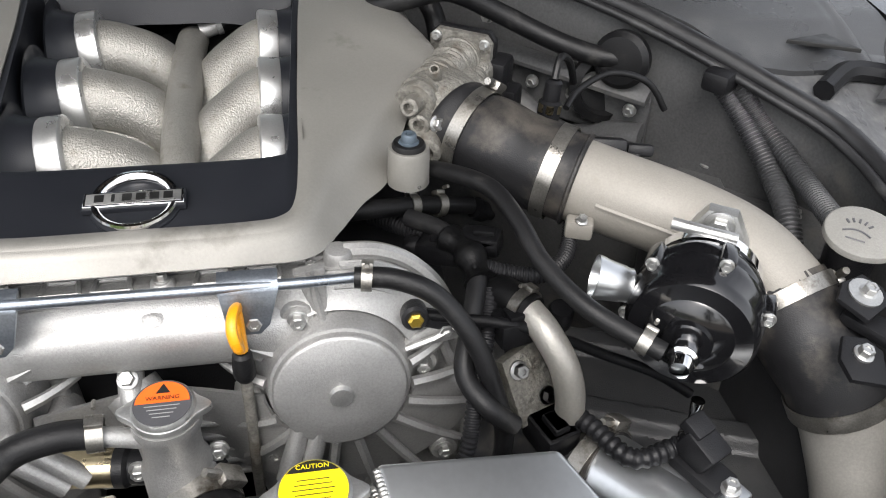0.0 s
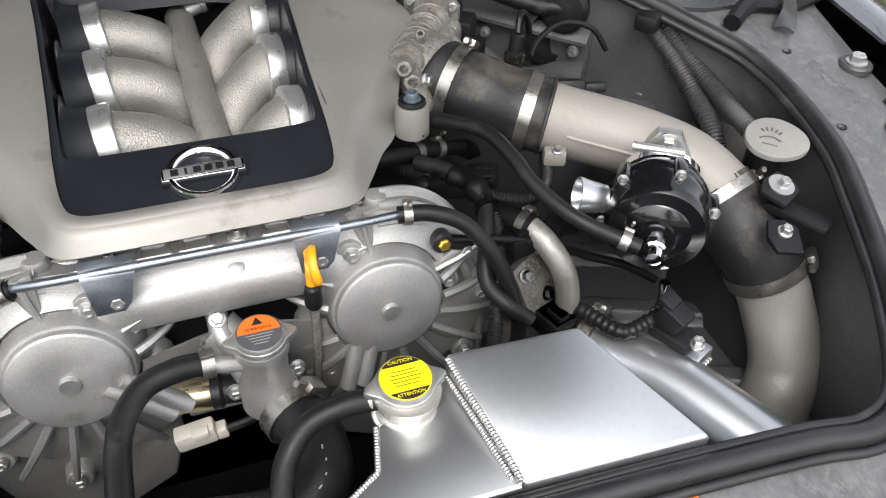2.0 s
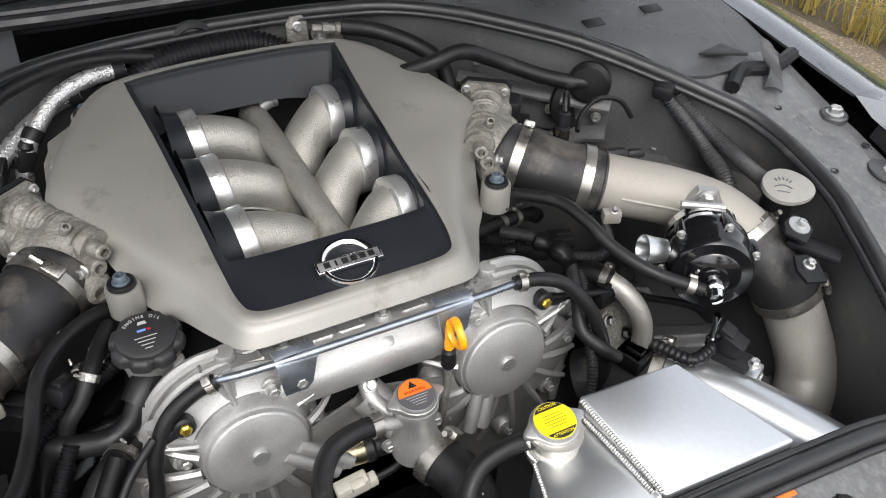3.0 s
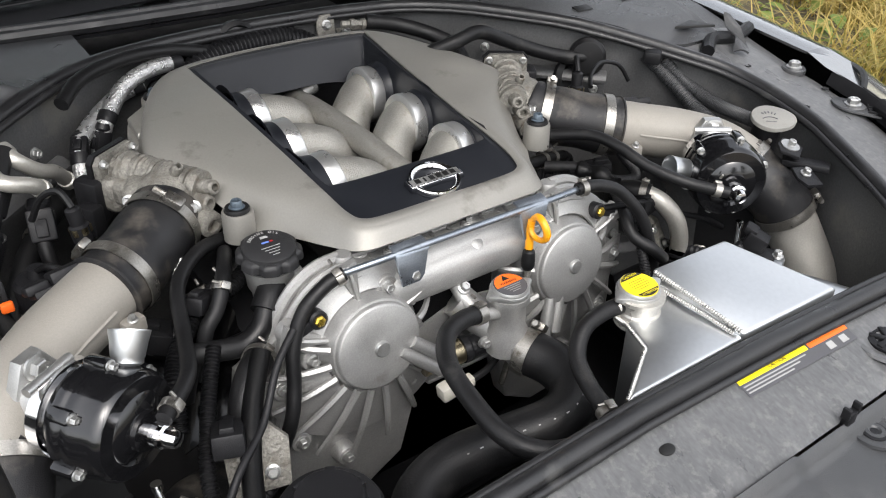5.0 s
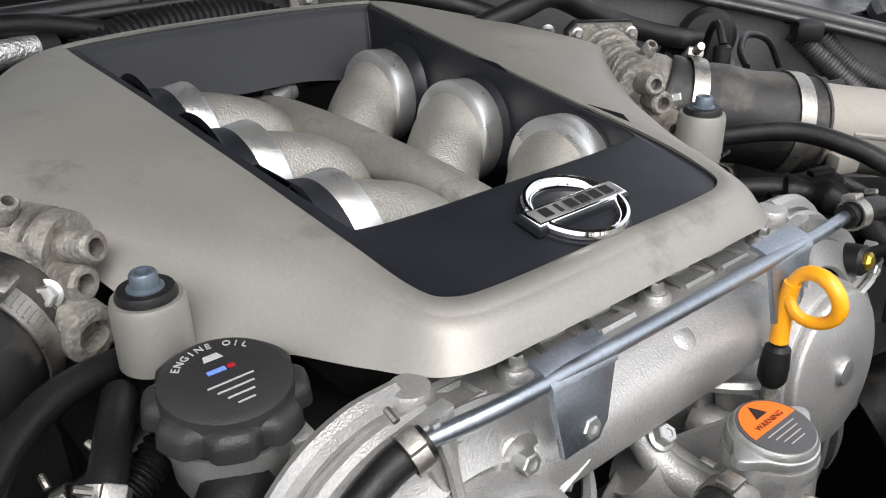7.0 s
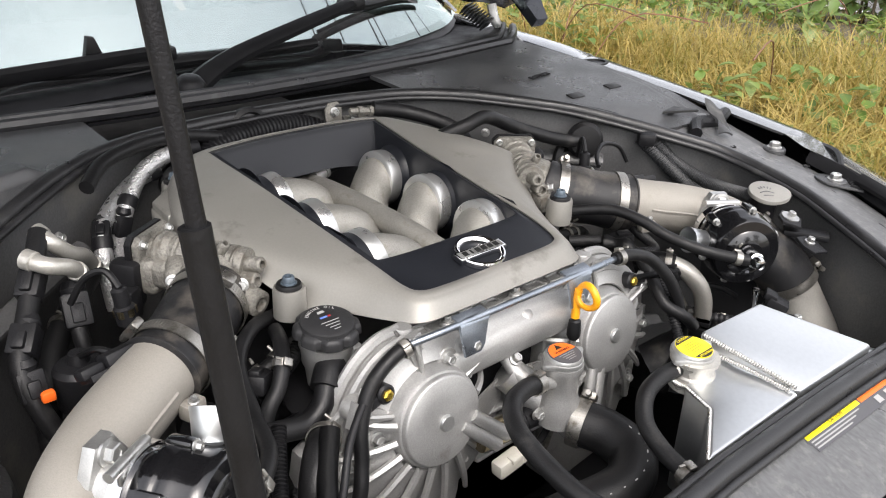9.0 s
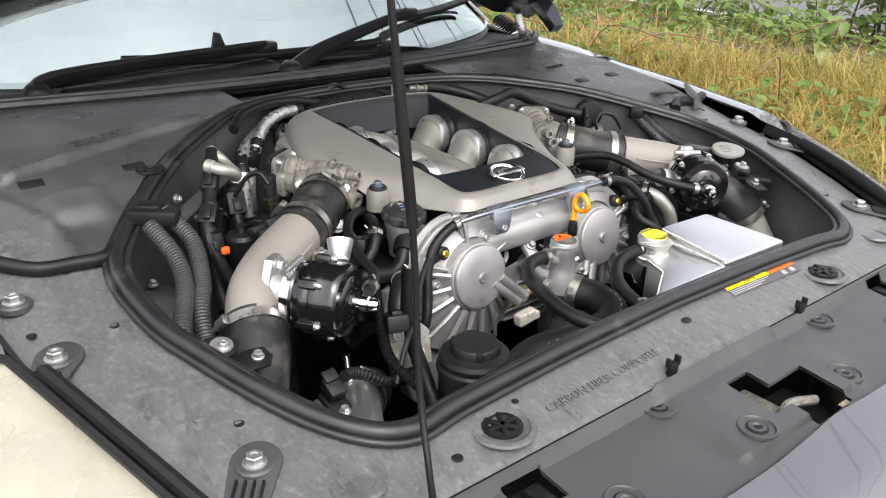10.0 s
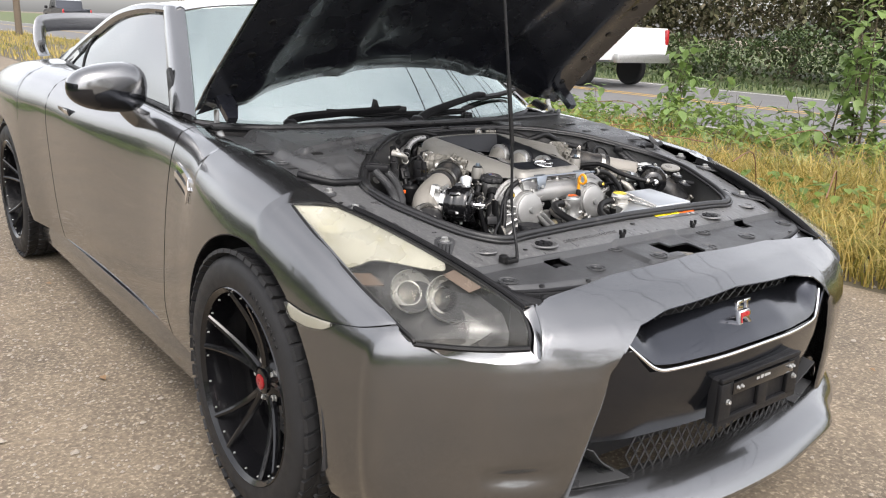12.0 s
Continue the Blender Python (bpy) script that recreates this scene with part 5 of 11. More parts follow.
# tub: walls down from the opening, a floor, strut towers
g = Geo()
n = len(LOOP)
def tub(u, v):
    p = LOOP[int(round(u * n)) % n]
    k = 1 + 0.02 * v if p.y > -0.2 else 1.0
    return (p.x * (1.0 + 0.03 * v), p.y * (1.0 + 0.04 * v) , deck(p.y) + 0.004 - v * (deck(p.y) - 0.26))
g.add(*grid(tub, n, 10, closed_u=True))
g.add([(-0.75, -0.55, 0.27), (0.75, -0.55, 0.27), (0.75, 0.5, 0.27), (-0.75, 0.5, 0.27)], [(0, 1, 2, 3)])
part("bay_tub", g, TUB, car, "dark painted inner walls of the engine bay")
for sx in (-1, 1):
    g = Geo()
    g.add(*lathe([(0.13, -0.30), (0.115, -0.06), (0.105, -0.015), (0.085, 0.0), (0.045, 0.002), (0.04, -0.006)], aim((0.555 * sx, 0.02, 0.745), (-0.10 * sx, 0.05, 1)), 32))
    tower = part("strut_tower", g, TUB, car, "dark rounded suspension tower")
    for k in range(3):
        a = 2.1 * k + 0.4
        piece("bolt", BOLT, tower, Matrix.Translation((0.555 * sx + 0.06 * math.cos(a), 0.02 + 0.06 * math.sin(a), 0.747)))
    def liner(u, v):
        x, y = 0.36 + 0.30 * v, 0.03 - 0.40 * u
        s_ = x * 0.45 + y * 0.89
        d = abs((s_ - 0.002 + 0.045) % 0.09 - 0.045)
        return (x, y, 0.575 + 0.10 * (x - 0.5) + 0.013 * max(0, min((0.016 - d) / 0.006, 1)))
    g = Geo().add(*grid(liner, 130, 60, 0.004))
    part("arch_liner", g if sx > 0 else g.flip_x(), COVER_BLACK, car, "dark ribbed plastic wheel-house panel")
# bulkhead openings at the rear
for x, z, r in ((-0.03, 0.84, 0.035), (0.42, 0.80, 0.03), (-0.14, 0.83, 0.022)):
    g = Geo().add(*lathe([(r * 1.3, 0), (r * 1.3, 0.006), (r, 0.010), (r * 0.9, 0.004)], aim((x, 0.318 if abs(x) < 0.2 else 0.135, z), (0, -1, 0.15)), 24))
    part("bulkhead_grommet", g, RUBBER, car)

# front carrier of weathered composite, and its side arms
def front_strip(u, v):
    x = -0.45 + 0.90 * u
    y0 = lerp_keys(abs(x), [(0, -0.412), (0.2, -0.417), (0.36, -0.425), (0.45, -0.425)])[0]
    y = y0 + (-0.497 - y0) * v
    return (x, y, deck(y))


def arm_edge(y):
    return lerp_keys(y, [(-0.672, 0.522), (-0.60, 0.546), (-0.458, 0.599), (-0.30, 0.659), (-0.165, 0.700), (-0.09, 0.708), (0.10, 0.712)])[0]


def side_arm(u, v):
    y = -0.497 + 0.567 * u
    a = open_x(y) + 0.010 if y > -0.398 else lerp_keys(y, [(-0.5, 0.45), (-0.415, 0.45), (-0.398, 0.478)])[0]
    x = a + (arm_edge(y) - a) * v
    return (x, y, deck(y) - 0.010 * max(0, v - 0.75) / 0.25)


g = Geo().add(*grid(front_strip, 31, 10, -0.012))
carrier = part("front_carrier", g, COMPOSITE, car, "scuffed grey composite crossmember over the radiator")
for sx in (-1, 1):
    g = Geo().add(*grid(side_arm, 40, 8, -0.012))
    arm = part("carrier_arm", g if sx > 0 else g.flip_x(), COMPOSITE, car, "scuffed composite arm beside the bay")
    for x, y in ((0.684, -0.066), (0.675, -0.174), (0.572, -0.385)):
        z = deck(y) + 0.001
        tab = Geo().add(*lathe([(0.018, -0.004), (0.018, 0.002), (0.016, 0.004), (0.0125, 0.004)], Matrix.Translation((x * sx, y, z)), 20))
        tb = part("fixing_tab", tab, PLASTIC, arm)
        piece("bolt", BOLT_BIG, arm, Matrix.Translation((x * sx, y, z + 0.003)))
        if y < -0.1:
            out = Vector((0.62, -0.78)).normalized()
            reach = arm_edge(y - 0.05) - x + 0.012
            lm = Matrix.Translation((x * sx, y, z - 0.0012)) @ Matrix.Rotation(math.atan2(out.y, out.x * sx), 4, "Z") @ Matrix.Rotation(math.atan2(deck(y - 0.06) - deck(y), 0.077), 4, "Y").inverted()
            pad = [(0.026 * math.cos(t) - 0.004, 0.024 * math.sin(t)) for t in [math.pi * (0.5 + k / 10) for k in range(11)]] + [(reach + 0.02, -0.017), (reach + 0.02, 0.017)]
            lb = part("lamp_bracket", Geo().add(*slab(pad, lm, 0, 0.003, 0.001)), COVER_BLACK, arm, "black ribbed headlamp bracket")
            for k in (-1.5, -0.5, 0.5, 1.5):
                part("bracket_rib", Geo().add(*box(lm @ Matrix.Translation((0.020 + 0.5 * reach, 0.008 * k, 0.004)), reach, 0.0025, 0.006, 0.0008)), PLASTIC_DARK, lb)
    for x, y in ((0.684, -0.123), (0.608, -0.144), (0.560, -0.33), (0.62, -0.03)):
        hg = Geo().add(*lathe([(0.0052, 0.0), (0.0052, 0.0012), (0.004, 0.0014), (0.0036, 0.0004)], Matrix.Translation((x * sx, y, deck(y) - 0.0004)), 12))
        part("hole", hg, BLACK_INK, arm)
    # black gutter between arm and headlamp
    def gutter(u, v):
        y = -0.66 + 0.55 * u
        zl = lerp_keys(y, [(-0.668, 0.647), (-0.60, 0.682), (-0.458, 0.738), (-0.30, 0.786), (-0.165, 0.812), (-0.10, 0.822)])[0]
        wide = lerp_keys(y, [(-0.66, 0.030), (-0.60, 0.031), (-0.458, 0.026), (-0.30, 0.018), (-0.165, 0.0125)])[0]
        return (arm_edge(y) + 0.0005 + wide * v, y, deck(y) - 0.004 + (zl + 0.004 - deck(y) + 0.004) * v ** 1.3 + 0.005 * math.sin(math.pi * v) ** 0.5)
    gut = Geo().add(*grid(gutter, 30, 10, -0.004))
    part("lamp_gutter", gut if sx > 0 else gut.flip_x(), PLASTIC_DARK, car, "black plastic rail beside the headlamp")


def dish(x, y, r, depth=0.006, z=None):
    """A shallow round recess with a raised rim and a clip head in it."""
    z = deck(y) if z is None else z
    return lathe([(r * 1.12, -0.001), (r * 1.10, 0.0022), (r, 0.0026), (r * 0.93, 0.0006), (r * 0.5, 0.0004), (r * 0.48, 0.0024), (r * 0.30, 0.0026), (r * 0.2, 0.001)], Matrix.Translation((x, y, z)), 24)


for x, y, r in ((-0.337, -0.460, 0.030), (0.300, -0.465, 0.030)):
    gg = Geo().add(*lathe([(r * 1.2, 0.0), (r * 1.15, 0.003), (r, 0.0035), (r * 0.92, 0.0012), (r * 0.9, 0.0008)], Matrix.Translation((x, y, deck(y))), 28))
    part("clip_recess", gg, COMPOSITE, carrier)
    g2 = Geo()
    g2.add(*lathe([(r * 0.72, 0.001), (r * 0.72, 0.004), (r * 0.5, 0.005), (r * 0.45, 0.002)], Matrix.Translation((x, y, deck(y))), 20))
    for k in range(3):
        g2.add(*box(Matrix.Translation((x, y, deck(y) + 0.004)) @ Matrix.Rotation(k * math.pi / 3, 4, "Z"), r * 1.3, 0.006, 0.004, 0.001))
    part("clip_head", g2, PLASTIC_DARK, carrier, "black push clip")
for x, y, w, h in ((0.001, -0.440, 0.008, 0.006), (-0.403, -0.468, 0.006, 0.006), (-0.30, -0.440, 0.004, 0.004)):
    g = Geo().add(*lathe([(1, 0.0), (1, 0.001), (0.9, 0.0012)], Matrix.Translation((x, y, deck(y) + 0.0002)) @ Matrix.Diagonal((w, h, 1, 1)), 16))
    part("hole", g, BLACK_INK, carrier)
for sx in (-1, 1):
    g = Geo().add(*lathe([(0.028, 0.0), (0.026, 0.003), (0.018, 0.0035), (0.015, 0.001), (0.006, 0.002)], Matrix.Translation((0.503 * sx, -0.446, deck(-0.446))), 24))
    part("dimple", g, COMPOSITE, carrier)
tilt = math.atan2(deck(-0.42) - deck(-0.49), 0.07)
tm = Matrix.Translation((-0.18, -0.463, deck(-0.463) + 0.0006)) @ Matrix.Rotation(radians(1.5), 4, "Z") @ Matrix.Rotation(tilt, 4, "X")
g = Geo().add(*lettering("CARBON FIBER COMPOSITE", 0.0155, tm, 0.0012))
part("moulded_lettering", g, COMPOSITE, carrier, "raised moulded words in the composite")
# warning sticker: yellow and orange heads over lines too small to read
sm = Matrix.Translation((0.192, -0.4300, deck(-0.4300) + 0.0010)) @ Matrix.Rotation(radians(-2.5), 4, "Z") @ Matrix.Rotation(tilt, 4, "X")
sticker = part("warning_sticker", Geo().add(*slab([(-0.080, -0.014), (0.080, -0.014), (0.080, 0.006), (-0.080, 0.006)], sm, 0, 0.0005, 0)), LABEL_GREY, carrier, "dark label with yellow and orange heads")
part("yellow_head", Geo().add(*slab([(-0.080, -0.0005), (0.018, -0.0005), (0.018, 0.006), (-0.080, 0.006)], sm, 0.0006, 0.0009, 0)), YELLOW, sticker)
part("orange_head", Geo().add(*slab([(0.021, -0.0005), (0.080, -0.0005), (0.080, 0.007), (0.021, 0.007)], sm, 0.0006, 0.0009, 0)), ORANGE, sticker)
part("yellow_words", Geo().add(*lettering("CAUTION", 0.0055, sm @ Matrix.Translation((-0.025, 0.0028, 0.0012)), 0.0001)), BLACK_INK, sticker)
lines = Geo()
for k in range(3):
    lines.add(*box(sm @ Matrix.Translation((-0.034 - 0.006 * k, -0.0035 - 0.0034 * k, 0.0008)), 0.088 - 0.012 * k, 0.0014, 0.0003, 0))
for x in (0.045, 0.065):
    lines.add(*slab([(x - 0.005, -0.011), (x + 0.005, -0.011), (x + 0.005, -0.003), (x - 0.004, -0.003)], sm, 0.0006, 0.001, 0))
part("small_print", lines, WHITE_INK, sticker)

# plastic radiator cover in front of the carrier
def cover_front(x):
    return lerp_keys(abs(x), [(0, -0.668), (0.15, -0.665), (0.32, -0.648), (0.48, -0.618), (0.58, -0.585), (0.62, -0.570)])[0]


def rad_cover(u, v):
    x = -0.612 + 1.224 * u
    y = -0.5005 + (cover_front(x) + 0.5005) * v
    lim = arm_edge(y)
    x = max(min(x, lim), -lim)
    z = deck(y) + 0.003
    z += 0.006 * max(0, 1 - abs(v - 0.03) / 0.05) - 0.012 * max(0, (v - 0.86) / 0.14)
    # raised middle field round the latch
    if -0.14 < x < 0.10 and v < 0.72:
        z += 0.006
    return (x, y, z)


def in_hole(x, y):
    return (-0.385 < x < -0.330 and -0.548 < y < -0.508) or (0.355 < x < 0.405 and -0.540 < y < -0.505) or (-0.012 < x < 0.062 and -0.632 < y < -0.566) or (-0.052 < x < 0.0 and -0.60 < y < -0.535)


v_, f_ = grid(rad_cover, 140, 40)
f_ = [f for f in f_ if not in_hole(sum(v_[i][0] for i in f) / 4, sum(v_[i][1] for i in f) / 4)]
g = Geo().add(v_, f_)
g.add([(x, y, z - 0.004) for x, y, z in v_], [f[::-1] for f in f_])
cover = part("radiator_cover", g, COVER_BLACK, car, "black plastic cover in front of the bay")
g = Geo()
g.add(*sweep([Vector(rad_cover(i / 60, 0.0)) + Vector((0, 0.003, 0.004)) for i in range(61)], 0.006, 8))
part("cover_strip", g, SEAL, cover, "rubber edge strip")
g = Geo()
g.add(*sweep([Vector(rad_cover(i / 60, 1.0)) + Vector((0, 0.004, 0.001)) for i in range(61)], 0.0045, 8))
part("cover_front_bead", g, PLASTIC_DARK, cover)
for x, y in ((-0.291, -0.586), (-0.089, -0.601), (-0.147, -0.512), (0.108, -0.601), (-0.536, -0.562), (0.20, -0.516), (0.30, -0.586), (0.53, -0.556)):
    part("clip_recess", Geo().add(*dish(x, y, 0.020, z=deck(y) + (0.0095 if -0.14 < x < 0.10 else 0.0035))), COVER_BLACK, cover)
    part("push_clip", Geo().add(*lathe([(0.0125, 0.0), (0.0120, 0.0012), (0.0085, 0.0016), (0.0080, 0.0006), (0.0, 0.0006)], Matrix.Translation((x, y, deck(y) + (0.0100 if -0.14 < x < 0.10 else 0.0040))), 20)), PLASTIC_DARK, cover)
for k in range(9):
    x = -0.48 + 0.12 * k
    g = Geo().add(*lathe([(0.007, 0), (0.006, 0.0022), (0.002, 0.003)], Matrix.Translation(rad_cover((x + 0.612) / 1.224, 0.90)), 12))
    part("rivet", g, PLASTIC_DARK, cover)
# latch below its opening
g = Geo()
g.add(*box(Matrix.Translation((-0.024, -0.568, 0.684)), 0.06, 0.075, 0.010, 0.003))
g.add(*sweep(spline([(-0.035, -0.60, 0.695), (0.0, -0.59, 0.700), (0.045, -0.60, 0.694)], 5), 0.006, 8))
part("hood_latch", g, CAST_DULL, cover, "dusty metal hood latch")
for x0, y0 in ((-0.3575, -0.528), (0.38, -0.522)):
    g = Geo().add(*box(Matrix.Translation((x0, y0, 0.690)), 0.065, 0.05, 0.012, 0.003))
    g.add(*box(Matrix.Translation((x0 + 0.01, y0, 0.700)), 0.02, 0.03, 0.014, 0.003))
    part("slot_floor", g, PLASTIC_DARK, cover)
part("latch_floor", Geo().add(*box(Matrix.Translation((0.02, -0.60, 0.655)), 0.14, 0.12, 0.02, 0.003)), PLASTIC_DARK, cover)
for x, y in ((0.177, -0.500), (-0.10, -0.494)):
    g = Geo()
    g.add(*box(Matrix.Translation((x, y, deck(y) + 0.008)), 0.014, 0.008, 0.016, 0.002))
    g.add(*box(Matrix.Translation((x - 0.008, y, deck(y) + 0.017)), 0.004, 0.008, 0.012, 0.001))
    g.add(*box(Matrix.Translation((x + 0.008, y, deck(y) + 0.017)), 0.004, 0.008, 0.012, 0.001))
    part("wire_clip", g, PLASTIC_DARK, cover)
# front edge apron down to the bumper brow
def apron(u, v):
    x = -0.57 + 1.14 * u
    xe = min(abs(x), 0.535)
    y0, z0 = cover_front(x) - 0.001, deck(cover_front(x)) - 0.010
    y1, z1 = nose(xe, brow_top(xe)) + 0.003, brow_top(xe) - 0.002
    return (x, y0 + (y1 - y0) * v, z0 + (z1 - z0) * v - 0.003 * math.sin(math.pi * v))


g = Geo().add(*grid(apron, 40, 5, -0.003))
part("cover_apron", g, PAINT, bumper, "painted upper edge of the bumper")

# rear side covers over brake fluid and battery
def cowl_line(x):
    return lerp_keys(abs(x), [(0, 0.392), (0.18, 0.398), (0.37, 0.415), (0.60, 0.452), (0.66, 0.50), (0.72, 0.56)])[0]


FLUID_FRONT = [(0.14, 0.335), (0.26, 0.297), (0.425, 0.153), (0.52, 0.055), (0.55, -0.010), (0.575, -0.030), (0.65, -0.020), (0.70, 0.030), (0.72, 0.045)]
BATTERY_FRONT = [(0.14, 0.335), (0.26, 0.297), (0.425, 0.153), (0.528, 0.050), (0.56, 0.042), (0.72, 0.040)]
FLUID_STEP = [(0.03, 0.612), (0.053, 0.624), (0.128, 0.660), (0.208, 0.679), (0.34, 0.644), (0.50, 0.640)]


def bump_at(d, r):
    return math.exp(-(d / r) ** 2)


def rear_cover(u, v, fluid):
    x = 0.225 + 0.487 * u
    y0 = lerp_keys(x, FLUID_FRONT if fluid else BATTERY_FRONT)[0]
    y1 = cowl_line(x) - 0.006
    y = y0 + (y1 - y0) * v
    z = deck(y) + 0.006
    z += 0.010 * max(0, min((y - 0.06) / 0.04, 1)) * (1 - max(0, min((x - 0.62) / 0.03, 1)))
    step = lerp_keys(y, FLUID_STEP)[0] if fluid else 0.645
    z -= 0.016 * max(0, min((x - step) / 0.016, 1))
    z += 0.004 * bump_at(x - step + 0.010, 0.008)
    if fluid:
        along = ((x - 0.647) * -0.334 + (y - 0.161) * 0.108) / 0.351
        off = ((x - 0.647) * 0.108 + (y - 0.161) * 0.334) / 0.351
        k = max(0, min((along + 0.005) / 0.02, 1)) * max(0, min((0.345 - along) / 0.02, 1))
        z += 0.011 * k * max(0, min((0.020 - abs(off)) / 0.007, 1))
        z += 0.017 * math.exp(-((x - 0.572) / 0.042) ** 4 - ((y - 0.072) / 0.026) ** 4)
    return (x, y, z)


for sx in (-1, 1):
    g = Geo().add(*grid(lambda u, v: rear_cover(u, v, sx < 0), 150, 100, 0.006))
    panel = part("fluid_cover" if sx < 0 else "battery_cover", g if sx > 0 else g.flip_x(), PLASTIC, car, "grained black cover over the brake fluid" if sx < 0 else "grained black cover over the battery")
    if sx < 0:
        edge = [Vector((-x, y - 0.004, deck(y) + 0.008)) for x, y in ((0.712, 0.042), (0.694, 0.018), (0.652, -0.020), (0.61, -0.027), (0.578, -0.029), (0.556, -0.014))]
        part("cover_lip", Geo().add(*sweep(spline(edge, 6), 0.0085, 10)), PLASTIC_DARK, panel, "rolled rubber front edge")
    else:
        edge = [Vector((x, y, deck(y) + h)) for x, y, h in ((0.712, 0.045, 0.004), (0.66, 0.030, 0.006), (0.61, 0.034, 0.010), (0.572, 0.010, 0.010))]
        part("cover_lip", Geo().add(*sweep(spline(edge, 6), 0.010, 8)), PLASTIC_DARK, panel)
    for x, y in (((-0.606, 0.133), (-0.476, 0.132)) if sx < 0 else ((0.458, 0.165), (0.557, 0.170))):
        sg = Geo().add(*box(Matrix.Translation((x, y, deck(y) + 0.0165)) @ Matrix.Rotation(tilt * 0.8, 4, "X"), 0.030, 0.016, 0.003, 0.001))
        part("slot", sg, BLACK_INK, panel)
    if sx < 0:
        tmm = Matrix.Translation((-0.480, 0.215, deck(0.215) + 0.0275)) @ Matrix.Rotation(math.atan2(0.108, 0.334), 4, "Z") @ Matrix.Rotation(radians(12), 4, "X")
        part("moulded_lettering", Geo().add(*lettering("BRAKE FLUID", 0.020, tmm, 0.001)), PLASTIC, panel, "raised moulded words")
        part("round_plug", Geo().add(*dish(-0.460, 0.118, 0.017, z=deck(0.118) + 0.0165)), PLASTIC_DARK, panel)
        part("shelf_dent", Geo().add(*dish(-0.700, 0.150, 0.016, z=deck(0.150) - 0.009)), PLASTIC, panel)
        part("slot", Geo().add(*box(Matrix.Translation((-0.690, 0.112, deck(0.112) - 0.0085)), 0.026, 0.008, 0.003, 0.001)), BLACK_INK, panel)
    else:
        tmm = Matrix.Translation((0.471, 0.255, deck(0.255) + 0.0175)) @ Matrix.Rotation(radians(10), 4, "Z") @ Matrix.Rotation(radians(5), 4, "X")
        part("moulded_lettering", Geo().add(*lettering("BATTERY", 0.014, tmm, 0.001)), PLASTIC_DARK, panel, "raised moulded words")
        pg = Geo().add(*slab([(-0.02, -0.012), (0.045, -0.02), (0.02, 0.012)], Matrix.Translation((0.585, 0.075, deck(0.075) + 0.013)) @ Matrix.Rotation(radians(-18), 4, "Z"), 0, 0.004, 0.001))
        part("pointed_slot", pg, BLACK_INK, panel)
        # torn rubber tongue by the fender
        st = Geo().add(*grid(lambda u, v: (0.622 + 0.006 * math.sin(5 * u) + 0.034 * u + 0.010 * v, 0.000 + 0.052 * u - 0.018 * v, deck(0) + 0.004 + 0.040 * u * (1 - 0.25 * v) + 0.004 * math.sin(7 * u + 3 * v)), 12, 6, 0.003))
        part("rubber_flap", st, PLASTIC, panel, "torn rubber flap standing up")
    # hinge pocket at the back of the fender
    pk = Geo().add(*lathe([(0.030, 0.0), (0.028, 0.003), (0.024, 0.003), (0.022, -0.002)], Matrix.Translation(((0.698 if sx < 0 else 0.679) * sx, 0.250 if sx < 0 else 0.311, deck(0.25 if sx < 0 else 0.311) - (0.009 if sx < 0 else 0))) @ Matrix.Diagonal((1.2, 0.8, 1, 1)), 24))
    part("access_ring", pk, PLASTIC_DARK, panel)

# cowl below the windscreen
def cowl(u, v):
    x = -0.715 + 1.43 * u
    y0 = cowl_line(x)
    y1 = lerp_keys(abs(x), [(0, 0.572), (0.35, 0.597), (0.60, 0.667), (0.72, 0.75)])[0]
    y = y0 + (y1 - y0) * v
    z = 0.902 + 0.010 * math.sin(math.pi * min(v * 2.2, 1)) - 0.012 * v
    return (x, y, z)


g = Geo().add(*grid(cowl, 50, 14, 0.005))
cw = part("cowl", g, PLASTIC_DARK, car, "black cowl panel below the windscreen")
g = Geo().add(*sweep([Vector(cowl(i / 60, 0.02)) + Vector((0, 0, 0.008)) for i in range(61)], 0.009, 8))
g.add(*sweep([Vector(cowl(i / 60, 0.16)) + Vector((0, 0, 0.004)) for i in range(61)], 0.006, 8))
part("cowl_seal", g, SEAL, cw, "rubber lip along the cowl")
g = Geo()
for k in range(9):
    g.add(*box(Matrix.Translation((0.640 + 0.004 * k, 0.56 + 0.012 * k, 0.925 + 0.002 * k)) @ Matrix.Rotation(radians(30), 4, "Z") @ Matrix.Rotation(radians(35), 4, "X"), 0.06, 0.003, 0.022, 0.001))
part("cowl_louvre", g, PLASTIC_DARK, cw)
g = Geo().add(*grid(lambda u, v: (-0.45 + 0.42 * u, 0.47 + 0.05 * u + 0.055 * v, 0.902 + 0.012 * math.sin(math.pi * v * 0.6)), 10, 6, 0.004))
part("cowl_cover", g, PLASTIC_DARK, cw)

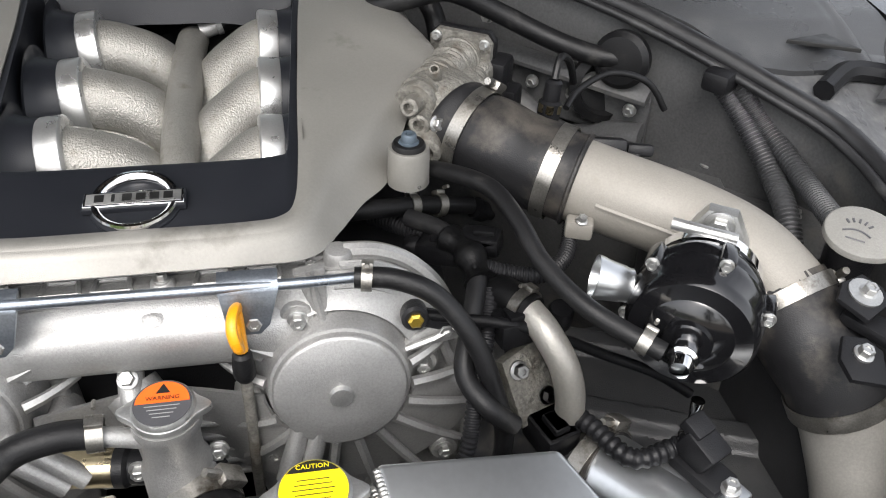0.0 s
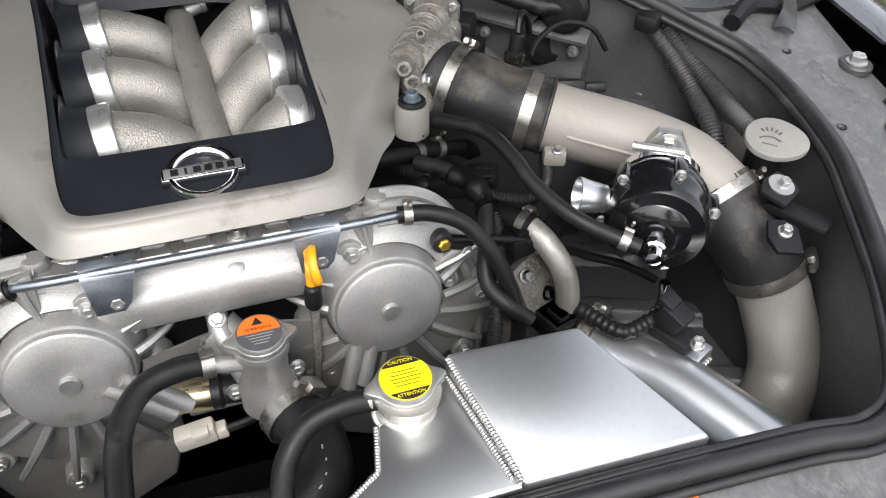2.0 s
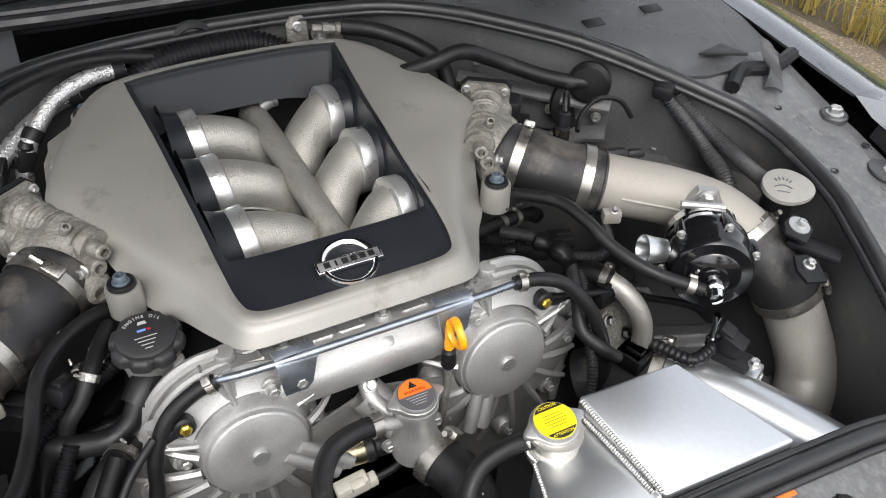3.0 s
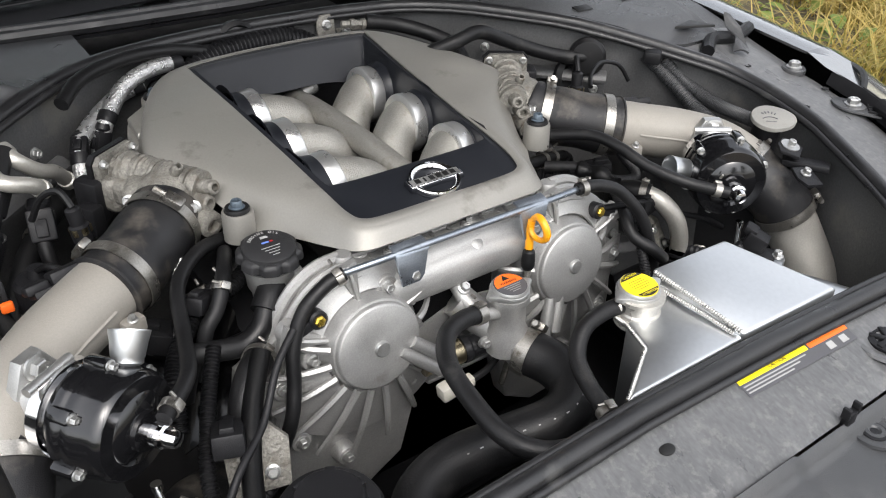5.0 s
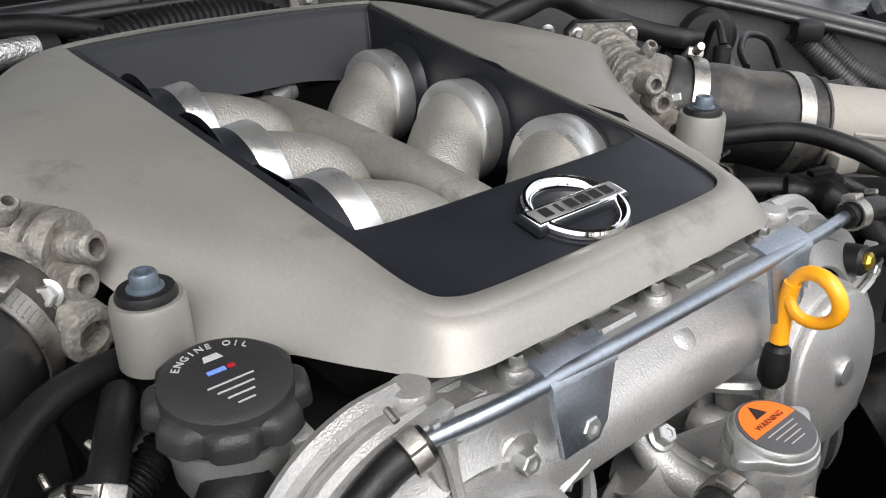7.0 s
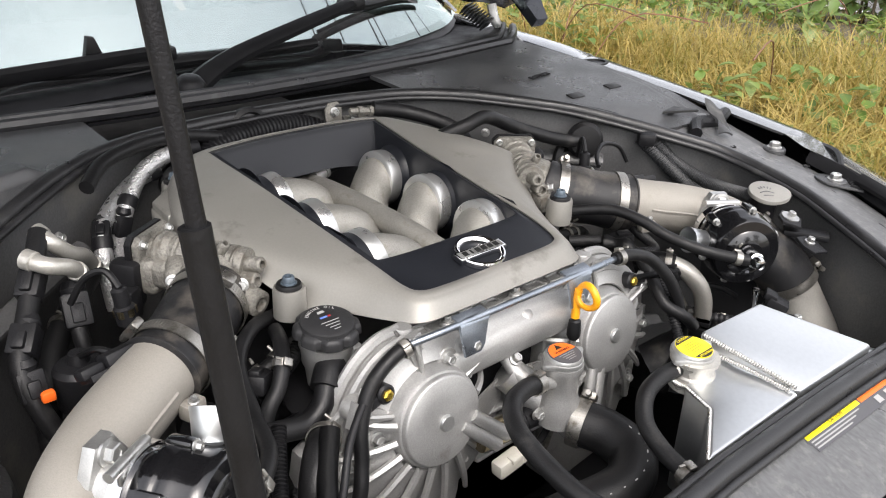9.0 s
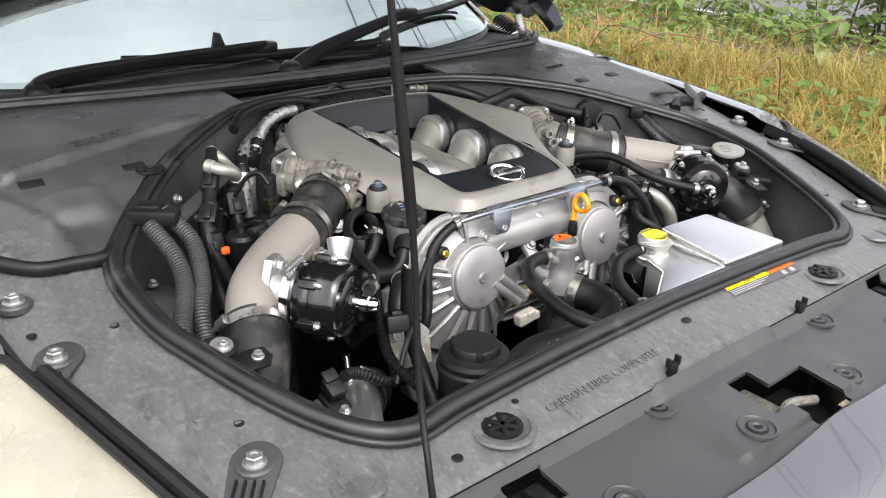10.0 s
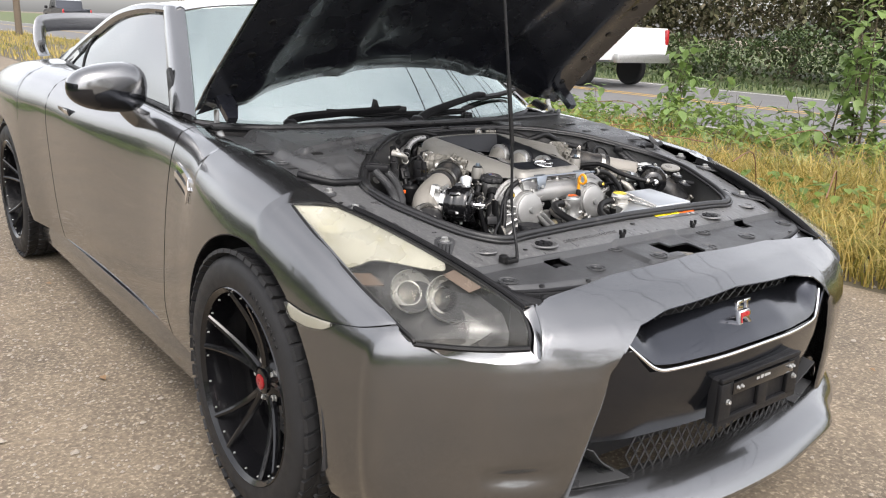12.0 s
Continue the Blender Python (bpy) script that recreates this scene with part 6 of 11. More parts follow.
# wipers
def wiper(pivot, elbow, mid, tip0, tip1):
    g = Geo()
    g.add(*lathe([(0.022, -0.01), (0.022, 0.012), (0.016, 0.020), (0.010, 0.022)], aim(pivot, (0, -0.3, 1)), 20))
    g.add(*sweep(spline([pivot, elbow, mid], 8), lambda t: 0.019 - 0.007 * t, 8, flat=0.7))
    arm = part("wiper", g, PLASTIC_DARK, car, "black wiper parked low on the windscreen")
    b = Geo()
    p0, p1 = Vector(tip0), Vector(tip1)
    path = [p0.lerp(p1, i / 12) + Vector((0, 0.006, -0.010)) * math.sin(math.pi * i / 12) for i in range(13)]
    b.add(*sweep(path, 0.0085, 8, flat=0.7))
    b.add(*sweep([p + Vector((0, 0.012, -0.012)) for p in path], 0.004, 6))
    blade = part("wiper_blade", b, RUBBER, arm)
    c = Geo().add(*box(Matrix.Translation(Vector(mid) + Vector((0, 0.004, -0.004))), 0.05, 0.026, 0.022, 0.005))
    part("wiper_joint", c, PLASTIC_DARK, arm)
    return arm


wiper((-0.495, 0.505, 0.908), (-0.44, 0.530, 0.932), (-0.04, 0.577, 0.942), (-0.333, 0.562, 0.944), (0.240, 0.574, 0.928))
part("wiper_link", Geo().add(*sweep(spline([(-0.47, 0.530, 0.905), (-0.38, 0.540, 0.909), (-0.15, 0.562, 0.913), (-0.04, 0.572, 0.918)], 6), lambda t: 0.006 if t < 0.6 else 0.003, 8)), PLASTIC_DARK, cw)
wiper((-0.05, 0.46, 0.908), (0.06, 0.515, 0.938), (0.34, 0.605, 0.982), (0.30, 0.62, 0.972), (0.62, 0.72, 0.985))
g = Geo().add(*slab([(-0.014, -0.016), (0.016, -0.016), (0.004, 0.016), (-0.006, 0.018)], Matrix.Translation((-0.140, 0.578, 0.958)) @ Matrix.Rotation(radians(90), 4, "X"), -0.006, 0.006, 0.002))
part("spray_fin", g, PLASTIC_DARK, cw, "small upright fin on the wiper arm")

# prop rod from the carrier to the hood
rod_lo, rod_hi = Vector((-0.432, -0.480, 0.706)), Vector((-0.490, -0.381, 1.690))
rod_foot = Vector((-0.470, -0.512, 0.735))
rod = thing("prop_rod", rod_foot, "slim black rod holding the hood open", "prop rod")
g = Geo().add(*sweep(spline([rod_foot + Vector((-0.020, 0.004, 0.002)), rod_foot, rod_foot + Vector((0.004, 0.003, 0.012)), rod_foot + Vector((0.006, 0.012, 0.040)), rod_lo.lerp(rod_hi, 0.14) + Vector((-0.010, 0.0, 0)), rod_lo.lerp(rod_hi, 0.30), rod_lo.lerp(rod_hi, 0.6), rod_hi], 10), lambda t: 0.0044 - 0.0012 * min(t * 2.5, 1), 10))
part("rod", g, PLASTIC_DARK, rod)
g = Geo().add(*sweep([rod_lo.lerp(rod_hi, 0.28 + 0.02 * i) for i in range(8)], 0.0050, 12))
part("grip_sleeve", g, RUBBER, rod, "black rubber grip sleeve")
g = Geo()
g.add(*box(Matrix.Translation(rod_foot + Vector((-0.012, 0.003, -0.002))), 0.034, 0.016, 0.012, 0.004))
g.add(*lathe([(0.011, 0), (0.011, 0.012), (0.007, 0.015)], Matrix.Translation(rod_foot + Vector((-0.026, 0.012, -0.004))), 16))
part("rod_foot", g, RUBBER, rod)

# ---- engine: block, front cover ----
engine = thing("engine", (0, 0, 0.30), "twin-turbo engine with bright cast front covers in the bay", "engine")
part("block", Geo().add(*box(Matrix.Translation((0, 0.06, 0.53)), 0.40, 0.36, 0.40, 0.03)), PLASTIC_DARK, engine, "plain dark block")
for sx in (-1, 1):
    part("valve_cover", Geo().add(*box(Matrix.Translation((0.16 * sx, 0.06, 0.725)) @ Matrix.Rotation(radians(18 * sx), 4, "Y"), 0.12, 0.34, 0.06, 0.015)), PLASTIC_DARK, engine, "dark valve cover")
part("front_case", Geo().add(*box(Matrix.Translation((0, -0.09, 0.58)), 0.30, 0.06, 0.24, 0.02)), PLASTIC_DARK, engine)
HALF = [(0.0, 0.806), (0.05, 0.806), (0.105, 0.808), (0.132, 0.816), (0.155, 0.814), (0.178, 0.802), (0.198, 0.778), (0.213, 0.742), (0.224, 0.705), (0.232, 0.66), (0.230, 0.605), (0.214, 0.555), (0.18, 0.522), (0.12, 0.515), (0.078, 0.54), (0.062, 0.60), (0.056, 0.67), (0.058, 0.735), (0.066, 0.758), (0.03, 0.764), (0.0, 0.764)]
FRONT = HALF + [(-x, z) for x, z in HALF[-2:0:-1]]
fm = Matrix.Translation((0, -0.125, 0)) @ Matrix.Rotation(radians(90), 4, "X")
front = part("timing_cover", Geo().add(*slab(FRONT, fm, 0.0, 0.026, 0.004, 3)), CAST, engine, "bright ribbed cast front cover")
# two stepped lips that follow the upper edge round both cam housings
for sx in (-1, 1):
    arc = [Vector((x * sx, 0, z)) for x, z in HALF[3:11]]
    for dy, out_, r in ((-0.131, 0.003, 0.0060), (-0.144, -0.001, 0.0052), (-0.155, -0.006, 0.0050)):
        path = spline([Vector((p.x + out_ * sx, dy, p.z + out_)) for p in arc], 5)
        part("cover_flange", Geo().add(*sweep(path, r, 8)), CAST, front)
    lug = Vector((0.131 * sx, -0.134, 0.816))
    part("flange_lug", Geo().add(*lathe([(0.0105, -0.012), (0.0100, 0.004), (0.0085, 0.007), (0.0060, 0.0075)], Matrix.Translation(lug), 18)), CAST, front)
# flat ledge on top of the beam with cast pockets, lugs and bolts
ledge_g = Geo().add(*grid(lambda u, v: (-0.128 + 0.256 * u, -0.118 - 0.036 * v, 0.8095 + 0.0012 * math.sin(9 * u) - 0.0025 * v), 25, 5, -0.006))
part("beam_ledge", ledge_g, CAST, front)
for k in range(8):
    x = -0.112 + 0.032 * k
    if k % 3 == 1:
        part("flange_lug", Geo().add(*lathe([(0.0085, -0.006), (0.0082, 0.004), (0.0066, 0.006), (0.004, 0.0062)], Matrix.Translation((x, -0.141, 0.808)), 16)), CAST, front)
        piece("bolt", BOLT_SMALL, front, Matrix.Translation((x, -0.141, 0.8135)))
    else:
        rim_g = Geo()
        for a, b in (((-0.012, -0.006), (0.012, -0.006)), ((0.012, -0.006), (0.010, 0.007)), ((0.010, 0.007), (-0.010, 0.007)), ((-0.010, 0.007), (-0.012, -0.006))):
            rim_g.add(*sweep([Vector((x + a[0], -0.138 + a[1], 0.8095)), Vector((x + b[0], -0.138 + b[1], 0.8095))], 0.0021, 6))
        part("pocket_rim", rim_g, CAST, front)
part("ledge_lip", Geo().add(*sweep([Vector((-0.125 + 0.25 * i / 20, -0.1265, 0.8115)) for i in range(21)], 0.0042, 8)), CAST, front)

# smooth bulging beam between the two cam housings
BEAM = [(-0.138, 0.8085), (-0.150, 0.8080), (-0.158, 0.8055), (-0.163, 0.8005), (-0.169, 0.7960), (-0.1730, 0.7900), (-0.1748, 0.7820), (-0.1742, 0.7730), (-0.1715, 0.7645), (-0.1650, 0.7585), (-0.1500, 0.7560), (-0.1350, 0.7560)]
beam_s = spline([Vector((0, y, z)) for y, z in BEAM], 3)


def beam_at(u, v):
    """The beam swells a little towards the housings and sinks into them at both ends."""
    x = -0.116 + 0.232 * u
    p = beam_s[min(int(round(v * (len(beam_s) - 1))), len(beam_s) - 1)]
    end = min(max((abs(x) - 0.070) / 0.046, 0), 1)
    return (x, p.y + 0.012 * end * end, p.z - 0.004 * end + 0.0016 * math.cos(34 * x) * max(0, p.z - 0.78) / 0.03)


part("cover_beam", Geo().add(*grid(beam_at, 40, len(beam_s))), CAST, front, "smooth cast beam across the front")
part("beam_boss", Geo().add(*lathe([(0.010, -0.010), (0.0085, 0.000), (0.006, 0.0015), (0.0, 0.002)], aim((0.010, -0.162, 0.8010), (0, -0.5, 0.85)), 16)), CAST, front)
for sx in (-1, 1):
    c = Vector((0.126 * sx, -0.162, 0.7405))
    m = aim(c, (0, -1, 0.14))
    g = Geo().add(*lathe([(0.058, -0.010), (0.0565, 0.004), (0.0525, 0.009), (0.0505, 0.016), (0.0490, 0.0225), (0.0482, 0.0240), (0.0462, 0.0245), (0.0458, 0.0285), (0.0450, 0.0300), (0.0435, 0.0308), (0.024, 0.0328), (0.0, 0.0335)], m, 56))
    dome = part("cam_cover", g, CAST, front, "round domed cam housing cover")
    part("centre_plug", Geo().add(*lathe([(0.0085, 0.032), (0.0085, 0.0345), (0.0072, 0.0365), (0.0, 0.037)], m, 20)), STEEL, dome)
    # crown of the housing: sloping shoulder from the flange down to the dome
    crown = Geo().add(*grid(lambda u, v: tuple(m @ Vector(((0.054 + 0.034 * v) * math.cos(radians(20 + 140 * u)), (0.054 + 0.034 * v) * math.sin(radians(20 + 140 * u)) * (1 - 0.10 * v), 0.010 - 0.010 * v ** 0.7))), 24, 6, 0.003))
    part("housing_crown", crown, CAST, front)
    skirt_keys = [(0, 0.052, 0.016), (0.2, 0.060, 0.012), (0.45, 0.078, 0.004), (0.8, 0.100, -0.006), (1, 0.116, -0.012)]
    def skirt_at(u, v, m=m):
        r, h = lerp_keys(v, skirt_keys)
        a = radians(186 + 168 * u)
        return tuple(m @ Vector((r * math.cos(a), r * math.sin(a), h)))
    part("housing_skirt", Geo().add(*grid(skirt_at, 36, 8, 0.003)), CAST, front, "sloping foot of the cam housing")
    # tapering ribs that fan out over the skirt
    for k, deg in enumerate((8, 166, 186, 204, 222, 240, 258, 276, 294, 312, 330)):
        a = radians(deg if sx < 0 else 180 - deg)
        ln = (0.030, 0.036, 0.052, 0.066, 0.078, 0.086, 0.088, 0.084, 0.074, 0.056, 0.040)[k]
        r = Matrix.Rotation(a, 4, "Z") @ Matrix.Translation((0.050, 0, 0.0))
        rib = [(0.0, 0.0, 0.021), (ln * 0.35, 0.0, 0.015), (ln * 0.7, 0.0, 0.006), (ln, 0.0, -0.004)]
        path = spline([m @ r @ Vector(p) for p in rib], 4)
        part("rib", Geo().add(*sweep(path, lambda t: 0.0042 - 0.0012 * t, 6)), CAST, front)
    # three flat gussets: one up to the bolt over the dome, two wings beside it
    for deg, ln, wd in ((100 if sx < 0 else 100, 0.038, 0.017), (158 if sx < 0 else 22, 0.044, 0.020), (30 if sx < 0 else 150, 0.034, 0.016)):
        gm = m @ Matrix.Rotation(radians(deg), 4, "Z") @ Matrix.Translation((0.050, 0, 0.008))
        part("gusset", Geo().add(*slab([(0, -wd * 0.2), (ln, -wd * 0.62), (ln, wd * 0.62), (0, wd * 0.2)], gm, -0.004, 0.004, 0.0015)).add(*sweep([gm @ Vector((0, 0, 0.006)), gm @ Vector((ln * 0.5, 0, 0.0075)), gm @ Vector((ln, 0, 0.004))], 0.0026, 6)), CAST, front)
    for dx, z in ((0.075, 0.772), (0.092, 0.715), (0.080, 0.640), (0.030, 0.590), (-0.062, 0.715), (-0.025, 0.791), (-0.05, 0.66), (0.060, 0.738)):
        x = (0.126 + dx) * sx
        part("boss", Geo().add(*lathe([(0.0130, -0.010), (0.0118, 0.007), (0.0105, 0.0085)], aim((x, -0.158, z), (0, -1, 0.1)), 16)), CAST, front)
        piece("bolt", BOLT, front, aim((x, -0.1660, z + 0.001), (0, -1, 0.1)))
    # pair of spigots pointing down and forward
    for k in range(2):
        a = Vector(((0.104 - 0.014 * k) * sx, -0.192, 0.730 + 0.006 * k)) if sx < 0 else Vector((0.112 - 0.014 * k, -0.190, 0.716))
        b = a + (Vector((0.044, -0.008, -0.040)) if sx < 0 else Vector((-0.014, -0.010, -0.046)))
        part("spigot", Geo().add(*sweep([a.lerp(b, i / 6) for i in range(7)], lambda t: 0.0066 + 0.0012 * t, 12)), CAST, front)
    # cam sensor with a brass-coloured screw
    sp = Vector((0.179 * sx, -0.164, 0.786))
    sg = Geo().add(*lathe([(0.0095, -0.006), (0.0095, 0.008), (0.0075, 0.010)], aim(sp, (0, -1, 0.2)), 18))
    sg.add(*box(Matrix.Translation(sp + Vector((0.016 * sx, -0.002, -0.006))) @ Matrix.Rotation(radians(20 * sx), 4, "Y"), 0.026, 0.012, 0.011, 0.003))
    sen = part("cam_sensor", sg, PLASTIC_DARK, engine, "black cam sensor plug")
    part("sensor_screw", Geo().add(*lathe([(0.0056, 0.009), (0.0056, 0.012), (0.0036, 0.0135)], aim(sp, (0, -1, 0.2)), 6)), BRASS, sen, "yellow brass screw")
    # bent steel tab that carries the breather rail
    tx = -0.080 if sx < 0 else 0.072
    tg = Geo().add(*slab([(-0.014, -0.021), (0.006, -0.021), (0.012, -0.015), (0.019, 0.010), (-0.018, 0.010)], Matrix.Translation((tx, -0.1775, 0.818)) @ Matrix.Rotation(radians(80), 4, "X"), 0, 0.003, 0.001))
    tg.add(*grid(lambda u, v: (tx - 0.018 + 0.037 * u, -0.1795 + 0.014 * (1 - math.cos(v * math.pi / 2)), 0.828 + 0.008 * math.sin(v * math.pi / 2)), 6, 6, 0.0025))
    tab = part("rail_tab", tg, TAB_STEEL, engine, "bluish bent steel tab")
    piece("bolt", BOLT, tab, aim((tx + 0.002, -0.1760, 0.8035), (0, -1, 0.18)))
    # cast side wing beside each housing, behind the hoses
    wing_o = [(0.196, 0.770), (0.222, 0.752), (0.252, 0.735), (0.258, 0.700), (0.248, 0.640), (0.232, 0.580), (0.205, 0.58), (0.210, 0.70)]
    part("side_wing", Geo().add(*slab([(x * sx, z) for x, z in (wing_o if sx < 0 else wing_o[::-1])], Matrix.Translation((0, -0.128, 0)) @ Matrix.Rotation(radians(90), 4, "X"), 0.0, 0.014, 0.003)), CAST, front)
    for x, z in ((0.240, 0.722), (0.236, 0.640), (0.226, 0.592)):
        piece("bolt", BOLT, front, aim((x * sx, -0.1425, z), (0, -1, 0)))
# gap below the beam: a black backing stands in for shade; parts seen in it
for k in range(5):
    part("cast_fin", Geo().add(*box(Matrix.Translation((0.004, -0.150, 0.694 - 0.014 * k)) @ Matrix.Rotation(radians(-12), 4, "X"), 0.112, 0.034, 0.005, 0.002)), CAST, front)
# black box put in as the shade at the back of the gap
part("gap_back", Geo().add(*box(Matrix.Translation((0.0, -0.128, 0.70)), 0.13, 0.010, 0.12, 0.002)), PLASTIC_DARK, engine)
sol = Geo().add(*lathe([(0.0138, -0.014), (0.0138, 0.030), (0.0128, 0.033), (0.009, 0.033), (0.009, 0.040)], aim((-0.060, -0.188, 0.694), (1, -0.12, 0.03)), 24))
solenoid = part("solenoid", sol, GASKET, engine, "brass-toned cam solenoid")
part("solenoid_collar", Geo().add(*lathe([(0.0146, 0), (0.0146, 0.007), (0.012, 0.010), (0.012, 0.040)], aim((-0.028, -0.192, 0.695), (1, -0.12, 0.03)), 24)), PLASTIC_DARK, solenoid)
con = Geo().add(*box(Matrix.Translation((-0.048, -0.206, 0.664)) @ Matrix.Rotation(radians(-8), 4, "Y"), 0.034, 0.016, 0.018, 0.003))
con.add(*box(Matrix.Translation((-0.044, -0.212, 0.672)) @ Matrix.Rotation(radians(-8), 4, "Y"), 0.014, 0.010, 0.006, 0.001))
con.add(*box(Matrix.Translation((-0.027, -0.206, 0.662)) @ Matrix.Rotation(radians(-8), 4, "Y"), 0.010, 0.012, 0.012, 0.002))
connector = part("connector", con, BEIGE, engine, "pale grey connector plug")
part("connector_lead", Geo().add(*tube([(-0.022, -0.206, 0.661), (0.0, -0.204, 0.664), (0.024, -0.196, 0.672), (0.04, -0.18, 0.675)], 0.0042, 8)), RUBBER, connector)
# breather rail
rl = thing("breather_rail", (0, -0.172, 0.82), "slim bright steel pipe clipped along the front cover", "pipe")
part("pipe", Geo().add(*sweep(spline([(-0.150, -0.161, 0.821), (-0.118, -0.172, 0.829), (-0.06, -0.1755, 0.8315), (0.0, -0.1755, 0.8310), (0.06, -0.1755, 0.8305), (0.110, -0.174, 0.829), (0.146, -0.171, 0.8275)], 8), 0.0036, 12)), TAB_STEEL, rl)
for sx, pts in ((-1, [(-0.145, -0.163, 0.822), (-0.164, -0.161, 0.815), (-0.190, -0.164, 0.797), (-0.207, -0.172, 0.768), (-0.214, -0.182, 0.735), (-0.224, -0.190, 0.700), (-0.24, -0.18, 0.64)]), (1, [(0.139, -0.172, 0.828), (0.165, -0.176, 0.827), (0.192, -0.185, 0.816), (0.214, -0.200, 0.788), (0.228, -0.210, 0.750), (0.238, -0.214, 0.705), (0.24, -0.20, 0.64)])):
    part("rubber_hose", Geo().add(*tube(pts, 0.0070, 12, 8)), RUBBER, rl, "black rubber breather hose")
    hose_clamp("hose_clip", Vector(pts[0]).lerp(Vector(pts[1]), 0.3), Vector(pts[1]) - Vector(pts[0]), 0.0073, rl, 0.007, 1.2, "small spring clip")

# ---- engine cover ----
IN_C = [(0.0, -0.124, 0.840), (0.07, -0.124, 0.840), (0.096, -0.119, 0.840), (0.106, -0.104, 0.842), (0.110, -0.062, 0.849), (0.113, 0.02, 0.858), (0.117, 0.10, 0.867), (0.119, 0.14, 0.8715), (0.122, 0.18, 0.876), (0.127, 0.246, 0.8835), (0.122, 0.257, 0.885), (0.06, 0.266, 0.886), (0.0, 0.268, 0.886)]
SHOULDER = [(0.0, -0.138, 0.836), (0.07, -0.138, 0.836), (0.106, -0.131, 0.836), (0.120, -0.103, 0.8395), (0.131, -0.066, 0.844), (0.148, -0.030, 0.8485), (0.178, 0.022, 0.853), (0.212, 0.066, 0.8585), (0.234, 0.092, 0.8625), (0.206, 0.180, 0.870), (0.155, 0.266, 0.876), (0.07, 0.274, 0.881), (0.0, 0.276, 0.881)]
LOWER = [(0.0, -0.147, 0.825), (0.07, -0.147, 0.825), (0.112, -0.140, 0.822), (0.133, -0.110, 0.819), (0.152, -0.076, 0.817), (0.174, -0.044, 0.814), (0.188, -0.006, 0.822), (0.212, 0.048, 0.8445), (0.237, 0.092, 0.8475), (0.214, 0.186, 0.848), (0.163, 0.276, 0.852), (0.07, 0.284, 0.862), (0.0, 0.286, 0.862)]


def ring_of(half, sub=12):
    s = spline(half, sub)
    return s + [Vector((-p.x, p.y, p.z)) for p in s[-2:0:-1]]


in_r, sh_r, lo_r = ring_of(IN_C), ring_of(SHOULDER), ring_of(LOWER)
nr = len(in_r)
OIL_AT = Vector((-0.187, -0.090, 0.0))
BOSSES = [Vector((0.193, -0.042, 0.0)), Vector((-0.193, -0.036, 0.0))]


def cover_skin(u, v):
    """Flat wing, rounded shoulder, sloping side; cut back round the mounts and the oil cap."""
    i = int(round(u * nr)) % nr
    a, s, b = in_r[i], sh_r[i], lo_r[i]
    p1, p2 = s.lerp(a, 0.30), s.lerp(b, 0.30)
    if v < 0.45:
        t = v / 0.45
        p = a.lerp(p1, t) + Vector((0, 0, 0.0022 * math.sin(math.pi * t * 0.8)))
    elif v < 0.65:
        t = (v - 0.45) / 0.20
        p = p1 * (1 - t) ** 2 + s * (2 * t * (1 - t)) + p2 * t * t
        p += Vector((0, 0, 0.0022 * math.sin(math.pi * 0.8) * (1 - t)))
    else:
        p = p2.lerp(b, (v - 0.65) / 0.35)
    for c in BOSSES:
        d = math.hypot(p.x - c.x, p.y - c.y)
        p.z = min(p.z, 0.8440 + max(0.0, (d - 0.0180) / 0.0022) * 0.010)
    q = Vector((p.x, p.y, 0)) - OIL_AT
    if q.length < 0.0385 and v > 0.5:
        q = q.normalized() * 0.0385
        p = Vector((OIL_AT.x + q.x, OIL_AT.y + q.y, p.z))
    return tuple(p)


ecover = thing("engine_cover", (0, 0.07, 0.80), "satin silver engine cover with a black open centre", "engine cover")
shell = part("shell", Geo().add(*grid(cover_skin, nr, 44, 0.003, closed_u=True)), SILVER, ecover, "satin silver shell, stained in patches", sharp=50)
for x, y, z, deep in ((0.193, -0.042, 0.846, 0.032), (-0.193, -0.036, 0.845, 0.032), (-0.176, 0.248, 0.862, 0.016), (0.176, 0.248, 0.862, 0.016)):
    bg = Geo().add(*lathe([(0.0165, -deep), (0.0160, -0.004), (0.0150, -0.001), (0.0125, -0.001), (0.0115, -0.004)], Matrix.Translation((x, y, z)), 32))
    part("mount_boss", bg, SILVER, ecover)
    part("grommet", Geo().add(*lathe([(0.0130, -0.006), (0.0130, 0.0005), (0.0118, 0.0030), (0.0085, 0.0032), (0.0075, 0.001)], Matrix.Translation((x, y, z)), 28)), RUBBER, ecover, "black rubber grommet")
    part("cap_bolt", Geo().add(*lathe([(0.0080, 0.001), (0.0080, 0.0035), (0.0060, 0.0045), (0.0058, 0.0095), (0.0050, 0.0105), (0.0032, 0.0105), (0.0028, 0.006)], Matrix.Translation((x, y, z)), 16)), BLUE_BOLT, ecover, "blue-grey flanged bolt")
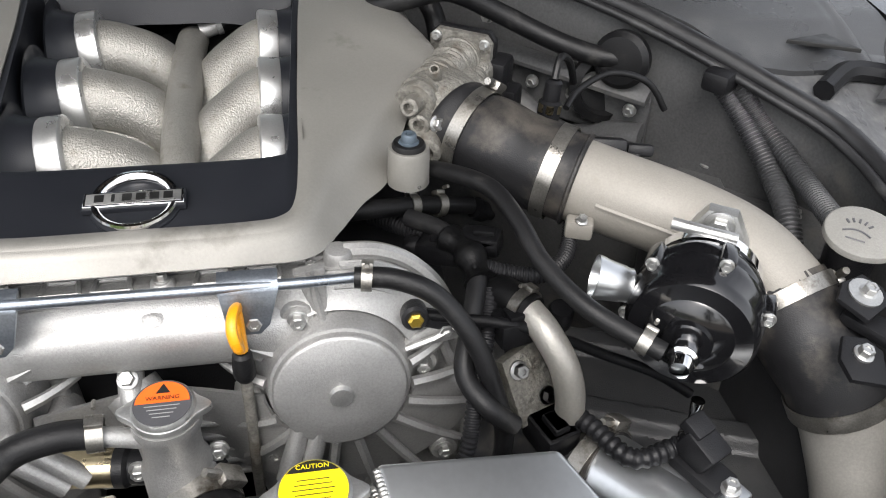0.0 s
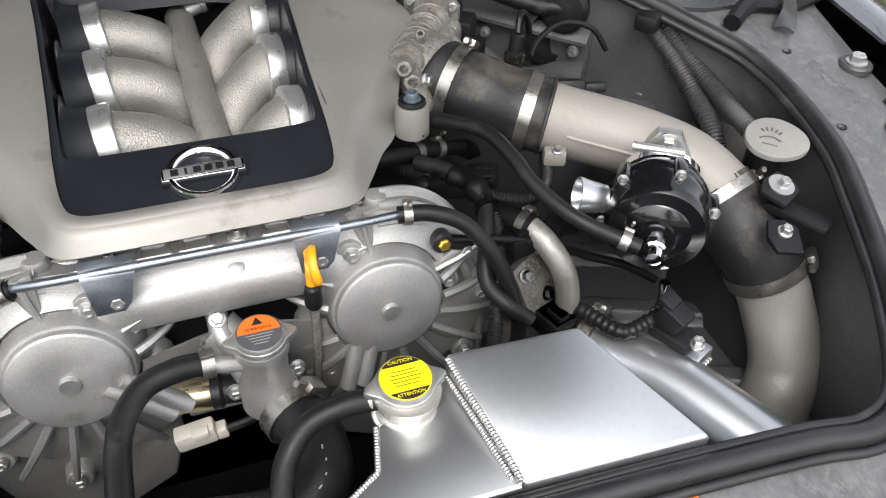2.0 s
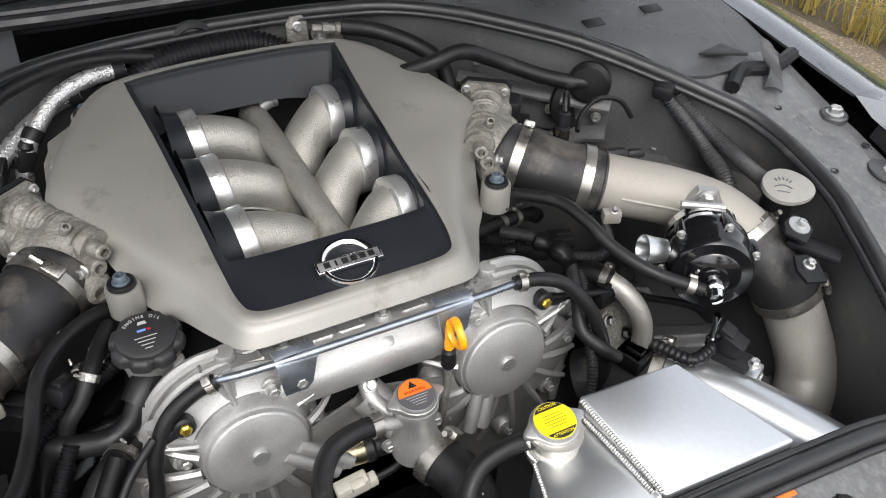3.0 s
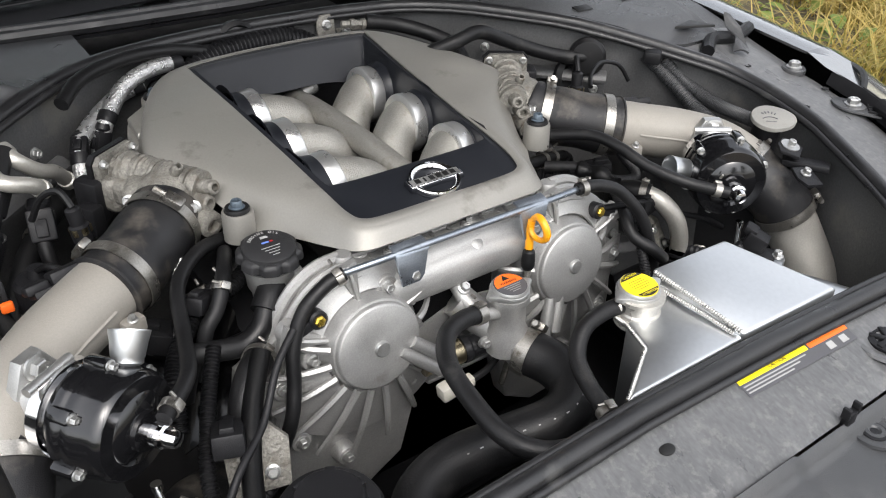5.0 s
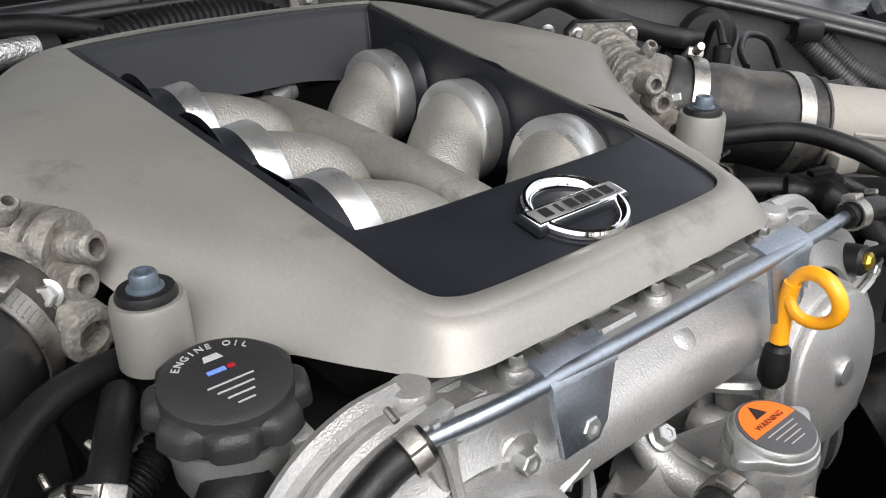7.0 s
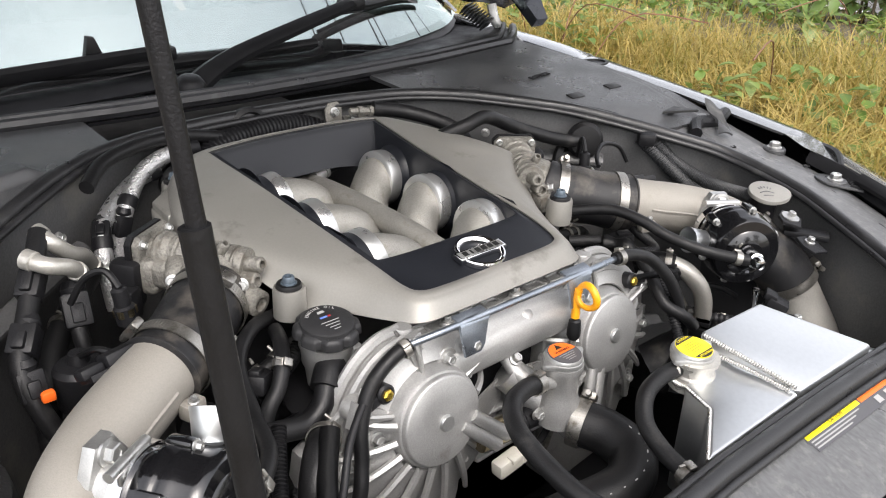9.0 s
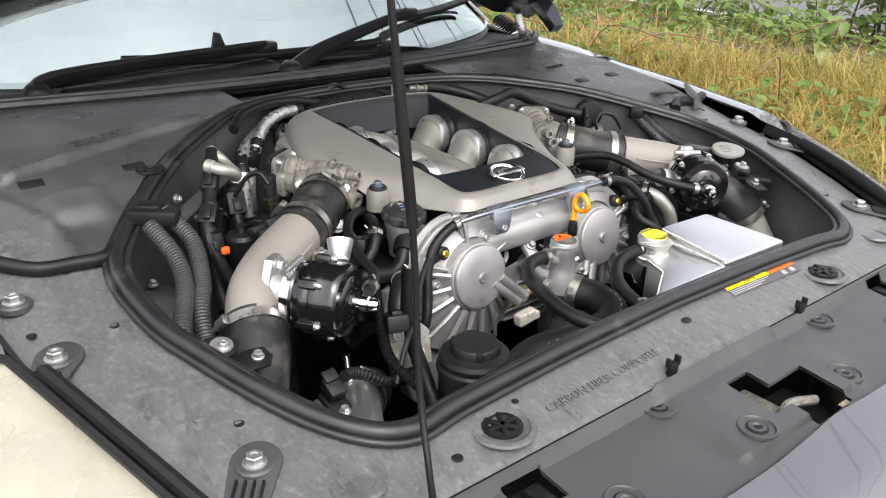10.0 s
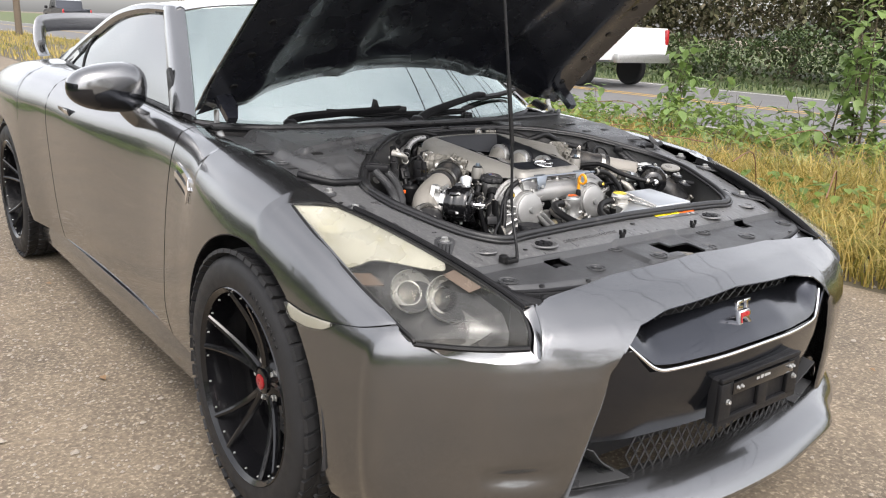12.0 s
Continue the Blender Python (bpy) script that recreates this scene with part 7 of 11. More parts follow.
# stepped ears of the cover that reach the rear mounts
for sx in (-1, 1):
    ear_o = [(0.205, 0.112), (0.229, 0.120), (0.234, 0.135), (0.231, 0.185), (0.222, 0.214), (0.200, 0.236), (0.191, 0.258), (0.176, 0.266), (0.158, 0.256), (0.150, 0.20)]
    low = Geo().add(*slab([(x * sx, y) for x, y in (ear_o if sx > 0 else ear_o[::-1])], Matrix.Identity(4), 0.812, 0.8505, 0.004, 3))
    ear = part("ear", low, SILVER, ecover, "stepped side ear of the shell")
    up_o = [(0.198, 0.150), (0.226, 0.158), (0.222, 0.208), (0.198, 0.232), (0.186, 0.232), (0.172, 0.21)]
    part("ear_step", Geo().add(*slab([(x * sx, y) for x, y in (up_o if sx > 0 else up_o[::-1])], Matrix.Identity(4), 0.846, 0.8605, 0.004, 3)), SILVER, ear)
# black insert: sill frame, sloping walls, emblem field
OP_T = [(0.0, -0.058, 0.8525), (0.06, -0.058, 0.8525), (0.094, -0.056, 0.853), (0.102, -0.050, 0.854), (0.104, -0.02, 0.857), (0.107, 0.03, 0.862), (0.111, 0.10, 0.870), (0.113, 0.14, 0.874), (0.116, 0.18, 0.878), (0.120, 0.240, 0.885), (0.115, 0.250, 0.886), (0.06, 0.256, 0.887), (0.0, 0.258, 0.887)]
OP_B = [(0.0, -0.052, 0.812), (0.06, -0.052, 0.812), (0.090, -0.048, 0.806), (0.098, -0.040, 0.802), (0.101, -0.01, 0.800), (0.103, 0.04, 0.800), (0.105, 0.10, 0.802), (0.106, 0.13, 0.804), (0.107, 0.16, 0.806), (0.109, 0.218, 0.822), (0.102, 0.226, 0.828), (0.05, 0.234, 0.836), (0.0, 0.236, 0.836)]
op_t, op_b = ring_of(OP_T), ring_of(OP_B)


def insert_skin(u, v):
    i = int(round(u * nr)) % nr
    a, t, b = in_r[i] + Vector((0, 0, 0.0005)), op_t[i], op_b[i]
    if v < 0.12:
        return tuple(a + Vector((0, 0, -0.004 + 0.004 * v / 0.12)))
    if v < 0.5:
        return tuple(a.lerp(t, (v - 0.12) / 0.38))
    if v < 0.56:
        return tuple(t + Vector((0, 0, -0.003 * (v - 0.5) / 0.06)))
    return tuple((t - Vector((0, 0, 0.003))).lerp(b, (v - 0.56) / 0.44))


insert = part("insert", Geo().add(*grid(insert_skin, nr, 26, 0.002, closed_u=True)), INSERT, ecover, "satin black insert framing the runners")
# thin gap line between shell and insert
part("insert_seam", Geo().add(*sweep([p + Vector((0, 0, 0.0002)) for p in in_r] + [in_r[0] + Vector((0, 0, 0.0002))], 0.0011, 6, caps=False)), BLACK_INK, ecover)
# rough cast spine, with a bright stub at its rear end
spine = Geo().add(*sweep(spline([(0.013, 0.262, 0.808), (0.014, 0.22, 0.817), (0.015, 0.12, 0.820), (0.017, 0.02, 0.816), (0.022, -0.055, 0.804)], 8), lambda t: 0.0155, 18))
part("spine", spine, CAST_ROUGH, ecover, "rough cast spine between the runners")
part("stub", Geo().add(*lathe([(0.009, 0.0), (0.009, 0.016), (0.0105, 0.017), (0.0105, 0.022), (0.007, 0.022)], aim((0.022, 0.250, 0.822), (0.9, 0.2, 0.25)), 16)), CAST, ecover, "bright pipe stub")
part("stub_hose", Geo().add(*tube([(0.040, 0.254, 0.827), (0.062, 0.256, 0.832), (0.086, 0.250, 0.834), (0.100, 0.24, 0.830)], 0.0085, 12, 6)), RUBBER, ecover, "black hose behind the runners")
# intake runners, their bright collars and black trumpets
for sx, rows in ((-1, ((0.200, 0.824), (0.106, 0.819), (0.010, 0.815))), (1, ((0.192, 0.824), (0.092, 0.820), (-0.008, 0.817)))):
    for y, z in rows:
        ax = Vector((sx * 0.99, 0.04 * sx, -0.09)).normalized()
        c = Vector((-0.079, y, z)) if sx < 0 else Vector((0.097, y, z))
        if sx < 0:
            way = [c + ax * 0.002, c - ax * 0.010, Vector((-0.048, y - 0.001, z - 0.001)), Vector((-0.024, y - 0.004, z - 0.009)), Vector((-0.006, y - 0.007, z - 0.028)), Vector((0.000, y - 0.010, z - 0.056))]
        else:
            way = [c + ax * 0.002, c - ax * 0.010, Vector((0.070, y - 0.010, z - 0.004)), Vector((0.050, y - 0.026, z - 0.014)), Vector((0.036, y - 0.044, z - 0.032)), Vector((0.030, y - 0.054, z - 0.058))]
        runner = part("runner", Geo().add(*sweep(spline(way, 7), lambda t: 0.0302 - 0.0040 * t + 0.0008 * math.sin(9 * t), 32)), CAST_ROUGH, ecover, "sand-cast intake runner")
        seam = [p + Vector((0, -0.0285, -0.012)) for p in spline(way, 7)[6:26]]
        part("cast_seam", Geo().add(*sweep(seam, 0.0016, 5)), CAST_ROUGH, runner)
        m = aim(c, ax)
        part("collar", Geo().add(*lathe([(0.0280, -0.018), (0.0360, -0.018), (0.0376, -0.0168), (0.0380, -0.015), (0.0380, -0.001), (0.0372, 0.0005), (0.0335, 0.0005)], m, 48)), COLLAR, ecover, "turned bright collar")
        tv, tf = lathe([(0.0376, 0.0002), (0.0385, 0.004), (0.0400, 0.010), (0.0430, 0.017), (0.0480, 0.024), (0.0540, 0.029)], m, 44, False)
        lim = 0.1030 if sx < 0 else 0.1145
        top_z = 0.8500 + 0.108 * (y + 0.056)
        tv = [(max(min(p[0], lim), -lim), p[1], min(p[2], top_z + 0.0035)) for p in tv]
        part("trumpet", Geo().add(tv, tf), INSERT, ecover, "black flared surround")
# emblem: bright ring with a bar across
em = Matrix.Translation((0.001, -0.0985, 0.8462)) @ Matrix.Rotation(math.atan2(0.0125, 0.066), 4, "X") @ Matrix.Diagonal((0.93, 0.95, 1, 1))
g = Geo().add(*sweep([em @ Vector((0.0268 * math.cos(2 * math.pi * k / 64), 0.0252 * math.sin(2 * math.pi * k / 64), 0.003)) for k in range(65)], 0.0040, 10, caps=False, flat=0.7))
emblem = part("emblem", g, CHROME, ecover, "chrome ring emblem with a bar")
back_o = [(0.0315 * math.cos(2 * math.pi * k / 40), 0.0300 * math.sin(2 * math.pi * k / 40)) for k in range(40)]
part("emblem_back", Geo().add(*slab(back_o, em, -0.001, 0.0009, 0.0005)), INSERT, emblem)
part("bar_back", Geo().add(*slab([(-0.0355, -0.0084), (0.0355, -0.0084), (0.0355, 0.0084), (-0.0355, 0.0084)], em, 0.0005, 0.0048, 0.001)), INSERT, emblem)
part("emblem_bar", Geo().add(*slab([(-0.0345, -0.0070), (0.0345, -0.0070), (0.0345, 0.0070), (-0.0345, 0.0070)], em, 0.0048, 0.0064, 0.0008)), CHROME, emblem)
part("bar_panel", Geo().add(*slab([(-0.0325, -0.0052), (0.0325, -0.0052), (0.0325, 0.0052), (-0.0325, 0.0052)], em, 0.0065, 0.0067, 0)), STEEL, emblem)
mk = Geo()
for k in range(6):
    mk.add(*box(em @ Matrix.Translation((-0.0235 + 0.0094 * k, 0, 0.0070)), 0.0064 if k != 1 else 0.0022, 0.0068, 0.0006, 0))
part("bar_mark", mk, BLACK_INK, emblem, "dark blocks along the bar")

# ---- intake side by side: throttle, boot, pipe, valve ----
for sx in (-1, 1):
    S = lambda x, y, z, sx=sx: Vector((x * sx, y, z))
    tb = thing("throttle_body", S(0.262, 0.06, 0.80), "corroded cast throttle body beside the engine cover", "throttle body", "throttle bodies")
    bore = S(0.5, -0.84, -0.2).normalized()
    g = Geo().add(*box(upright(S(0.240, 0.056, 0.826), bore), 0.066, 0.062, 0.046, 0.012, 3))
    g.add(*lathe([(0.037, -0.03), (0.038, 0.004), (0.0365, 0.008), (0.0365, 0.024)], aim(S(0.238, 0.038, 0.826), bore), 36))
    part("housing", g, CAST_DULL, tb, "chalky oxidised casting")
    # the rough motor housing lies over the bore, with lugs and stubs at its inner end
    sh0, sh1 = S(0.264, 0.106, 0.850), S(0.206, 0.020, 0.848)
    run = (sh1 - sh0)
    g = Geo().add(*sweep([sh0.lerp(sh1, i / 30) + Vector((0, 0, 0.0010 * math.sin(9.0 * i))) for i in range(31)], lambda t: 0.0205 - 0.0030 * t - 0.0012 * math.sin(31 * t), 22, flat=0.92))
    shaft = part("motor_housing", g, CAST_DULL, tb, "rough cast motor housing")
    for k in range(5):
        part("cast_ring", Geo().add(*lathe([(0.0190, -0.0026), (0.0215 - 0.0007 * k, -0.0009), (0.0215 - 0.0007 * k, 0.0009), (0.0190, 0.0026)], aim(sh0.lerp(sh1, 0.10 + 0.19 * k), run), 20)), CAST_DULL, shaft)
    for t_, dx_, dz_, size_ in ((0.30, 0.016, -0.014, (0.040, 0.030, 0.030)), (0.78, 0.006, -0.018, (0.030, 0.034, 0.036)), (0.08, 0.012, -0.018, (0.026, 0.040, 0.040)), (0.55, -0.012, -0.010, (0.030, 0.044, 0.030))):
        part("cast_lug", Geo().add(*box(upright(sh0.lerp(sh1, t_) + S(dx_, -0.004, dz_), run), size_[1], size_[2], size_[0], 0.009, 3)), CAST_DULL, tb)
    for c_, d_, r_ in ((S(0.204, 0.012, 0.852), S(-0.5, -1, 0.2), 0.0078), (S(0.212, 0.010, 0.838), S(-0.5, -1, 0.1), 0.0088), (S(0.214, 0.000, 0.820), S(-0.3, -1, -0.1), 0.0135), (S(0.226, 0.034, 0.866), S(-0.2, -0.6, 0.8), 0.0052)):
        part("stub", Geo().add(*lathe([(r_ * 1.2, -0.014), (r_ * 1.05, 0.0), (r_, 0.010), (r_ * 0.8, 0.0115), (r_ * 0.55, 0.0115), (r_ * 0.5, 0.003)], aim(c_, d_), 18)), CAST_DULL, tb)
    fl = upright(sh0 + (sh0 - sh1).normalized() * 0.004, sh0 - sh1)
    sq = [(-0.028, -0.040), (0.026, -0.040), (0.031, -0.034), (0.031, 0.016), (0.024, 0.023), (-0.022, 0.023), (-0.028, 0.016)]
    part("flange_plate", Geo().add(*slab(sq, fl, -0.006, 0.002, 0.002)), CAST_DULL, tb)
    part("flange_gasket", Geo().add(*slab([(x * 1.05, y * 1.04) for x, y in sq], fl, 0.002, 0.009, 0.001)), PLASTIC_DARK, tb, "black gasket edge")
    for x, y in ((-0.022, 0.016), (0.024, 0.016), (0.024, -0.032)):
        piece("bolt", BOLT_SMALL, tb, fl @ Matrix.Translation((x, y, -0.006)) @ Matrix.Rotation(math.pi, 4, "X"))
    g = Geo().add(*box(upright(S(0.298, 0.098, 0.826), run), 0.020, 0.050, 0.030, 0.005))
    g.add(*box(upright(S(0.306, 0.084, 0.812), run), 0.018, 0.034, 0.024, 0.004))
    part("actuator_plug", g, PLASTIC_DARK, tb, "black actuator plug")
    for p in (S(0.274, 0.044, 0.842), S(0.222, 0.004, 0.838)):
        piece("bolt", BOLT, tb, aim(p, bore + Vector((0, 0, 0.5))))
    # silicone boot
    boot_path = spline([S(0.244, 0.030, 0.826), S(0.256, 0.014, 0.822), S(0.286, -0.012, 0.816), S(0.312, -0.034, 0.811), S(0.330, -0.046, 0.808)], 8)
    boot = thing("silicone_boot", boot_path[0], "short black silicone boot between throttle and pipe", "hose", "silicone boots")
    part("boot", Geo().add(*sweep(boot_path, lambda t: 0.0375 + 0.0008 * math.sin(20 * t), 32)), SILICONE, boot)
    hose_clamp("hose_clamp", boot_path[8], boot_path[9] - boot_path[8], 0.0385, boot, 0.012, 1.0)
    hose_clamp("hose_clamp", boot_path[25], boot_path[26] - boot_path[25], 0.0385, boot, 0.012, -0.6 if sx > 0 else 2.4)
    part("boot_end", Geo().add(*lathe([(0.0372, -0.002), (0.0392, -0.001), (0.0392, 0.001), (0.0372, 0.002)], aim(boot_path[-1], boot_path[-1] - boot_path[-2]), 32)), SILICONE, boot)
    # upper pipe
    e_ = 0.018 if sx > 0 else 0.0
    up = spline([S(0.316, -0.036, 0.810), S(0.354, -0.060, 0.803), S(0.396 + 0.3 * e_, -0.088, 0.794), S(0.432 + 0.7 * e_, -0.120, 0.781), S(0.452 + e_, -0.152, 0.762), S(0.459 + e_, -0.168, 0.750)], 8)
    pipe = thing("intake_pipe", up[0], "grey satin-coated bent intake pipe", "pipe", "intake pipes")
    part("pipe", Geo().add(*sweep(up, lambda t: 0.0345 if 0.03 < t < 0.97 else 0.0355, 36)), PIPE, pipe)
    seam = Geo().add(*sweep([p + S(-0.010, -0.032, 0.004).normalized() * 0.0348 for p in up[6:24]], 0.0022, 6))
    part("cast_seam", seam, PIPE, pipe)
    bk = Geo().add(*box(Matrix.Translation(S(0.322, -0.087, 0.790)) @ Matrix.Rotation(radians(-20 * sx), 4, "Z"), 0.022, 0.014, 0.016, 0.003))
    part("cast_lug", bk, PIPE, pipe)
    piece("bolt", BOLT_SMALL, pipe, aim(S(0.322, -0.090, 0.798), (0, -0.3, 1)))
    pad = Geo().add(*slab([(-0.022, -0.014), (0.030, -0.012), (0.030, 0.012), (-0.022, 0.014)], aim(S(0.360, -0.035, 0.818), S(0.1, 0.5, 0.85)), 0, 0.006, 0.002))
    pad.add(*box(aim(S(0.356, -0.030, 0.828), S(0.1, 0.4, 0.9)), 0.036, 0.020, 0.014, 0.003))
    pad.add(*box(aim(S(0.385, -0.036, 0.826), S(0.1, 0.4, 0.9)), 0.022, 0.016, 0.010, 0.003))
    part("pressure_sensor", pad, PLASTIC_DARK, pipe, "black pressure sensor plug on the pipe")
    # lower boot and raw pipe
    lo_b = spline([S(0.451 + e_, -0.146, 0.761), S(0.464 + e_, -0.180, 0.739), S(0.479 + e_, -0.201, 0.718), S(0.489 + e_, -0.213, 0.697)], 6)
    boot2 = thing("silicone_boot", lo_b[-1], "black silicone boot joining the pipe to the lower pipe", "hose", "silicone boots")
    part("boot", Geo().add(*sweep(lo_b, 0.0385, 32)), SILICONE, boot2)
    hose_clamp("hose_clamp", lo_b[2], lo_b[3] - lo_b[2], 0.0392, boot2, 0.012, 0.3 if sx > 0 else 2.6)
    hose_clamp("hose_clamp", lo_b[-3], lo_b[-2] - lo_b[-3], 0.0392, boot2, 0.014, 1.4)
    lp = thing("lower_pipe", S(0.485, -0.33, 0.40), "bare aluminium charge pipe running down in the bay", "pipe", "lower pipes")
    part("pipe", Geo().add(*sweep(spline([S(0.485 + e_, -0.209, 0.704), S(0.497 + e_, -0.226, 0.672), S(0.503 + e_, -0.262, 0.615), S(0.494 + 0.5 * e_, -0.285, 0.560), S(0.484, -0.305, 0.40)], 8), 0.0355, 32)), PIPE_RAW, lp)
    # blow-off valve
    axis = S(-0.55, -0.83, 0.02).normalized()
    foot = S(0.432, -0.103, 0.785)
    m = aim(foot, axis)
    bov = thing("blow_off_valve", foot, "black anodised blow-off valve clamped to the pipe", "valve", "blow-off valves")
    vm = upright(foot, axis)
    part("valve_flange", Geo().add(*slab([(-0.009, -0.044), (0.009, -0.044), (0.024, -0.020), (0.029, 0.0), (0.024, 0.020), (0.0105, 0.044), (-0.0105, 0.044), (-0.024, 0.020), (-0.029, 0.0), (-0.024, -0.020)], vm, 0.030, 0.041, 0.003)), STEEL, bov, "bright two-bolt flange")
    part("flange_foot", Geo().add(*box(vm @ Matrix.Translation((0, 0.0, 0.024)), 0.044, 0.050, 0.016, 0.006)), PIPE, bov)
    for k in (-1, 1):
        piece("bolt", BOLT_BIG, bov, vm @ Matrix.Translation((0, 0.034 * k, 0.041)))
    part("valve_neck", Geo().add(*lathe([(0.0275, 0.040), (0.0275, 0.056), (0.034, 0.060), (0.035, 0.064), (0.035, 0.068)], m, 36)), STEEL, bov)
    part("band_clamp", Geo().add(*lathe([(0.038, 0.060), (0.0410, 0.061), (0.0410, 0.072), (0.038, 0.073)], m, 40)), CHROME, bov, "bright V-band clamp")
    part("clamp_bolt", Geo().add(*lathe([(0.0045, -0.022), (0.0045, 0.022), (0.004, 0.024)], m @ Matrix.Translation((-0.010, 0.041, 0.066)) @ Matrix.Rotation(radians(90), 4, "Y"), 10)), STEEL, bov)
    part("valve_body", Geo().add(*lathe([(0.036, 0.066), (0.038, 0.070), (0.039, 0.084), (0.0455, 0.086), (0.046, 0.088), (0.046, 0.094), (0.0445, 0.096), (0.0445, 0.099), (0.047, 0.101), (0.047, 0.108), (0.046, 0.110), (0.0455, 0.124), (0.044, 0.130), (0.0415, 0.133), (0.030, 0.134), (0.0285, 0.1355), (0.017, 0.1385), (0.0165, 0.143), (0.0, 0.1435)], m, 48)), ANODISED, bov, "gloss black turned body")
    for k in range(6):
        a = 2 * math.pi * k / 6 + 0.3
        piece("bolt", BOLT_SMALL, bov, m @ Matrix.Translation((0.0485 * math.cos(a), 0.0485 * math.sin(a), 0.109)))
        ears = Geo().add(*box(m @ Matrix.Rotation(a, 4, "Z") @ Matrix.Translation((0.0465, 0, 0.098)), 0.012, 0.012, 0.022, 0.003))
        part("bolt_ear", ears, ANODISED, bov)
    part("fitting", Geo().add(*lathe([(0.008, 0.142), (0.008, 0.148), (0.0105, 0.149), (0.0105, 0.158), (0.0085, 0.160), (0.0085, 0.164), (0.0065, 0.170), (0.003, 0.171)], m, 12)), CHROME, bov, "bright banjo fitting")
    horn_ax = Vector((-0.93, 0.30, 0.16)).normalized() if sx > 0 else Vector((0.35, 0.45, 0.75)).normalized()
    horn_at = m @ Vector((0, 0, 0.094 if sx > 0 else 0.118)) + horn_ax * (0.043 if sx > 0 else 0.040)
    part("horn", Geo().add(*lathe([(0.0085, -0.004), (0.0085, 0.004), (0.0125, 0.007), (0.0125, 0.011), (0.0132, 0.012), (0.0148, 0.024), (0.0162, 0.030), (0.0165, 0.033), (0.0152, 0.033), (0.0128, 0.022), (0.009, 0.012), (0.0, 0.011)], aim(horn_at, horn_ax), 36)), POLISHED, bov, "polished dump trumpet")
    # vacuum hose from under the cover to the valve's end
    end = m @ Vector((0, 0, 0.156))
    pts = [S(0.190, -0.010, 0.806), S(0.218, -0.038, 0.820), S(0.248, -0.080, 0.829), S(0.261, -0.118, 0.824), S(0.271, -0.154, 0.812), S(0.294, -0.194, 0.801), end + S(-0.012, 0.004, 0.002)] if sx > 0 else [S(0.195, -0.012, 0.803), S(0.240, -0.045, 0.818), S(0.276, -0.085, 0.814), S(0.293, -0.140, 0.800), S(0.310, -0.195, 0.803), end + S(-0.004, 0.004, 0.012)]
    vh = thing("vacuum_hose", pts[0], "black rubber vacuum hose to the blow-off valve", "hose", "vacuum hoses")
    part("hose", Geo().add(*tube(pts, 0.0070, 14, 8)), RUBBER, vh)
    hose_clamp("spring_clip", Vector(pts[-1]).lerp(Vector(pts[-2]), 0.25), Vector(pts[-1]) - Vector(pts[-2]), 0.0072, vh, 0.008, 0.5, "flat spring hose clip")

# ---- coolant header tank ----
tank = thing("header_tank", (0.2, -0.34, 0.62), "welded bright aluminium coolant header tank with a yellow-labelled cap", "tank")
TOPA = [(0.138, -0.289, 0.791), (0.158, -0.3935, 0.7665), (0.298, -0.4005, 0.769), (0.243, -0.295, 0.792)][::-1]
TOPB = [(0.078, -0.316, 0.764), (0.138, -0.294, 0.771), (0.243, -0.297, 0.771), (0.298, -0.399, 0.7615), (0.160, -0.392, 0.7605), (0.006, -0.388, 0.7565), (0.070, -0.349, 0.7605)]


def prism(top, low, bevel=0.004):
    """A welded box: the top outline with its own heights, straight walls down to low."""
    bm = bmesh.new()
    t = [bm.verts.new(p) for p in top]
    b = [bm.verts.new((p[0], p[1], low)) for p in top]
    n = len(top)
    cap = bm.faces.new(t)
    bm.faces.new(b[::-1])
    for i in range(n):
        bm.faces.new((b[i], b[(i + 1) % n], t[(i + 1) % n], t[i]))
    bmesh.ops.recalc_face_normals(bm, faces=bm.faces)
    bmesh.ops.bevel(bm, geom=list(cap.edges) + [e for e in bm.edges if abs(e.verts[0].co.z - e.verts[1].co.z) > 0.03], offset=bevel, segments=3, affect="EDGES", profile=0.5)
    bm.verts.index_update()
    out = [v.co.copy() for v in bm.verts], [[v.index for v in f.verts] for f in bm.faces]
    bm.free()
    return out


part("tank_body", Geo().add(*prism(TOPA, 0.64)), POLISHED, tank, "brushed aluminium box")
part("tank_shelf", Geo().add(*prism(TOPB, 0.64)), POLISHED, tank, "lower brushed shelf that carries the neck")


def bead(points, r=0.0036, pitch=0.0036):
    """A weld of overlapping ripples along a line."""
    p = [Vector(q) for q in points]
    way = []
    for a, b in zip(p, p[1:]):
        n = max(int((b - a).length / pitch), 1) * 4
        way += [a.lerp(b, k / n) for k in range(n)]
    count = len(way)
    return Geo().add(*sweep(way, lambda t: r * (0.74 + 0.28 * abs(math.sin(math.pi * t * (count - 1) / 4))), 8))


part("weld_bead", bead([(0.1385, -0.292, 0.788), (0.147, -0.335, 0.779), (0.154, -0.370, 0.771), (0.1575, -0.390, 0.766)], 0.0028, 0.0025), WELD, tank, "rippled weld bead")
part("weld_bead", bead([(0.1365, -0.294, 0.774), (0.146, -0.345, 0.7690), (0.153, -0.385, 0.763)], 0.0024, 0.0024), WELD, tank, "rippled weld bead")
part("weld_bead", bead([(0.078, -0.316, 0.763), (0.070, -0.349, 0.7595), (0.006, -0.388, 0.7555)], 0.0022, 0.0024), WELD, tank, "rippled weld bead")
yc = Vector((0.104, -0.3065, 0.756))
nm = Matrix.Translation(yc)
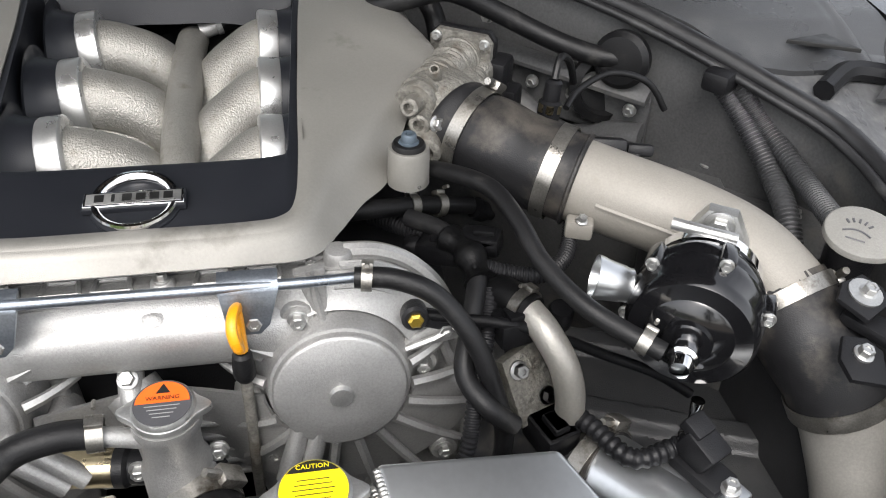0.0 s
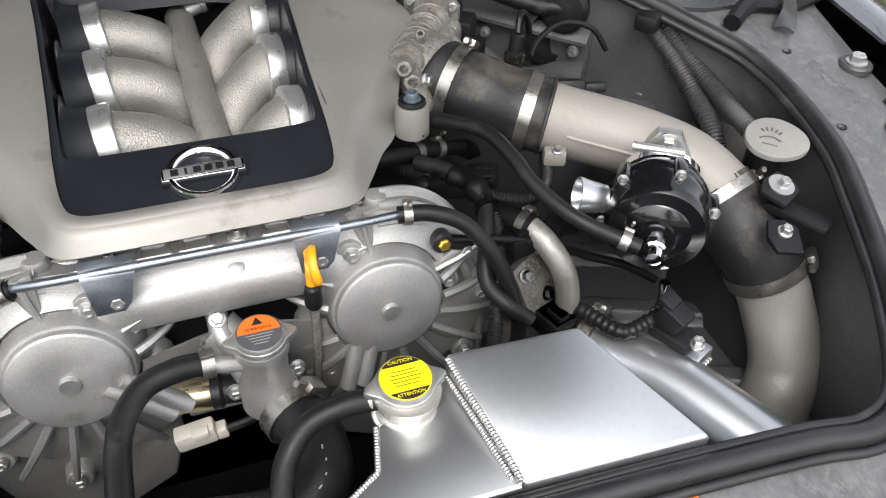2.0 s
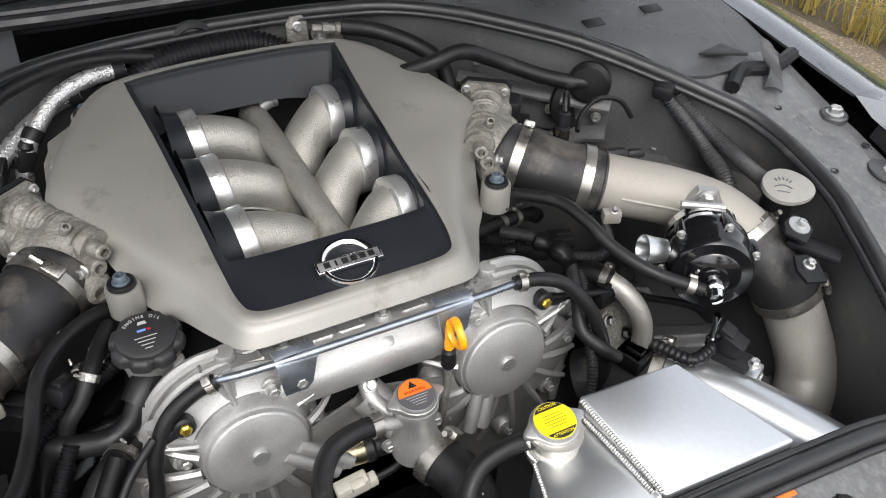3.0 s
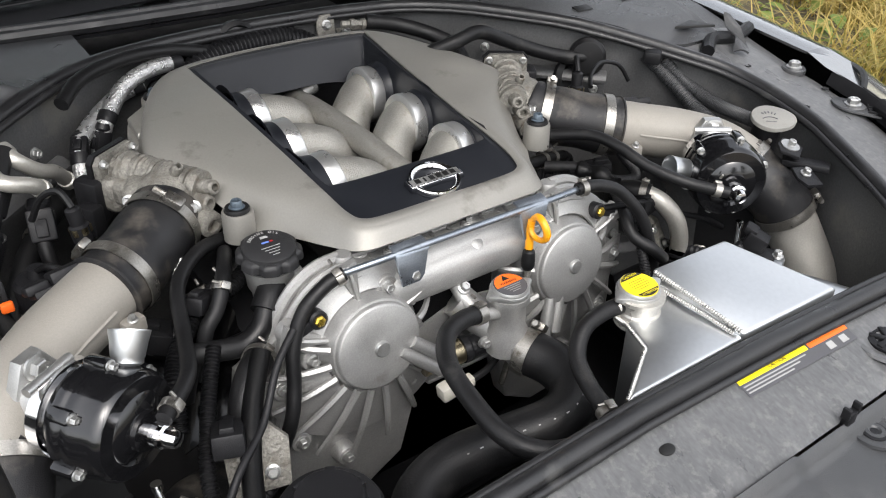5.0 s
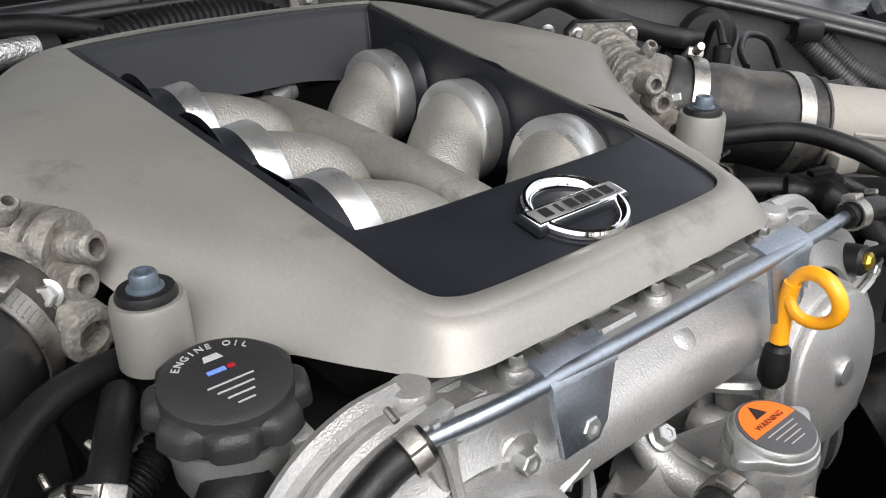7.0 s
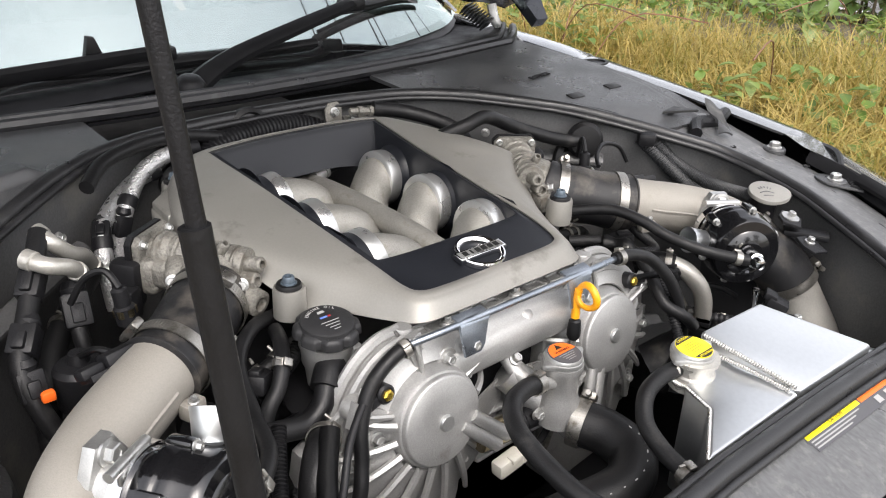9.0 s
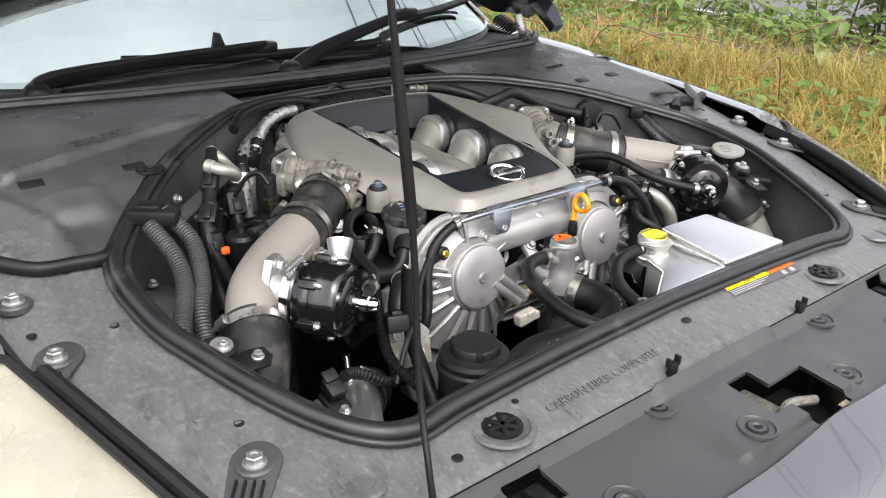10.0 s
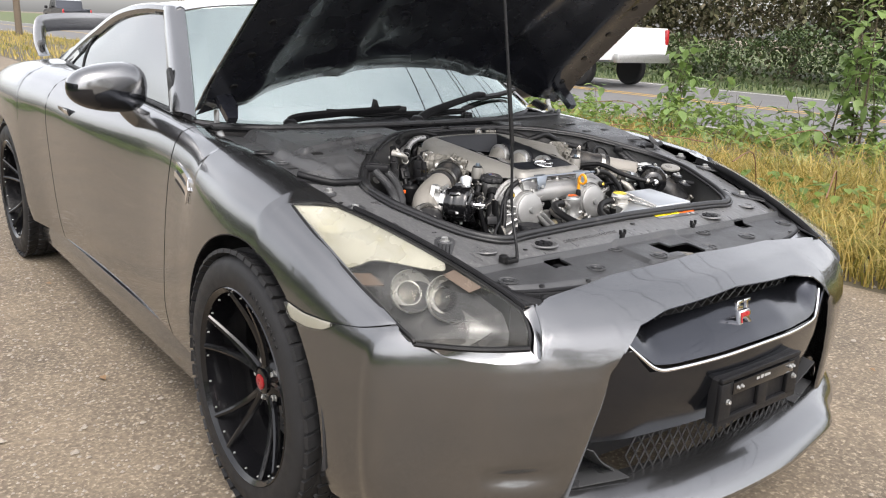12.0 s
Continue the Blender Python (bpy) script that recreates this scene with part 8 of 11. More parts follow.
part("filler_neck", Geo().add(*lathe([(0.0225, -0.006), (0.0222, 0.010), (0.0205, 0.012), (0.0205, 0.022), (0.0245, 0.024), (0.0245, 0.028)], nm, 36)), PIPE_RAW, tank, "turned aluminium filler neck")
ring = bead([yc + Vector((0.0235 * math.cos(k * math.pi / 40), 0.0235 * math.sin(k * math.pi / 40), 0.004)) for k in range(81)], 0.0028, 0.0018)
part("weld_bead", ring, WELD, tank)


def pressure_cap(parent, at, r, top_mat, label, words, second):
    """A pressure cap: pressed steel disc with two ears and a printed label."""
    m = Matrix.Translation(at) @ Matrix.Rotation(radians(4), 4, "X") @ Matrix.Diagonal((0.88, 0.88, 1, 1))
    out = []
    for k in range(64):
        a = 2 * math.pi * k / 64
        ear = 0.42 * max(0, math.cos(2 * a)) ** 6
        out.append(((r * (1.06 + ear)) * math.cos(a), (r * (1.06 + 0.5 * ear)) * math.sin(a)))
    g = Geo().add(*slab(out, m, 0.0, 0.005, 0.0018))
    g.add(*lathe([(r * 0.98, -0.007), (r * 1.0, 0.0), (r * 1.0, 0.006), (r * 0.93, 0.0085), (r * 0.9, 0.0085)], m, 40))
    cap = part("pressure_cap", g, STEEL, parent, label)
    lab = part("cap_label", Geo().add(*lathe([(r * 0.9, 0.0085), (r * 0.9, 0.0091), (0.0, 0.0092)], m, 40)), top_mat, cap)
    return m, cap


m, cap = pressure_cap(tank, yc + Vector((0, 0.004, 0.0275)), 0.0235, YELLOW, "steel pressure cap with a yellow label", "", "")
for s in (1, -1):
    arc = [(0.0205 * math.cos(a), s * 0.0205 * math.sin(a)) for a in [radians(38 + 104 * k / 12) for k in range(13)]]
    part("label_band", Geo().add(*slab(arc if s > 0 else arc[::-1], m, 0.0093, 0.0096, 0)), BLACK_INK, cap)
for word, size, y_ in (("CAUTION", 0.0046, 0.0160), ("ATTENTION", 0.0042, -0.0160)):
    part("label_word", Geo().add(*lettering(word, size, m @ Matrix.Translation((0, y_, 0.0098)), 0.0001)), YELLOW, cap)
fine = Geo()
for k in range(5):
    fine.add(*box(m @ Matrix.Translation((0, 0.0070 - 0.0034 * k, 0.0094)), 0.026 - 0.003 * abs(k - 2), 0.0005, 0.0002, 0))
part("small_print", fine, BLACK_INK, cap)
ov = [(0.084, -0.300, 0.7735), (0.060, -0.298, 0.772), (0.033, -0.302, 0.766), (0.013, -0.318, 0.752), (0.004, -0.345, 0.742), (-0.002, -0.372, 0.738), (-0.014, -0.392, 0.735)]
oh = thing("overflow_hose", ov[-1], "black rubber overflow hose from the header tank", "hose")
part("hose", Geo().add(*tube(ov, 0.0085, 14, 8)), RUBBER, oh)
hose_clamp("spring_clip", (-0.003, -0.376, 0.7378), (-0.2, -0.9, -0.1), 0.0088, oh, 0.009, 1.5, "bright spring clip with open ears")
part("spigot", Geo().add(*lathe([(0.0062, 0), (0.0062, 0.02), (0.0072, 0.021), (0.006, 0.025)], aim((0.100, -0.303, 0.7745), (-1, 0.1, 0)), 14)), PIPE_RAW, oh)

# ---- coolant filler with the orange label ----
oc = Vector((0.016, -0.212, 0.748))
fill = thing("coolant_filler", (0.016, -0.2, 0.68), "cast coolant filler with an orange-labelled pressure cap", "filler")
g = Geo().add(*lathe([(0.0225, -0.055), (0.0225, -0.030), (0.019, -0.022), (0.0185, 0.004), (0.0215, 0.008), (0.0215, 0.016)], Matrix.Translation(oc), 32))
g.add(*sweep(spline([oc + Vector((0, 0, -0.04)), oc + Vector((-0.012, 0.030, -0.030)), oc + Vector((-0.030, 0.050, -0.010))], 6), 0.019, 16))
g.add(*sweep(spline([oc + Vector((0.004, -0.004, -0.042)), oc + Vector((0.012, -0.016, -0.056)), oc + Vector((0.016, -0.03, -0.062))], 6), 0.021, 18))
g.add(*sweep(spline([oc + Vector((-0.004, 0, -0.008)), oc + Vector((-0.030, -0.004, 0.004)), oc + Vector((-0.044, -0.005, 0.008))], 5), 0.0065, 12))
part("casting", g, CAST, fill, "cast aluminium filler housing")
m, cap = pressure_cap(fill, oc + Vector((0, 0, 0.018)), 0.0222, LABEL_GREY, "steel pressure cap with an orange and grey label", "", "")
half = [(0.0185 * math.cos(a), 0.0185 * math.sin(a)) for a in [math.pi * k / 20 for k in range(21)]]
part("orange_half", Geo().add(*slab(half, m, 0.0093, 0.0096, 0)), ORANGE, cap)
part("warning_sign", Geo().add(*slab([(-0.005, 0.008), (0.005, 0.008), (0.0, 0.0165)], m, 0.0097, 0.0099, 0)).add(*lettering("WARNING", 0.0048, m @ Matrix.Translation((0, 0.0036, 0.0098)), 0.0001)), BLACK_INK, cap)
fine = Geo()
for k in range(4):
    fine.add(*box(m @ Matrix.Translation((0, -0.003 - 0.0032 * k, 0.0095)), 0.024 - 0.004 * k, 0.0006, 0.0002, 0))
part("small_print", fine, WHITE_INK, cap)
part("casting_arm", Geo().add(*sweep(spline([(0.004, -0.196, 0.728), (-0.010, -0.178, 0.740), (-0.012, -0.164, 0.752), (-0.012, -0.15, 0.764)], 6), 0.0088, 14)), CAST, fill)
for p, ax in ((Vector((-0.012, -0.172, 0.757)), (0, -0.6, 0.8)), (oc + Vector((-0.026, 0.006, -0.040)), (0, -1, 0)), (oc + Vector((0.026, 0.010, -0.034)), (0, -1, 0.2))):
    piece("bolt", BOLT, fill, aim(p, ax))
bh = [(-0.026, -0.216, 0.757), (-0.048, -0.219, 0.761), (-0.074, -0.229, 0.760), (-0.092, -0.257, 0.753), (-0.097, -0.305, 0.742), (-0.094, -0.345, 0.735), (-0.074, -0.375, 0.731), (-0.03, -0.392, 0.731)]
hb = thing("bypass_hose", bh[-1], "black rubber hose looping from the filler along the seal", "hose")
part("hose", Geo().add(*tube(bh, 0.0095, 14, 8)), RUBBER, hb)
hose_clamp("spring_clip", bh[0], (-1, -0.1, 0.1), 0.0098, hb, 0.010, 1.5, "bright spring clip with open ears")
# upper radiator hose
rh = [(0.030, -0.232, 0.693), (0.042, -0.262, 0.690), (0.038, -0.295, 0.684), (0.005, -0.312, 0.676), (-0.055, -0.300, 0.668), (-0.115, -0.292, 0.664), (-0.158, -0.305, 0.658), (-0.172, -0.335, 0.650), (-0.175, -0.40, 0.63)]
rad = thing("radiator_hose", rh[-1], "thick black moulded radiator hose across the front", "hose")
part("hose", Geo().add(*tube(rh, 0.0245, 24, 8)), RUBBER, rad)
hose_clamp("spring_clamp", rh[0], Vector(rh[1]) - Vector(rh[0]), 0.025, rad, 0.014, 0.8, "dark spring clamp")
marks = Geo()
hp = spline(rh, 8)
for k in range(14):
    p, q = hp[12 + k * 2], hp[13 + k * 2]
    t = (q - p).normalized()
    up_ = (Vector((0, -0.6, 0.9)) - t * t.dot(Vector((0, -0.6, 0.9)))).normalized()
    marks.add(*box(Matrix.Translation(p + up_ * 0.0247) @ Matrix(((t.x, up_.cross(t).x, up_.x, 0), (t.y, up_.cross(t).y, up_.y, 0), (t.z, up_.cross(t).z, up_.z, 0), (0, 0, 0, 1))), 0.002 if k % 3 else 0.0035, 0.0011, 0.0004, 0))
part("print_mark", marks, WHITE_INK, rad, "worn white print too small to read")

# ---- dipstick ----
dk = thing("dipstick", (0.072, -0.185, 0.70), "orange-yellow ring-pull oil dipstick", "dipstick")
dc = Vector((0.064, -0.197, 0.816))
ring_p = [dc + Vector((0.0012 * math.sin(4 * math.pi * k / 40), 0.0125 * math.cos(2 * math.pi * k / 40), 0.0128 * math.sin(2 * math.pi * k / 40))) for k in range(41)]
leg_p = [dc + Vector((0, 0.0118, 0.004)), dc + Vector((0, 0.0130, -0.006)), dc + Vector((0, 0.0130, -0.018)), dc + Vector((0, 0.0128, -0.030))]
part("ring_pull", Geo().add(*sweep(ring_p, 0.0040, 10, caps=False, flat=0.8)).add(*sweep(spline(leg_p, 4), lambda t: 0.0042 + 0.0006 * t, 10)), ORANGE_PLASTIC, dk)
part("stopper", Geo().add(*lathe([(0.004, 0.012), (0.0065, 0.010), (0.0075, 0.0), (0.0075, -0.008), (0.0055, -0.012)], Matrix.Translation((0.0642, -0.1845, 0.772)), 16)), RUBBER, dk)
part("dip_tube", Geo().add(*tube([(0.0642, -0.1845, 0.765), (0.064, -0.183, 0.72), (0.062, -0.176, 0.66), (0.06, -0.16, 0.58)], 0.0040, 10)), CAST_DULL, dk)

# ---- oil filler cap ----
oil = thing("oil_cap", (-0.190, -0.098, 0.775), "black lobed engine oil cap on a cast neck", "oil cap")
om = Matrix.Translation((-0.187, -0.090, 0.8085)) @ Matrix.Rotation(radians(6), 4, "X")
lob = []
for k in range(96):
    a = 2 * math.pi * k / 96
    r = 0.0325 - 0.0042 * max(0, math.cos(8 * a)) ** 2
    lob.append((r * math.cos(a), r * math.sin(a)))
part("cap", Geo().add(*slab(lob, om, 0.0085, 0.019, 0.005, 4, 0.04)).add(*lathe([(0.024, 0.002), (0.0275, 0.006), (0.0275, 0.010)], om, 40)).add(*lathe([(0.0265, 0.017), (0.0255, 0.0215), (0.0225, 0.0230), (0.0, 0.0235)], om, 40)), CAP_BLACK, oil, "black moulded cap")
part("neck", Geo().add(*lathe([(0.017, -0.050), (0.020, -0.030), (0.0235, -0.022), (0.0245, -0.010), (0.0265, -0.004), (0.0265, 0.003)], om, 32)).add(*box(om @ Matrix.Translation((0.020, -0.018, -0.012)), 0.012, 0.014, 0.020, 0.003)), CAST, oil, "cast filler neck")
wm = om @ Matrix.Translation((0, 0, 0.0237))
w = Geo()
for k, ch in enumerate("ENGINE OIL"):
    a = radians(140 - 100 * k / 9)
    w.add(*lettering(ch, 0.0046, wm @ Matrix.Translation((0.0190 * math.cos(a), 0.0190 * math.sin(a), 0)) @ Matrix.Rotation(a - math.pi / 2, 4, "Z"), 0.0002))
w.add(*slab([(-0.004, 0.010), (0.004, 0.010), (0.003, 0.0135), (-0.003, 0.0135)], wm, 0, 0.0002, 0))
for k in range(4):
    w.add(*box(wm @ Matrix.Translation((0, -0.0045 - 0.0042 * k, 0)), 0.019 - 0.004 * k, 0.0008, 0.0003, 0))
part("white_print", w, WHITE_INK, oil)
part("colour_mark", Geo().add(*box(wm @ Matrix.Translation((-0.002, 0.0035, 0.0)), 0.0075, 0.0022, 0.0003, 0)), mat("blue_ink", (0.12, 0.2, 0.55), 0.5), oil, "small blue mark")
part("colour_mark", Geo().add(*box(wm @ Matrix.Translation((0.0042, 0.0035, 0.0)), 0.003, 0.0022, 0.0003, 0)), RED, oil, "small red mark")

# ---- washer filler ----
wf = thing("washer_filler", (0.54, -0.14, 0.70), "grey flip cap of the screen washer filler", "filler cap")
wmx = Matrix.Translation((0.523, -0.146, 0.806)) @ Matrix.Rotation(radians(12), 4, "X") @ Matrix.Rotation(radians(-8), 4, "Y") @ Matrix.Rotation(radians(-38), 4, "Z")
egg = [(0.027 * math.cos(2 * math.pi * k / 40) * (1.0 + 0.25 * (math.cos(2 * math.pi * k / 40) > 0) * math.cos(2 * math.pi * k / 40)), 0.026 * math.sin(2 * math.pi * k / 40)) for k in range(40)]
part("lid", Geo().add(*slab(egg, wmx, 0.0, 0.006, 0.002)), mat("weathered_grey_plastic", (0.20, 0.195, 0.18), 0.5, 0, 0.15, 60, 700, 0.2, 600), wf, "weathered grey lid")
part("filler_tube", Geo().add(*tube([wmx @ Vector((0, 0, 0)), wmx @ Vector((0, 0, -0.03)), (0.545, -0.13, 0.70), (0.56, -0.12, 0.6)], 0.019, 16)), PLASTIC_DARK, wf)
ic = Geo()
for k in range(5):
    a = radians(50 + 20 * k)
    ic.add(*box(wmx @ Matrix.Translation((-0.003 + 0.013 * math.cos(a), 0.013 * math.sin(a) - 0.004, 0.0063)) @ Matrix.Rotation(a, 4, "Z"), 0.004, 0.0016, 0.0006, 0))
ic.add(*sweep([wmx @ Vector((-0.013 + 0.002 * k, -0.005 + 0.004 * math.sin(math.pi * k / 10), 0.0063)) for k in range(11)], 0.0008, 5))
ic.add(*sweep([wmx @ Vector((-0.010 + 0.0014 * k, -0.011, 0.0063)) for k in range(11)], 0.0008, 5))
part("washer_sign", ic, LABEL_GREY, wf)

# ---- power steering reservoir ----
ps = thing("fluid_reservoir", (-0.255, -0.332, 0.64), "round black fluid reservoir with a screw lid", "reservoir")
pm_ = Matrix.Translation((-0.255, -0.325, 0.640))
part("reservoir_body", Geo().add(*lathe([(0.040, 0.0), (0.043, 0.02), (0.043, 0.072), (0.046, 0.074), (0.046, 0.080), (0.043, 0.083)], pm_, 40)), PLASTIC_DARK, ps)
part("lid", Geo().add(*lathe([(0.043, 0.083), (0.044, 0.090), (0.041, 0.095), (0.030, 0.098), (0.029, 0.106), (0.027, 0.108), (0.0, 0.108)], pm_, 40)), PLASTIC_DARK, ps)
for k in range(6):
    a = 2 * math.pi * k / 6
    part("grip_rib", Geo().add(*box(pm_ @ Matrix.Translation((0.028 * math.cos(a), 0.028 * math.sin(a), 0.102)) @ Matrix.Rotation(a, 4, "Z"), 0.006, 0.010, 0.012, 0.002)), PLASTIC_DARK, ps)

# ---- intercooler end tubes and their sensors ----
for sx in (-1, 1):
    S = lambda x, y, z, sx=sx: Vector((x * sx, y, z))
    D = Vector((-0.040, -0.022, 0.036)) if sx > 0 else Vector((0, 0, 0))
    ic_t = thing("charge_tube", S(0.40, -0.30, 0.58) + D, "polished aluminium charge tube with a sensor pad", "pipe", "charge tubes")
    part("tube", Geo().add(*sweep([p + D for p in spline([S(0.345, -0.205, 0.640), S(0.385, -0.270, 0.648), S(0.425, -0.36, 0.648), S(0.45, -0.42, 0.645)], 8)], 0.031, 32)), POLISHED, ic_t)
    part("black_boot", Geo().add(*sweep([p + D for p in spline([S(0.290, -0.150, 0.600), S(0.325, -0.180, 0.628), S(0.352, -0.216, 0.641)], 8)], 0.034, 28)), SILICONE, ic_t, "black silicone boot")
    hose_clamp("band_clamp", S(0.345, -0.208, 0.640) + D, S(0.5, -0.8, 0.1), 0.0348, ic_t, 0.012, 1.0, "bright T-bolt clamp")
    pmx = Matrix.Translation((0.362, -0.274, 0.704)) @ Matrix.Rotation(radians(26), 4, "Z") if sx > 0 else aim(S(0.402, -0.250, 0.668), S(0.1, -0.15, 1)) @ Matrix.Rotation(radians(32), 4, "Z")
    part("sensor_pad", Geo().add(*box(pmx, 0.036, 0.054, 0.016, 0.003)), POLISHED, ic_t, "welded aluminium pad")
    corner = [pmx @ Vector((-0.018, 0.027, -0.007)), pmx @ Vector((-0.018, -0.027, -0.007)), pmx @ Vector((0.018, -0.027, -0.007))]
    part("weld_bead", bead(corner, 0.0030), WELD, ic_t, "rippled weld bead")
    sens = Geo().add(*box(pmx @ Matrix.Translation((0, 0.004, 0.013)), 0.026, 0.040, 0.010, 0.003))
    sens.add(*box(pmx @ Matrix.Translation((0.002, 0.010, 0.028)) @ Matrix.Rotation(radians(20), 4, "X"), 0.022, 0.026, 0.024, 0.003))
    sens.add(*box(pmx @ Matrix.Translation((0.002, 0.018, 0.042)) @ Matrix.Rotation(radians(20), 4, "X"), 0.018, 0.016, 0.010, 0.002))
    part("pressure_sensor", sens, PLASTIC_DARK, ic_t, "black plugged pressure sensor")
    piece("bolt", BOLT, ic_t, pmx @ Matrix.Translation((0.0, -0.018, 0.016)))
    part("vent_stud", Geo().add(*lathe([(0.007, 0.0), (0.007, 0.008), (0.004, 0.010), (0.004, 0.030), (0.005, 0.032), (0.005, 0.040)], aim(Vector((0.368, -0.234, 0.700)) if sx > 0 else S(0.352, -0.200, 0.665), S(0.05, 0.1, 1)), 10)), CHROME, ic_t, "bright threaded stud")
    way = [(0.285, -0.200, 0.714), (0.297, -0.226, 0.720), (0.315, -0.257, 0.721), (0.347, -0.254, 0.724), (0.366, -0.258, 0.738)] if sx > 0 else [S(0.255, -0.215, 0.665), S(0.290, -0.240, 0.668), S(0.330, -0.250, 0.683), S(0.370, -0.244, 0.708), S(0.392, -0.252, 0.715)]
    part("harness", Geo().add(*corrugated(way, 0.0072)), PLASTIC_DARK, ic_t, "black corrugated loom")

# ---- hoses, looms, brackets and small fittings round the engine ----
def hose(name, label, pts, r, material=None, ribbed=False, clips=(), group=""):
    """A hose of its own; clips are shares of its length that carry a spring clip."""
    ob = thing(name, pts[0], label, "wiring loom" if name == "wiring_loom" else "hose", group)
    material = material or RUBBER
    part("hose", Geo().add(*(corrugated(pts, r, max(0.0036, r * 0.36)) if ribbed else tube(pts, r, 14, 8))), material, ob)
    path = spline(pts, 8)
    for c in clips:
        i = min(int(c * (len(path) - 1)), len(path) - 2)
        hose_clamp("spring_clip", path[i], path[i + 1] - path[i], r + 0.0003, ob, 0.007, 0.9, "small spring clip")
    return ob


def plug(parent, at, axis, w=0.018, h=0.014, ln=0.030, spin=0.0, material=None, label=""):
    """A moulded connector: body, latch and a rubber boot."""
    m = aim(at, axis, spin)
    g = Geo().add(*box(m, w, h, ln, 0.003))
    g.add(*box(m @ Matrix.Translation((0, h * 0.55, ln * 0.1)), w * 0.45, h * 0.35, ln * 0.55, 0.0015))
    g.add(*lathe([(h * 0.45, -ln * 0.5), (h * 0.52, -ln * 0.62), (h * 0.40, -ln * 0.85)], m, 12))
    return part("connector", g, material or PLASTIC_DARK, parent, label)


def plate(parent, outline, at, axis, spin, thick, material, bolts=(), label="", name="bracket"):
    m = aim(at, axis, spin)
    ob = part(name, Geo().add(*slab(outline, m, 0, thick, 0.0012)), material, parent, label)
    for x, y in bolts:
        piece("bolt", BOLT, ob, m @ Matrix.Translation((x, y, thick)))
    return ob


# ribbed drain hoses down both sides
for pts, r in (([(-0.488, 0.006, 0.862), (-0.470, -0.032, 0.828), (-0.483, -0.082, 0.796), (-0.504, -0.123, 0.769), (-0.520, -0.20, 0.69)], 0.0112), ([(-0.511, -0.004, 0.850), (-0.500, -0.048, 0.821), (-0.506, -0.086, 0.797), (-0.538, -0.15, 0.77), (-0.550, -0.22, 0.70)], 0.0112),
               ([(0.494, 0.060, 0.842), (0.515, 0.030, 0.812), (0.528, -0.015, 0.780), (0.522, -0.068, 0.762), (0.515, -0.12, 0.71)], 0.0105), ([(0.512, 0.040, 0.838), (0.534, 0.010, 0.806), (0.543, -0.045, 0.788), (0.530, -0.105, 0.793), (0.522, -0.132, 0.798)], 0.0100)):
    hose("drain_hose", "dark grey ribbed hose down the side of the bay", pts, r, COVER_BLACK, True, group="ribbed hoses")
for sx, c in ((-1, (-0.500, 0.006, 0.858)), (1, (0.502, 0.054, 0.846))):
    holder = thing("hose_holder", c, "black moulded holder for two ribbed hoses", "holder", "hose holders")
    g = Geo().add(*box(Matrix.Translation(c) @ Matrix.Rotation(radians(40 * sx), 4, "Z"), 0.062, 0.026, 0.020, 0.005))
    g.add(*box(Matrix.Translation((c[0], c[1] + 0.012, c[2] + 0.008)) @ Matrix.Rotation(radians(40 * sx), 4, "Z"), 0.030, 0.024, 0.012, 0.004))
    part("holder_body", g, PLASTIC_DARK, holder)

# foil-wrapped fuel lines by the rear corner of the cover
for k, pts in enumerate(([(-0.120, 0.305, 0.878), (-0.162, 0.294, 0.880), (-0.205, 0.277, 0.868), (-0.242, 0.244, 0.838), (-0.256, 0.238, 0.800), (-0.262, 0.23, 0.74)], [(-0.175, 0.300, 0.862), (-0.215, 0.290, 0.852), (-0.268, 0.238, 0.836), (-0.284, 0.205, 0.812), (-0.285, 0.19, 0.75)])):
    fl = hose("fuel_hose", "fuel hose in a braided silver sleeve", pts, 0.0100, BRAID, group="fuel hoses")
    path = spline(pts, 8)
    for i in (2, 22):
        part("sleeve_band", Geo().add(*lathe([(0.0112, -0.007), (0.0118, 0), (0.0112, 0.007)], aim(path[i], path[i + 1] - path[i]), 16)), PLASTIC_DARK, fl)
    plug(fl, path[-14], path[-13] - path[-14], 0.020, 0.018, 0.026)
hose("fuel_feed", "black rubber fuel feed hose behind the cover", [(-0.285, 0.225, 0.885), (-0.25, 0.262, 0.897), (-0.19, 0.292, 0.900), (-0.13, 0.306, 0.895), (-0.07, 0.31, 0.880)], 0.0085)

# purge pipes with quick connectors in the rear corner of the bay
pg = thing("purge_line", (-0.36, 0.12, 0.80), "black purge pipe with silver foil elbow and quick connectors", "pipe")
for way in ([(-0.362, 0.140, 0.882), (-0.354, 0.128, 0.874), (-0.336, 0.138, 0.854), (-0.318, 0.158, 0.838), (-0.304, 0.180, 0.812)], [(-0.384, 0.100, 0.876), (-0.372, 0.086, 0.872), (-0.352, 0.092, 0.862), (-0.340, 0.108, 0.846)]):
    elbow = part("foil_elbow", Geo().add(*tube(way, 0.0082, 14, 8)), PIPE_RAW, pg, "slim crimped silver elbow")
    ends = spline(way, 8)
    for i in (1, len(ends) - 3):
        part("crimp", Geo().add(*lathe([(0.0084, -0.006), (0.0098, -0.005), (0.0098, 0.005), (0.0084, 0.006)], aim(ends[i], ends[i + 1] - ends[i]), 18)), PIPE_RAW, elbow)
